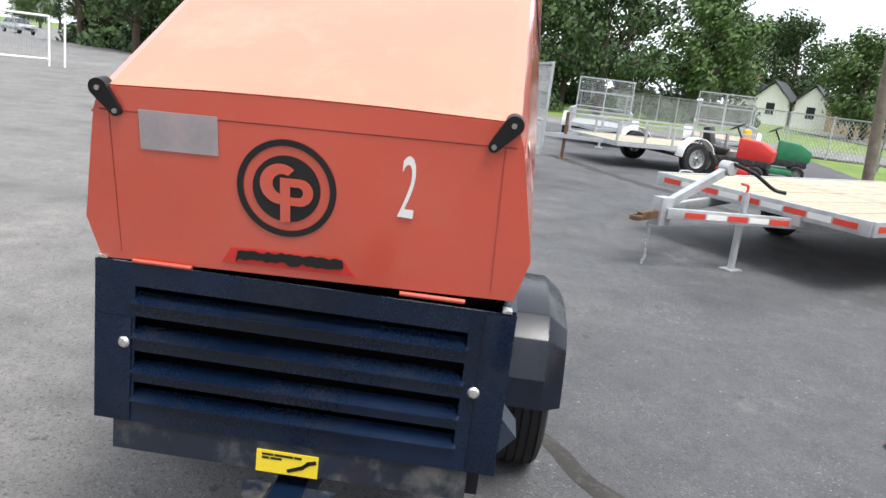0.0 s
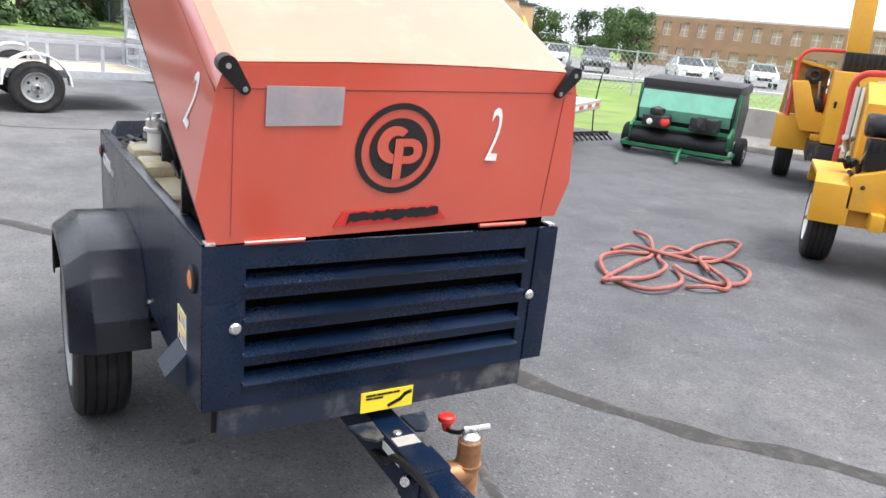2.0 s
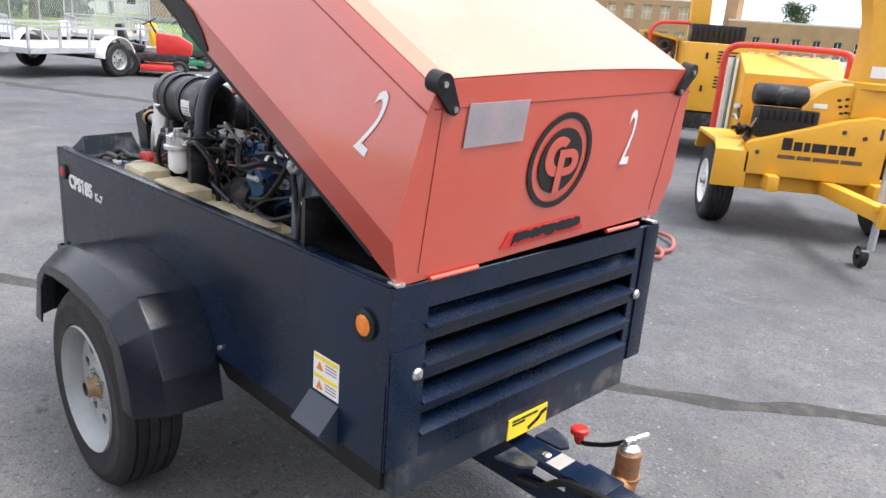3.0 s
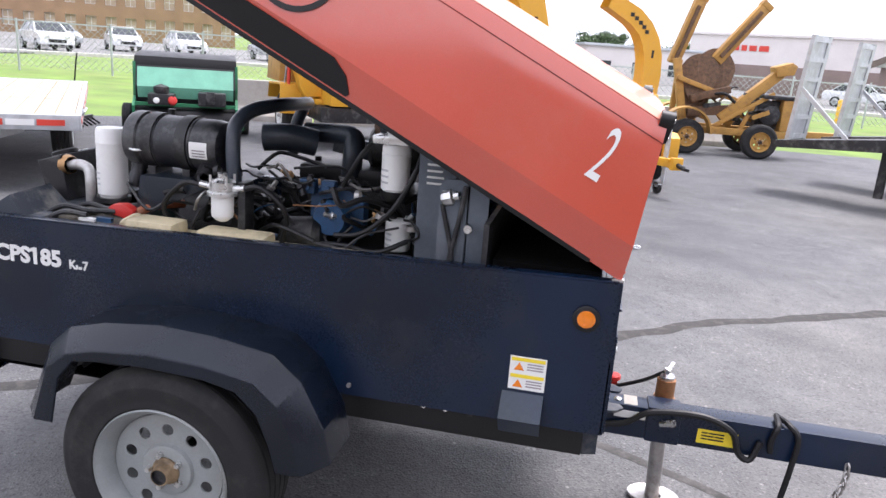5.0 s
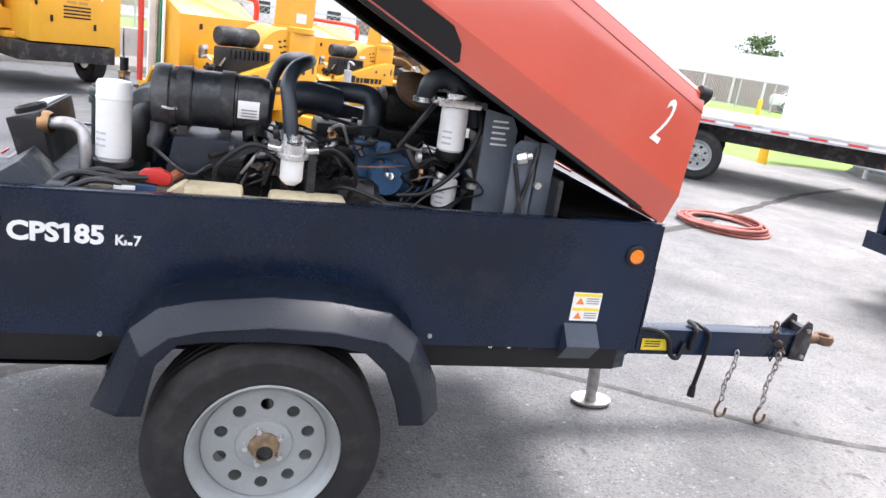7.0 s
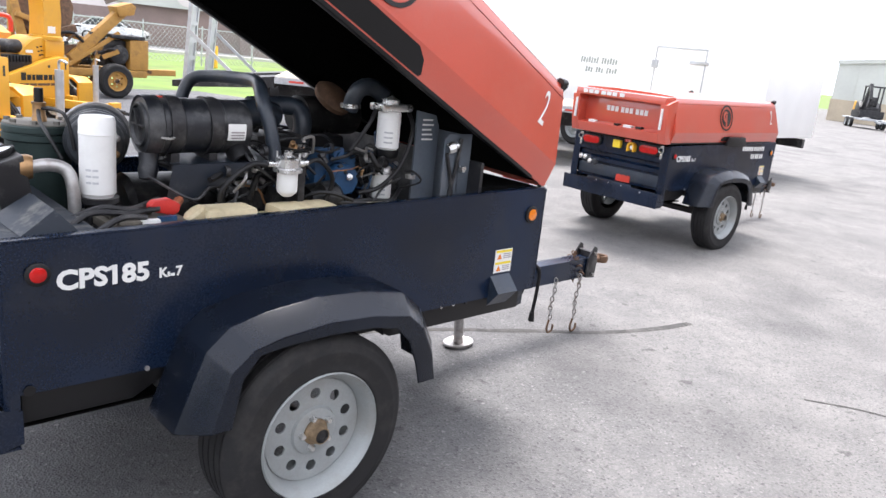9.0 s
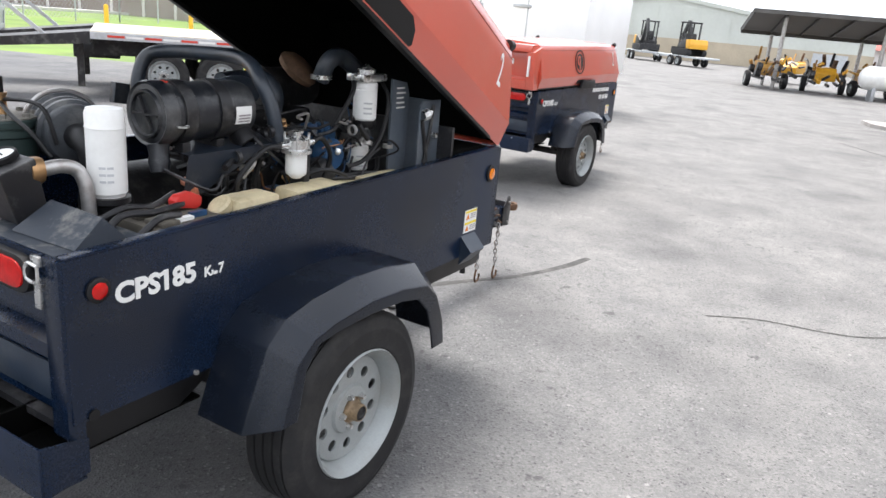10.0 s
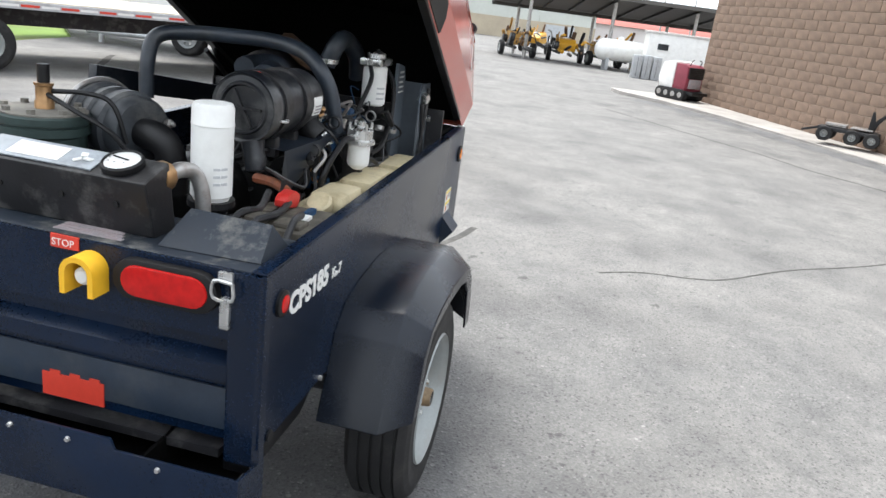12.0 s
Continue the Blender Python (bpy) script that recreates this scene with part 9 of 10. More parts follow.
def towed_machine(m, seed, label):
    t = thing("towed_machine", label, "machine", m, "machines under the canopy")
    rnd = random.Random(seed)
    bm = B()
    for s in (-1, 1):
        beam(bm, (-1.3, s * 0.5, 0.42), (1.2, s * 0.4, 0.42), 0.08, 0.10)
    beam(bm, (1.1, 0, 0.42), (2.1, 0, 0.40), 0.09, 0.09)
    part("frame", bm, BLACK_DUSTY, t)
    for s in (-1, 1):
        wheel(t, (-0.2, s * 0.72, 0.32), s, 0.32, 0.20, 0.18, holes=6, hub_mat=STEEL)
    bm = B()
    prism(bm, [(-1.2, 0.5), (0.3, 0.5), (0.35, 0.80), (0.1, 1.00), (-1.0, 1.05)], "y", -0.38, 0.38, 0.04)
    part("cowl", bm, OLDYELLOW if seed % 2 else YELLOW, t)
    for i in range(24):
        p = Vector((rnd.uniform(-1.3, 1.3), rnd.uniform(-0.6, 0.6), rnd.uniform(0.42, 1.15)))
        d = Vector((rnd.uniform(-0.7, 0.7), rnd.uniform(-0.2, 0.2), rnd.uniform(-0.2, 0.55)))
        d.z = max(d.z, 0.12 - p.z)
        bm = B()
        if i % 3 == 0:
            tube(bm, [p, p + d * 0.5 + Vector((0.1, 0, 0.1)), p + d], rnd.uniform(0.02, 0.05), 8, 4)
            part("pipe", bm, rnd.choice((BLACK, RUST, STEEL)), t)
        else:
            beam(bm, p, p + d, rnd.uniform(0.05, 0.15), rnd.uniform(0.05, 0.15), bevel=0.01)
            part("arm", bm, rnd.choice((YELLOW, OLDYELLOW, BLACK_DUSTY, BLACK_DUSTY, RUST)), t)
    for i in range(3):
        bm = B()
        x = rnd.uniform(-0.9, 1.0)
        lathe(bm, [(0, 0), (0.15, 0), (0.17, 0.03), (0.17, 0.2), (0, 0.22)], (x, -0.45, rnd.uniform(0.6, 0.9)), (0, -1, 0.1), 18)
        part("drum", bm, BLACK_DUSTY, t)


towed_machine(pose(31.5, 2.9, fall(31.5), 0, 0, 200), 1, "yellow towed grinder on a single-axle trailer")
towed_machine(pose(32.6, 0.9, fall(32.6), 0, 0, 190), 2, "yellow towed machine with a raised arm")
towed_machine(pose(33.0, -0.9, fall(33), 0, 0, 205), 3, "yellow and orange towed machine beside a gas tank")
towed_machine(pose(39, 3.0, fall(39), 0, 0, 170), 4, "yellow towed machine in the shelter's shade")


def gas_tank(m):
    t = thing("gas_tank", "white horizontal gas tank on steel legs", "tank", m)
    bm = B()
    lathe(bm, [(0, -1.15), (0.20, -1.11), (0.36, -1.0), (0.44, -0.84), (0.44, 0.84), (0.36, 1.0), (0.20, 1.11), (0, 1.15)], (0, 0, 0.84), (1, 0, 0), 32)
    part("shell", bm, WHITE, t)
    for x in (-0.6, 0.6):
        bm = B()
        box(bm, x - 0.06, x + 0.06, -0.35, 0.35, 0.0, 0.50, 0.01)
        part("leg", bm, GALV, t)
    bm = B()
    lathe(bm, [(0.12, 0), (0.14, 0.08), (0.10, 0.16), (0, 0.17)], (0.1, 0, 1.24), (0, 0, 1), 18)
    part("valve_hood", bm, WHITE, t)


gas_tank(pose(31.0, -1.5, fall(31), 0, 0, 105))


def cabinet(m, w, d, h, mat, label):
    t = thing("storage_cabinet", label, "cabinet", m)
    bm = B()
    box(bm, -w / 2, w / 2, -d / 2, d / 2, 0, h, 0.02)
    part("body", bm, mat, t)
    bm = B()
    beam(bm, (-w / 2 - 0.004, 0, 0.08), (-w / 2 - 0.004, 0, h - 0.08), 0.01, 0.01, (1, 0, 0))
    part("door_gap", bm, BLACK, t)


for i in range(3):
    cabinet(pose(27.5 + 0.1 * i, -2.10 - 0.36 * i, fall(27.5), 0, 0, 8), 0.4, 0.32, 0.84 + 0.03 * (i % 2), GALV, "waist-high grey metal cabinet beside the gas tank")


def site_hut(m):
    """A white hut with one small dark window, half hidden behind the loader."""
    t = thing("site_hut", "small white hut with a dark window under the shelter", "hut", m)
    bm = B()
    box(bm, 0, 1.6, -1.15, 1.15, 0, 1.72, 0.02)
    part("body", bm, WHITE, t)
    bm = B()
    box(bm, -0.05, 1.65, -1.2, 1.2, 1.722, 1.80, 0.02)
    part("roof", bm, STORE, t)
    bm = B()
    box(bm, -0.02, 0.02, 0.34, 0.76, 1.10, 1.34, 0.006)
    pane = part("window", bm, DARKGLASS, t)
    bm = B()
    for z in (1.08, 1.34):
        box(bm, -0.03, -0.004, 0.31, 0.79, z, z + 0.025, 0.004)
    part("window_trim", bm, WHITE, pane)


site_hut(pose(29.5, -3.6, fall(29.5), 0, 0, 4))


# ---- mini excavators on trailers ----
def excavator(m, label):
    t = thing("mini_excavator", label, "excavator", m, "mini excavators")
    for s in (-1, 1):
        bm = B()
        prism(bm, arc(-0.7, 0.9, 0.22, 90, 270, 8) + arc(0.7, 0.9, 0.22, -90, 90, 8), "y", s * 0.45, s * 0.75, 0.01)
        part("track", bm, RUBBER, t)
    bm = B()
    prism(bm, [(-0.9, 1.12), (0.45, 1.12), (0.45, 1.40), (-0.2, 1.75), (-0.85, 1.70), (-0.98, 1.40)], "y", -0.68, 0.68, 0.05)
    part("house", bm, BLACK_DUSTY, t)
    bm = B()
    prism(bm, [(-1.0, 1.14), (-0.55, 1.14), (-0.45, 1.70), (-0.88, 1.74), (-1.02, 1.42)], "y", -0.69, 0.69, 0.04)
    part("counterweight", bm, YELLOW, t)
    bm = B()
    for x, y in ((-0.35, -0.35), (-0.35, 0.55), (0.45, -0.35), (0.45, 0.55)):
        beam(bm, (x, y, 1.4), (x, y, 2.75), 0.08, 0.08, (1, 0, 0))
    box(bm, -0.42, 0.52, -0.42, 0.62, 2.72, 2.82, 0.02)
    box(bm, -0.3, 0.3, -0.2, 0.4, 1.5, 2.1, 0.05)
    part("canopy", bm, BLACK_DUSTY, t)
    for a, b in (((0.5, -0.5, 1.35), (1.2, -0.5, 2.9)), ((1.2, -0.5, 2.9), (1.75, -0.5, 1.9)), ((1.75, -0.5, 1.9), (1.55, -0.5, 1.4))):
        bm = B()
        beam(bm, a, b, 0.18, 0.22, bevel=0.02)
        part("boom", bm, BLACK_DUSTY, t)
    bm = B()
    box(bm, 0.9, 1.0, -0.75, 0.75, 0.75, 1.2, 0.02)
    part("blade", bm, BLACK_DUSTY, t)
    bm = B()
    box(bm, -2.2, 2.2, -0.9, 0.9, 0.56, 0.67, 0.01)
    beam(bm, (2.1, 0, 0.55), (3.3, 0, 0.5), 0.12, 0.12)
    part("carrying_deck", bm, GALV, t)
    for x in (-0.45, 0.45):
        for s in (-1, 1):
            wheel(t, (x, s * 1.02, 0.33), s, 0.33, 0.2, 0.19, holes=6, hub_mat=STEEL)


excavator(pose(54.8, 15.1, fall(54.5), 0, 0, 214), "yellow mini excavator on a tandem trailer before the warehouse")
excavator(pose(50.4, 10.8, fall(50.0), 0, 0, 48), "yellow mini excavator with a folded black boom on a trailer")


# ---- buildings ----
def warehouse():
    t = thing("warehouse", "pale metal warehouse with a tan block base", "warehouse", pose(66, 9.5, -0.55, 0, 0, 12))
    bm = B()
    prism(bm, [(-9, 1.75), (-9, 2.9), (7.0, 5.1), (11.5, 4.6), (11.5, 1.75)], "x", 0, 40)
    part("upper_wall", bm, METALWALL, t)
    bm = B()
    box(bm, -0.10, 40, -9.05, 11.55, -0.3, 1.75)
    part("base_wall", bm, TANWALL, t)
    bm = B()
    for a, b in (((-9.1, 2.9), (7.0, 5.12)), ((7.0, 5.12), (11.6, 4.62))):
        beam(bm, (-0.12, a[0], a[1]), (-0.12, b[0], b[1]), 0.3, 0.12, (1, 0, 0))
    part("verge", bm, METALWALL, t)
    for y in range(-8, 11, 2):
        bm = B()
        top = 2.9 + (y + 9) * 2.2 / 16 if y < 7 else 5.1 - (y - 7) * 0.11
        beam(bm, (-0.02, y, 1.8), (-0.02, y, top - 0.1), 0.06, 0.05, (1, 0, 0))
        part("siding_rib", bm, METALWALL, t)
    bm = B()
    box(bm, -0.14, -0.1, -7.2, -4.6, -0.2, 1.6)
    part("roller_door", bm, GALV, t)


warehouse()


def facade(name, label, m, L, H, depth, wall_mat, storeys, columns, win_w, win_h, roof_over=0.15, sill=0.9, glass=None):
    t = thing(name, label, "building", m)
    bm = B()
    box(bm, 0, L, 0.25, depth, -0.8, H)
    part("wall_core", bm, wall_mat, t)
    step = L / columns
    sh = H / storeys
    holes = [[(step * (c + 0.5) - win_w / 2, sh * s + sill), (step * (c + 0.5) + win_w / 2, sh * s + sill), (step * (c + 0.5) + win_w / 2, sh * s + sill + win_h), (step * (c + 0.5) - win_w / 2, sh * s + sill + win_h)]
             for s in range(storeys) for c in range(columns)]
    bm = B()
    plate(bm, [(0, -0.8), (L, -0.8), (L, H), (0, H)], holes, pose(0, 0, 0, 90, 0, 0), -0.24)
    part("front_wall", bm, wall_mat, t, smooth=0)
    gm = B()
    box(gm, -win_w / 2, win_w / 2, 0.14, 0.18, 0, win_h)
    first = part("window", gm, glass or BLIND, t)
    fm = B()
    for a, b in (((-win_w / 2, 0.02), (win_w / 2, 0.02)), ((-win_w / 2, win_h / 2), (win_w / 2, win_h / 2)), ((-win_w / 2, win_h - 0.02), (win_w / 2, win_h - 0.02))):
        beam(fm, (a[0], 0.12, a[1]), (b[0], 0.12, b[1]), 0.06, 0.07)
    for x in (-win_w / 2 + 0.03, 0, win_w / 2 - 0.03):
        beam(fm, (x, 0.12, 0), (x, 0.12, win_h), 0.06, 0.06, (1, 0, 0))
    ff = part("frame", fm, WHITE, first)
    sm = B()
    box(sm, -win_w / 2 - 0.05, win_w / 2 + 0.05, -0.05, 0.12, -0.10, 0.0)
    fs = part("sill", sm, PALECONC, first)
    k = 0
    for s in range(storeys):
        for c in range(columns):
            mm = pose(step * (c + 0.5), 0, sh * s + sill)
            if k == 0:
                first.matrix_basis = mm
            else:
                w = shared("window", first, mm, t)
                shared("frame", ff, Matrix.Identity(4), w)
                shared("sill", fs, Matrix.Identity(4), w)
            k += 1
    bm = B()
    box(bm, -roof_over, L + roof_over, -roof_over, depth + roof_over, H, H + 0.25, 0.02)
    part("parapet", bm, PALECONC, t)
    return t


def facing(p, q):
    """The pose whose x axis runs from p to q on the ground."""
    return pose(p[0], p[1], 0, 0, 0, math.degrees(math.atan2(q[1] - p[1], q[0] - p[0])))


facade("school_building", "long two-storey tan brick school with pale blinds", facing((-73.5, 71.0), (-45.0, 86.8)), 33, 6.1, 12, SCHOOLBRICK, 2, 15, 1.15, 1.7, sill=0.75)
facade("brick_annex", "low brown brick annex behind the chippers", facing((-46, 100), (-26, 108)), 20, 4.6, 10, SCHOOLBRICK, 1, 8, 1.0, 1.6, sill=1.2, glass=DARKGLASS)


def brick_hall(m):
    """A gabled hall with a low front wing and two square towers; x runs along the front, y away from it."""
    t = thing("brick_hall", "light tan brick hall with a low gable, dome and square towers", "building", m)
    bm = B()
    prism(bm, [(-3.8, -1.5), (10.3, -1.5), (10.3, 3.3), (3.4, 6.1), (-3.8, 3.4)], "y", 0, 12)
    part("gable_wall", bm, TANBRICK, t)
    for a, b in (((-4.1, 3.35), (3.4, 6.2)), ((3.4, 6.2), (10.6, 3.3))):
        bm = B()
        prism(bm, [a, b, (b[0], b[1] + 0.14), (a[0], a[1] + 0.14)], "y", -0.35, 12.2)
        part("roof_slope", bm, SHINGLE, t)
    bm = B()
    lathe(bm, [(0.55, 0), (0.62, 0.04), (0.62, 0.10), (0.50, 0.12)], (4.1, -0.0, 4.55), (0, -1, 0), 24)
    part("round_window_frame", bm, PALECONC, t)
    bm = B()
    lathe(bm, [(0, 0.02), (0.52, 0.02), (0.52, 0.06), (0, 0.06)], (4.1, 0.0, 4.55), (0, -1, 0), 24)
    part("round_window", bm, DARKGLASS, t)
    bm = B()
    box(bm, -3.6, 12.0, -2.4, -0.01, -1.5, 1.9, 0.02)
    wing = part("front_wing", bm, TANBRICK, t)
    bm = B()
    box(bm, -3.8, 12.2, -2.6, -0.01, 1.9, 2.1, 0.02)
    part("coping", bm, PALECONC, wing)
    for i in range(5):
        bm = B()
        box(bm, -2.6 + i * 2.7, -1.0 + i * 2.7, -2.46, -2.38, 0.1, 1.3)
        part("window", bm, DARKGLASS, wing)
    bm = B()
    box(bm, 7.2, 11.3, 2.5, 7.0, -1.5, 4.9, 0.02)
    part("back_block", bm, TANBRICK, t)
    bm = B()
    prism(bm, [(7.0, 4.9), (11.3, 4.9), (11.0, 5.5), (7.6, 5.8)], "y", 2.2, 7.2)
    part("back_roof", bm, SHINGLE, t)
    for x0, x1, y0, h in ((11.3, 14.3, -1.0, 6.0), (14.5, 17.8, 0.6, 5.6)):
        bm = B()
        box(bm, x0, x1, y0, y0 + 3.2, -1.5, h, 0.03)
        tower = part("tower", bm, TANBRICK, t)
        bm = B()
        box(bm, x0 - 0.12, x1 + 0.12, y0 - 0.12, y0 + 3.32, h, h + 0.35, 0.03)
        part("cap", bm, SHINGLE, tower)
        for x in (x0 + 0.9, x0 + 1.9):
            bm = B()
            box(bm, x, x + 0.45, y0 - 0.05, y0 + 0.02, 0.6, 2.4)
            part("slit_window", bm, DARKGLASS, tower)
    bm = B()
    lathe(bm, [(1.9, 0), (1.9, 0.5), (1.7, 1.0), (1.25, 1.45), (0.6, 1.75), (0, 1.85)], (4.6, 7.0, 5.6), (0, 0, 1), 20)
    part("dome", bm, GALV, t, "grey metal dome")


brick_hall(facing((-75, 39.5), (-75, 57.5)))
t = thing("brick_chimney", "tall brown brick chimney over the annex", "chimney", pose(-47.5, 104, 0))
bm = B()
box(bm, -0.9, 0.9, -0.9, 0.9, -0.5, 8.2, 0.03)
part("chimney_shaft", bm, SCHOOLBRICK, t)
bm = B()
box(bm, -1.05, 1.05, -1.05, 1.05, 8.2, 8.5, 0.03)
part("cap", bm, PALECONC, t)


def store():
    t = thing("store_building", "long pale store building with a brown base and gabled entrance", "store", facing((11.0, 76.5), (26.5, 66.0)))
    bm = B()
    box(bm, -2, 19, 0, 25, -0.6, 4.9)
    part("main_block", bm, STORE, t)
    bm = B()
    box(bm, -2.02, 19.02, -0.06, 0.2, -0.6, 2.3)
    part("base_band", bm, STOREBASE, t)
    bm = B()
    box(bm, -2.2, 19.2, -0.25, 25, 4.9, 5.15, 0.03)
    part("roof_edge", bm, STORE, t)
    bm = B()
    bars(bm, pose(2.3, -0.03, 4.05, 90, 0, 0), 1, 0.5, 0.1, [(0.8, 0.5, 0.7, 0.9)], 0.05)
    part("sign_bars", bm, RED_TAPE, t)
    g = thing("gable_entrance", "pale gabled entrance porch of the store", "porch", facing((19.2, 53.5), (27.2, 49.0)))
    bm = B()
    prism(bm, [(-0.6, 2.55), (9.8, 2.55), (4.6, 5.1)], "y", 0.0, 9.0)
    part("gable", bm, METALWALL, g)
    bm = B()
    for a, b in (((-0.9, 2.45), (4.6, 5.2)), ((4.6, 5.2), (10.1, 2.45))):
        beam(bm, (a[0], -0.15, a[1]), (b[0], -0.15, b[1]), 0.4, 0.14, (0, 1, 0))
    part("roof_edge", bm, ROOF, g)
    bm = B()
    box(bm, 0.0, 9.2, 0.5, 9.0, -0.5, 2.55)
    part("porch_wall", bm, STOREBASE, g)
    bm = B()
    lathe(bm, [(0, 0), (0.75, 0), (0.8, 0.05), (0, 0.06)], (4.6, -0.02, 3.5), (0, -1, 0), 24)
    part("round_panel", bm, STORE, g)
    w = thing("low_wing", "low pale wing with a brown base behind the fence", "building", facing((26.5, 49.5), (32.5, 39.0)))
    bm = B()
    box(bm, 0, 13, 0, 14, 1.3, 2.9)
    part("upper_wall", bm, STORE, w)
    bm = B()
    box(bm, -0.03, 13.03, -0.06, 14, -0.5, 1.3)
    part("base_wall", bm, STOREBASE, w)
    for i in range(6):
        bm = B()
        box(bm, 1 + i * 2.1, 1.15 + i * 2.1, -0.14, -0.06, -0.4, 1.3)
        part("pier", bm, STORE, w)


store()
t = thing("red_roofed_building", "low pale building with a red metal roof", "building", pose(82, 2, -0.6, 0, 0, 8))
bm = B()
box(bm, 0, 12, -20, 12, -0.2, 2.4)
part("wall", bm, STORE, t)
bm = B()
prism(bm, [(-0.5, 2.35), (6, 4.3), (12.5, 2.35)], "y", -20.5, 12.5)
part("roof", bm, REDROOF, t)


def house():
    t = thing("white_house", "white wooden house with two dark-roofed gables", "house", facing((-86, 28.5), (-82.3, 35.5)))
    for x0, w, d in ((0.0, 3.6, 8.0), (4.2, 3.4, 5.0)):
        bm = B()
        prism(bm, [(x0, -0.3), (x0 + w, -0.3), (x0 + w, 2.7), (x0 + w / 2, 4.4), (x0, 2.7)], "y", 0.0 if d > 6 else 1.0, d)
        part("gable_wall", bm, SIDING, t)
        bm = B()
        y0 = (0.0 if d > 6 else 1.0) - 0.3
        for a, b in (((x0 - 0.3, 2.4), (x0 + w / 2, 4.6)), ((x0 + w / 2, 4.6), (x0 + w + 0.3, 2.4))):
            prism(bm, [a, b, (b[0], b[1] + 0.15), (a[0], a[1] + 0.15)], "y", y0, d)
        part("roof", bm, SHINGLE, t)
        bm = B()
        box(bm, x0 + w / 2 - 0.45, x0 + w / 2 + 0.45, y0 + 0.26, y0 + 0.32, 0.9, 2.2)
        part("window", bm, DARKGLASS, t)
    bm = B()
    prism(bm, [(-3.5, 2.4), (0.2, 2.4), (0.2, 4.2), (-1.6, 4.6)], "y", 2.0, 9)
    part("side_roof", bm, SHINGLE, t)
    bm = B()
    box(bm, -3.2, 0.0, 2.3, 8.5, -0.3, 2.4)
    part("side_wall", bm, SIDING, t)
    bm = B()
    box(bm, -1.2, -0.7, 4, 4.5, 3.9, 5.4)
    part("chimney", bm, SCHOOLBRICK, t)


house()


# ---- cars in the car park ----
def car(m, paint, label):
    t = thing("parked_car", label, "car", m, "cars in the car park")
    prof = [(-2.2, 0.45), (-2.25, 0.80), (-2.1, 1.0), (-1.5, 1.10), (-0.95, 1.52), (0.35, 1.55), (1.05, 1.08), (1.95, 0.95), (2.2, 0.75), (2.22, 0.42)]
    bm = B()
    lower = [(-2.2, 0.38), (-2.25, 0.80), (-2.1, 1.0), (1.05, 1.05), (1.95, 0.93), (2.2, 0.75), (2.22, 0.38)]
    prism(bm, lower, "y", -0.88, 0.88, 0.07)
    body = part("body", bm, paint, t)
    bm = B()
    pts = [(-1.75, 1.0), (-1.05, 1.50), (0.35, 1.52), (1.15, 1.03)]
    lo = [bm.verts.new((x, s * 0.82, z)) for s in (-1, 1) for x, z in (pts[0], pts[3])]
    hi = [bm.verts.new((x, s * 0.64, z)) for s in (-1, 1) for x, z in (pts[1], pts[2])]
    for f in ((lo[0], lo[1], hi[1], hi[0]), (lo[3], lo[2], hi[2], hi[3]), (lo[1], lo[3], hi[3], hi[1]), (lo[2], lo[0], hi[0], hi[2])):
        bm.faces.new(f)
    part("glasshouse", bm, DARKGLASS, t)
    bm = B()
    box(bm, -1.1, 0.40, -0.65, 0.65, 1.49, 1.55, 0.03)
    roof = part("roof", bm, paint, body)
    for s in (-1, 1):
        for p, q, w in (((1.10, s * 0.80, 1.04), (0.36, s * 0.64, 1.52), 0.06), ((-1.72, s * 0.80, 1.01), (-1.05, s * 0.64, 1.50), 0.08), ((-0.3, s * 0.82, 1.02), (-0.32, s * 0.65, 1.50), 0.06)):
            bm = B()
            beam(bm, p, q, w, 0.05)
            part("pillar", bm, paint, body)
    for s in (-1, 1):
        bm = B()
        box(bm, 2.08, 2.22, s * 0.50 - 0.16, s * 0.50 + 0.16, 0.70, 0.84, 0.02)
        part("headlight", bm, CHROME, body)
        bm = B()
        box(bm, 0.75, 0.95, s * 0.90, s * 1.02, 0.98, 1.10, 0.02)
        part("mirror", bm, paint, body)
        for x in (-1.35, 1.38):
            wheel(t, (x, s * 0.80, 0.33), s, 0.33, 0.2, 0.22, holes=5, hole_r=0.03, nuts=0, hub_mat=STEEL, grooves=2)
    bm = B()
    box(bm, 2.18, 2.24, -0.45, 0.45, 0.48, 0.66, 0.02)
    part("grille", bm, BLACK, body)
    return t


paints = {"white": CARWHITE, "silver": CARSILVER, "dark grey": CARDARK}
first_cars = {k: None for k in paints}
spots = [(-43.8, 30.2, "silver"), (-40.8, 31.0, "silver"), (-37.9, 31.8, "white"), (-35.0, 32.6, "dark grey"), (-29.4, 34.9, "white"), (-33.6, 41.0, "silver"), (-30.2, 43.0, "white"), (-26.4, 44.2, "white"),
         (-21.4, 47.0, "silver"), (-13.8, 50.2, "white"), (17.5, 50.0, "white"), (33.0, 36.0, "white"), (38.0, 39.0, "silver")]
for i, (x, y, k) in enumerate(spots):
    mm = pose(x, y, -0.06 + fall(x), 0, 0, -48 + (i * 37) % 17)
    if first_cars[k] is None:
        first_cars[k] = car(mm, paints[k], k + " car parked beyond the fence")
    else:
        copy_thing(first_cars[k], mm)
copy_thing(first_cars["silver"], pose(-74, -51.5, -0.05, 0, 0, 60))
copy_thing(first_cars["dark grey"], pose(-104, -60, -0.05, 0, 0, 30))


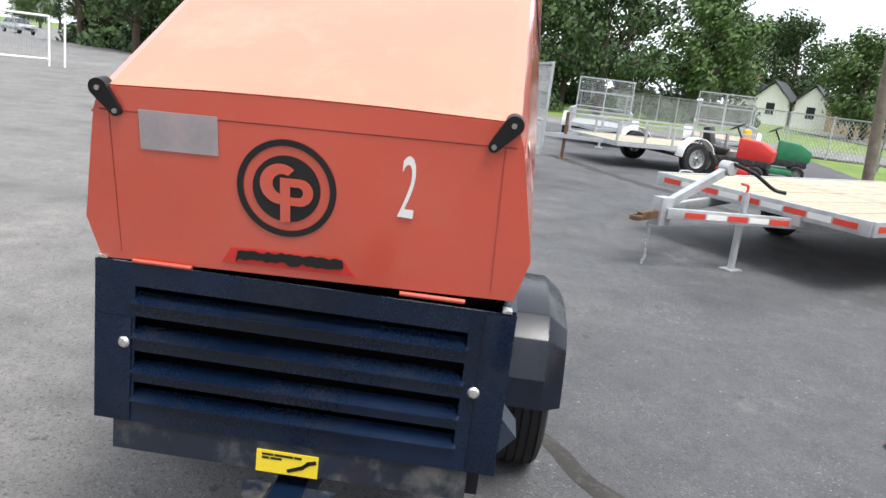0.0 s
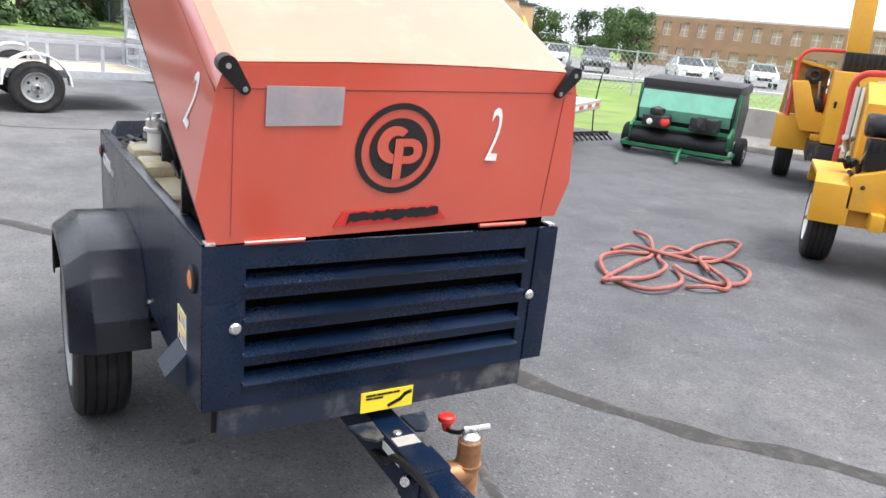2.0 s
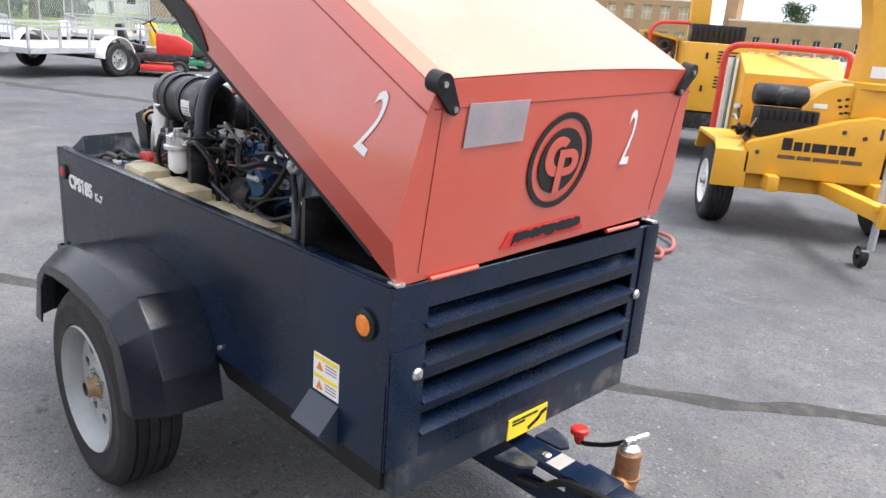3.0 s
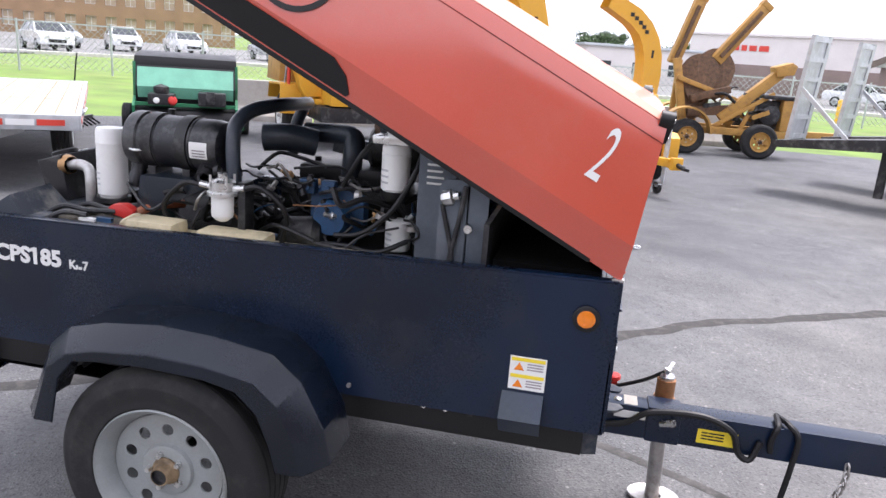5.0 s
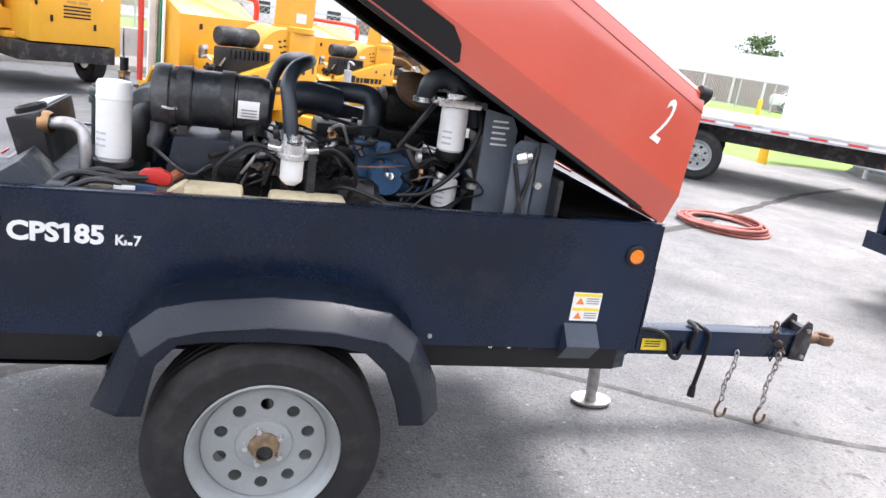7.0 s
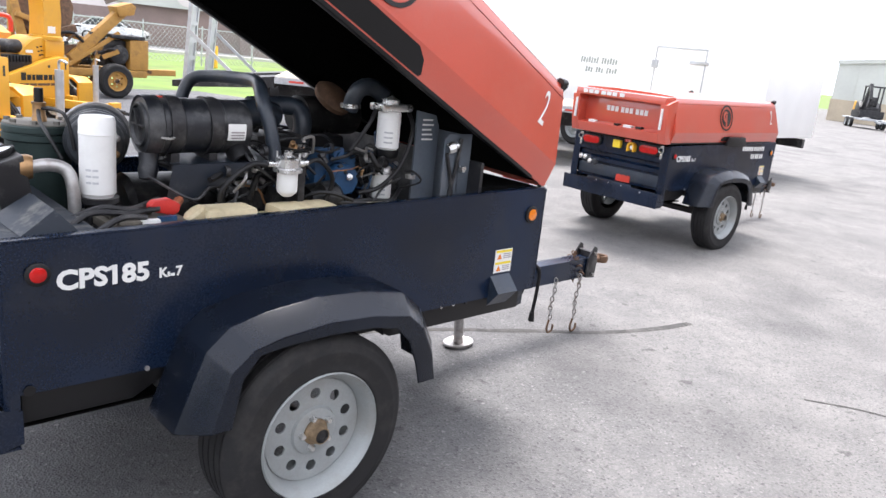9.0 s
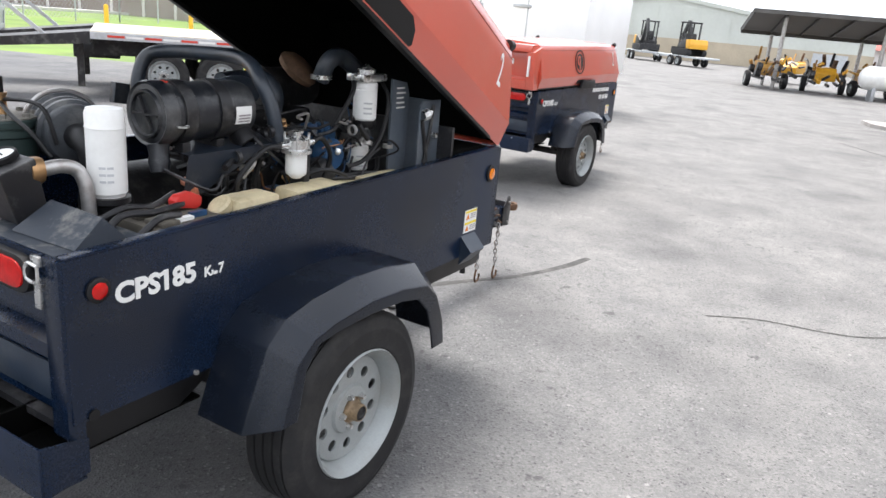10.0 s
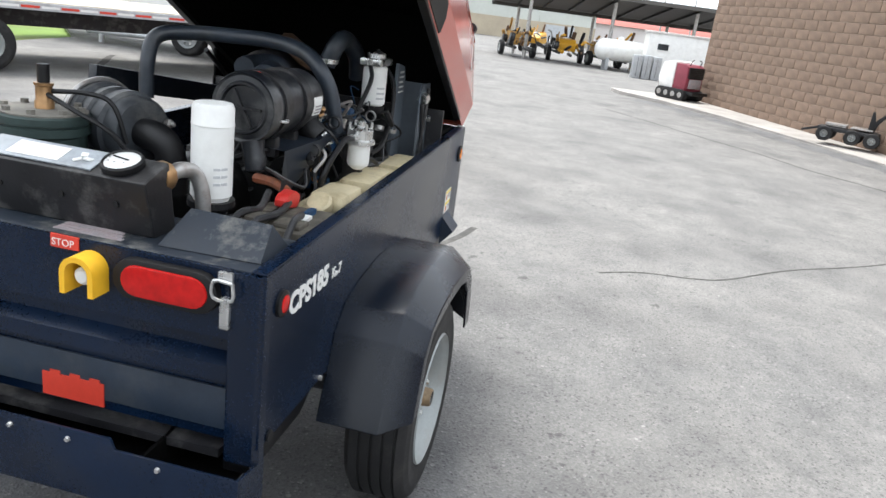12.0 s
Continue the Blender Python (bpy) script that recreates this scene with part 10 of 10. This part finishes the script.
# ---- fence, pole, guy guard, gate, barrier, bollards ----
def chain_fence(pts, h, label):
    t = thing("chain_link_fence", label, "fence")
    wires = B()
    for a, b in zip(pts, pts[1:]):
        a, b = Vector((*a, 0)), Vector((*b, 0))
        n = max(1, round((b - a).length / 3.0))
        bm = B()
        za, zb = fall(a.x), fall(b.x)
        beam(bm, (a.x, a.y, za + h), (b.x, b.y, zb + h), 0.045, 0.045)
        part("top_rail", bm, GALV, t)
        for i in range(n + 1):
            p = a.lerp(b, i / n)
            bm = B()
            cyl(bm, (p.x, p.y, fall(p.x) - 0.1), (p.x, p.y, fall(p.x) + h + 0.05), 0.035, seg=8)
            part("post", bm, GALV, t)
        d = (b - a).normalized()
        steps = int((b - a).length / 0.22)
        for i in range(steps):
            for sgn in (1, -1):
                p0 = a + d * (i * 0.22)
                p1 = p0 + d * (sgn * h)
                z0 = fall(p0.x)
                beam(wires, (p0.x, p0.y, z0 + 0.03), (p1.x, p1.y, z0 + h - 0.03), 0.010, 0.010)
    tagged(part("wire_mesh", wires, WIRE, t), kind="stuff")


chain_fence([(-60, 6.5), (-22.5, 12.8), (-20.5, 18.4), (22, 31), (60, 43)], 1.5, "galvanised chain-link fence behind the grass strip")

t = thing("utility_pole", "weathered grey-brown wooden utility pole at the grass edge", "pole", pose(-16.2, 9.6, 0))
bm = B()
tube(bm, [(0, 0, -0.3), (0.0, -0.20, 3), (-0.02, -0.4, 6), (-0.05, -0.65, 10)], 0.135, 16, 3)
part("shaft", bm, POLEWOOD, t)
t = thing("guy_wire", "bright yellow guard on a slanting steel guy wire", "guy wire", pose(-9.4, 9.15, 0))
bm = B()
cyl(bm, (0, 0, -0.05), (-6.6, 0.5, 7.2), 0.006, seg=6)
part("wire", bm, STEEL, t)
bm = B()
cyl(bm, (-0.046, 0.0035, 0.05), (-1.83, 0.139, 2.0), 0.04, seg=10)
part("guard", bm, GUYYELLOW, t)

t = thing("yard_gate", "white-painted tubular yard gate standing open", "gate", facing((-22.8, -15.8), (-20.4, -18.6)))
bm = B()
for a, b in (((0, 0, 0), (0, 0, 1.75)), ((4.2, 0, 0.2), (4.2, 0, 1.75)), ((0, 0, 1.72), (4.2, 0, 1.72)), ((0, 0, 0.25), (4.2, 0, 0.25)), ((2.1, 0, 0.25), (2.1, 0, 1.72)), ((-0.5, 0, 0), (-0.5, 0, 1.85))):
    tube(bm, [a, b], 0.04, 8, smooth=False)
part("gate_frame", bm, WHITE, t)
bm = B()
for i in range(30):
    beam(bm, (0.14 * i, 0, 0.25), (0.14 * i, 0, 1.72), 0.006, 0.006, (1, 0, 0))
part("mesh", bm, WIRE, t)

t = thing("concrete_barrier", "grey concrete barrier wall along the grass", "barrier", facing((-6.3, 10.45), (4.0, 14.6)))
for i in range(5):
    bm = B()
    prism(bm, [(-0.28, -0.05), (0.28, -0.05), (0.28, 0.10), (0.14, 0.26), (0.11, 0.74), (-0.11, 0.74), (-0.14, 0.26), (-0.28, 0.10)], "x", i * 2.2, i * 2.2 + 2.17, 0.015)
    part("barrier_block", bm, CONCRETE, t)

for x, y in ((9.6, 9.6), (17.8, 26.0), (20.0, 23.6), (14.2, 28.6), (10.6, 30.5)):
    t = thing("bollard", "short yellow steel bollard in the grass", "bollard", pose(x, y, fall(x)), "yellow bollards")
    bm = B()
    lathe(bm, [(0.09, -0.15), (0.09, 0.75), (0.06, 0.80), (0, 0.81)], (0, 0, 0), (0, 0, 1), 16)
    part("tube", bm, GUYYELLOW, t)

t = thing("steel_rack", "rusty steel post rack at the grass edge", "rack", pose(13.2, 13.6, fall(13.2), 0, 0, -40))
for x, y, h in ((0, 0, 1.5), (0.9, 0, 1.2), (0, 0.7, 1.3), (0.9, 0.7, 1.1)):
    bm = B()
    beam(bm, (x, y, 0), (x, y, h), 0.07, 0.07, (1, 0, 0))
    part("post", bm, RUST, t)
for z in (0.35, 0.75):
    bm = B()
    box(bm, -0.1, 1.0, -0.1, 0.8, z, z + 0.07, 0.01)
    part("shelf", bm, OLDYELLOW, t)

for x, y, h in ((52, -4, 6.5), (58, -6.5, 7.0)):
    t = thing("lamp_post", "slim steel yard lamp post", "lamp post", pose(x, y, fall(x)))
    bm = B()
    cyl(bm, (0, 0, -0.2), (0, 0, h - 2), 0.07, 0.05)
    beam(bm, (0, 0, h - 2), (0, 0.9, h - 1.95), 0.05, 0.05)
    part("pole", bm, STEEL, t)
    bm = B()
    box(bm, -0.15, 0.15, 0.5, 1.0, h - 2.02, h - 1.9, 0.02)
    part("lamp_head", bm, BLACK, t)


# ---- trees ----
def tree(m, h, spread, seed, leaf, label, low=0.28, leaves=5200, size=0.16):
    t = thing("tree", label, "tree", m, "trees round the yard")
    rnd = random.Random(seed)
    bm = B()
    trunk = [(0, 0, -0.3), (0.05 * h * 0.1, 0, h * 0.2), (0.02 * h, 0.02 * h, h * 0.5), (0.0, 0.03 * h, h * 0.82)]
    path = smooth_path(trunk, 5)
    for i, (a, b) in enumerate(zip(path, path[1:])):
        r0 = 0.032 * h * (1 - 0.85 * i / len(path))
        r1 = 0.032 * h * (1 - 0.85 * (i + 1) / len(path))
        cyl(bm, a, b, r0, r1, 10, caps=False)
    clumps = []
    for i in range(22):
        u = rnd.random()
        z = h * (low + (0.98 - low) * u)
        reach = spread * (0.25 + 0.75 * math.sin(math.pi * min(1, 0.18 + 0.80 * u)) ** 0.8) * rnd.uniform(0.55, 1.05)
        a = rnd.uniform(0, 2 * math.pi)
        tip = Vector((reach * math.cos(a), reach * math.sin(a), z))
        base = Vector((0, 0.01 * h, max(h * 0.16, z - h * 0.22)))
        mid = base.lerp(tip, 0.5) + Vector((0, 0, 0.05 * h))
        tube(bm, [base, mid, tip], 0.008 * h * (1.2 - u * 0.7), 6, 3)
        clumps.append((tip, spread * rnd.uniform(0.26, 0.44)))
        clumps.append((mid, spread * rnd.uniform(0.22, 0.36)))
    part("trunk", bm, BARK, t)
    bm = B()
    verts, faces = [], []
    for i in range(leaves):
        c, r = clumps[int(rnd.random() * len(clumps))]
        d = Vector((rnd.gauss(0, 1), rnd.gauss(0, 1), rnd.gauss(0, 1))).normalized()
        p = c + d * r * rnd.uniform(0.35, 1.0) * Vector((1, 1, 0.8)).length / 1.62
        n = (d + Vector((rnd.uniform(-0.8, 0.8), rnd.uniform(-0.8, 0.8), rnd.uniform(-0.4, 0.9)))).normalized()
        u_, v_, _ = frame_of(n)
        s = size * rnd.uniform(0.6, 1.4)
        k = len(verts)
        verts += [p - u_ * s, p - v_ * s * 0.55, p + u_ * s, p + v_ * s * 0.55]
        faces.append((k, k + 1, k + 2, k + 3))
    bm.free()
    me = bpy.data.meshes.new("crown")
    me.from_pydata(verts, [], faces)
    me.materials.append(leaf)
    crown = new("crown", me)
    crown.parent = t
    return t


kinds = [tree(pose(-50, 14, 0), 9.0, 3.6, 1, LEAVES, "broad green leafy tree behind the fence", size=0.17),
         tree(pose(-58, 9, 0), 10.0, 4.4, 2, LEAVES_DARK, "tall dark green leafy tree behind the fence", size=0.18, leaves=6200),
         tree(pose(-57, 27.0, 0), 7.6, 3.4, 3, LEAVES, "rounded green tree beside the white house", low=0.2, size=0.16)]
more = [(-62, 3.5, 1, 1.0, 40), (-55, 4.5, 0, 1.05, 80), (-60, 15.5, 1, 0.95, 10), (-102, 30.5, 0, 1.3, 200), (-104, 42.6, 2, 1.4, 120), (-106, 36.5, 1, 1.3, 60), (-68, 33.0, 2, 1.1, 300), (-60, 29.2, 0, 0.85, 150),
        (-78, 60.2, 0, 0.66, 222), (-80, 64.5, 2, 0.72, 20), (-77, 67.5, 1, 0.6, 75), (-95, 35.5, 1, 1.25, 111), (-63, 17.9, 0, 1.0, 210), (-44, 6.0, 1, 0.85, 140), (-52, -3, 1, 1.1, 30), (-48, -9.5, 0, 1.1, 160), (-46, -13, 1, 1.0, 260), (-50, -17, 0, 1.1, 100), (-58, -19.5, 1, 1.15, 50),
        (-66, -24, 0, 1.2, 10), (-75, -29, 1, 1.2, 70), (-54, 0.5, 2, 1.2, 90), (-52, -27.5, 1, 1.1, 130), (-60, -36.5, 0, 1.15, 230), (-59, -24.5, 1, 1.15, 180), (-66, -29.5, 0, 1.25, 20), (-76, -36, 1, 1.3, 240), (-88, -42.5, 0, 1.4, 310), (-103, -51.5, 1, 1.5, 15), (-122, -64, 0, 1.5, 99),
        (-150, -98, 2, 1.1, 44), (-138, -94, 0, 0.9, 120), (-170, -106, 1, 1.2, 205), (-190, -128, 2, 1.2, 60),
        (-45, 45.5, 2, 0.62, 0), (-49, 49, 0, 0.55, 90), (-40, 108, 1, 0.75, 10), (-30, 112, 0, 0.7, 60), (-22, 118, 2, 0.8, 140), (-12, 125, 1, 0.65, 200), (-2, 130, 0, 0.62, 80), (8, 132, 2, 0.7, 30), (-95, 88, 0, 0.9, 30),
        (16, 118, 1, 0.6, 300), (3, 126, 1, 0.6, 140), (24, 112, 0, 0.65, 250), (48, 62, 2, 0.75, 33), (-104, 75, 1, 0.8, 73), (-88, 82, 2, 0.9, 173)]
for x, y, k, s, a in more:
    ob = copy_thing(kinds[k], pose(x, y, fall(min(x, 60)), 0, 0, a) @ Matrix.Diagonal((s, s, s, 1)))


def bush(m, seed, label, r=1.2):
    t = thing("bush", label, "bush", m, "bushes by the road")
    rnd = random.Random(seed)
    bm = B()
    for i in range(9):
        a = rnd.uniform(0, 6.28)
        tube(bm, [(0, 0, -0.1), (0.3 * r * math.cos(a), 0.3 * r * math.sin(a), 0.5 * r), (0.7 * r * math.cos(a), 0.7 * r * math.sin(a), 0.9 * r)], 0.03, 6, 3)
    part("stem", bm, BARK, t)
    verts, faces = [], []
    for i in range(2200):
        d = Vector((rnd.gauss(0, 1), rnd.gauss(0, 1), abs(rnd.gauss(0, 1)))).normalized()
        p = Vector((d.x * r * 1.2, d.y * r * 1.2, d.z * r)) * rnd.uniform(0.55, 1.05) * (0.8 + 0.3 * noise.noise(d * 2.5))
        n = (d + Vector((rnd.uniform(-0.8, 0.8), rnd.uniform(-0.8, 0.8), rnd.uniform(-0.4, 0.9)))).normalized()
        u_, v_, _ = frame_of(n)
        s = 0.09 * rnd.uniform(0.6, 1.4)
        k = len(verts)
        verts += [p - u_ * s, p - v_ * s * 0.55, p + u_ * s, p + v_ * s * 0.55]
        faces.append((k, k + 1, k + 2, k + 3))
    me = bpy.data.meshes.new("foliage")
    me.from_pydata(verts, [], faces)
    me.materials.append(LEAVES_DARK)
    o = new("foliage", me)
    o.parent = t
    return t


b0 = bush(pose(-38, -11.5, 0), 4, "dense dark green bush beside the road")
for x, y, s in ((-40, -14, 1.2), (-39, -8, 1.3), (-42, -5, 1.4), (-44, -16.5, 1.1), (-40, -1.5, 1.4), (-43, 2.0, 1.5), (-52, 8, 1.5), (-50, 11.5, 1.4), (-55, 17, 1.5), (-58, 18.6, 1.5), (-64, 7.0, 2.3), (-65, 11.5, 2.4), (-66, 15.5, 2.3), (-63, 3.0, 2.2), (-60, -33.0, 2.6), (-62, -30.2, 2.4), (-64, -37.0, 2.6), (-56, -28.4, 2.2), (-51, -21.0, 1.3), (-54.5, -22.5, 1.5), (-58.5, -25.2, 1.5), (-63, -28.0, 1.6), (-70, -33, 1.6)):
    copy_thing(b0, pose(x, y, 0, 0, 0, x * 13) @ Matrix.Diagonal((s, s, s, 1)))


# ---- low buildings and hedge beyond the far grass ----
def low_building(a, b, h, wall, label):
    t = thing("low_building", label, "building", facing(a, b))
    w = (Vector(b) - Vector(a)).length
    bm = B()
    box(bm, 0, w, 0, 8, -0.6, h, 0.02)
    part("wall", bm, wall, t)
    bm = B()
    box(bm, -0.25, w + 0.25, -0.3, 8.3, h, h + 0.22, 0.02)
    part("roof_edge", bm, GALV, t)
    for i in range(int(w / 3.2)):
        bm = B()
        box(bm, 1.0 + i * 3.2, 2.3 + i * 3.2, -0.04, 0.05, 0.7, 1.7)
        part("window", bm, DARKGLASS, t)


low_building((-10, 60), (-1.5, 62), 2.5, TANWALL, "low tan commercial building with dark windows")
low_building((-0.5, 66), (9.5, 68), 2.9, STORE, "low pale commercial building beyond the grass")
for i, (x, y, k, s) in enumerate(((-16, 74, 2, 0.55), (-10, 76, 0, 0.52), (-5, 75, 2, 0.6), (0, 78, 1, 0.5), (5, 79, 2, 0.56), (9, 80, 0, 0.5), (-13, 72, 1, 0.5), (2.5, 76, 2, 0.5))):
    copy_thing(kinds[k], pose(x, y, -1.3 * s, 0, 0, 47 * i) @ Matrix.Diagonal((s * 1.5, s * 1.5, s, 1)))
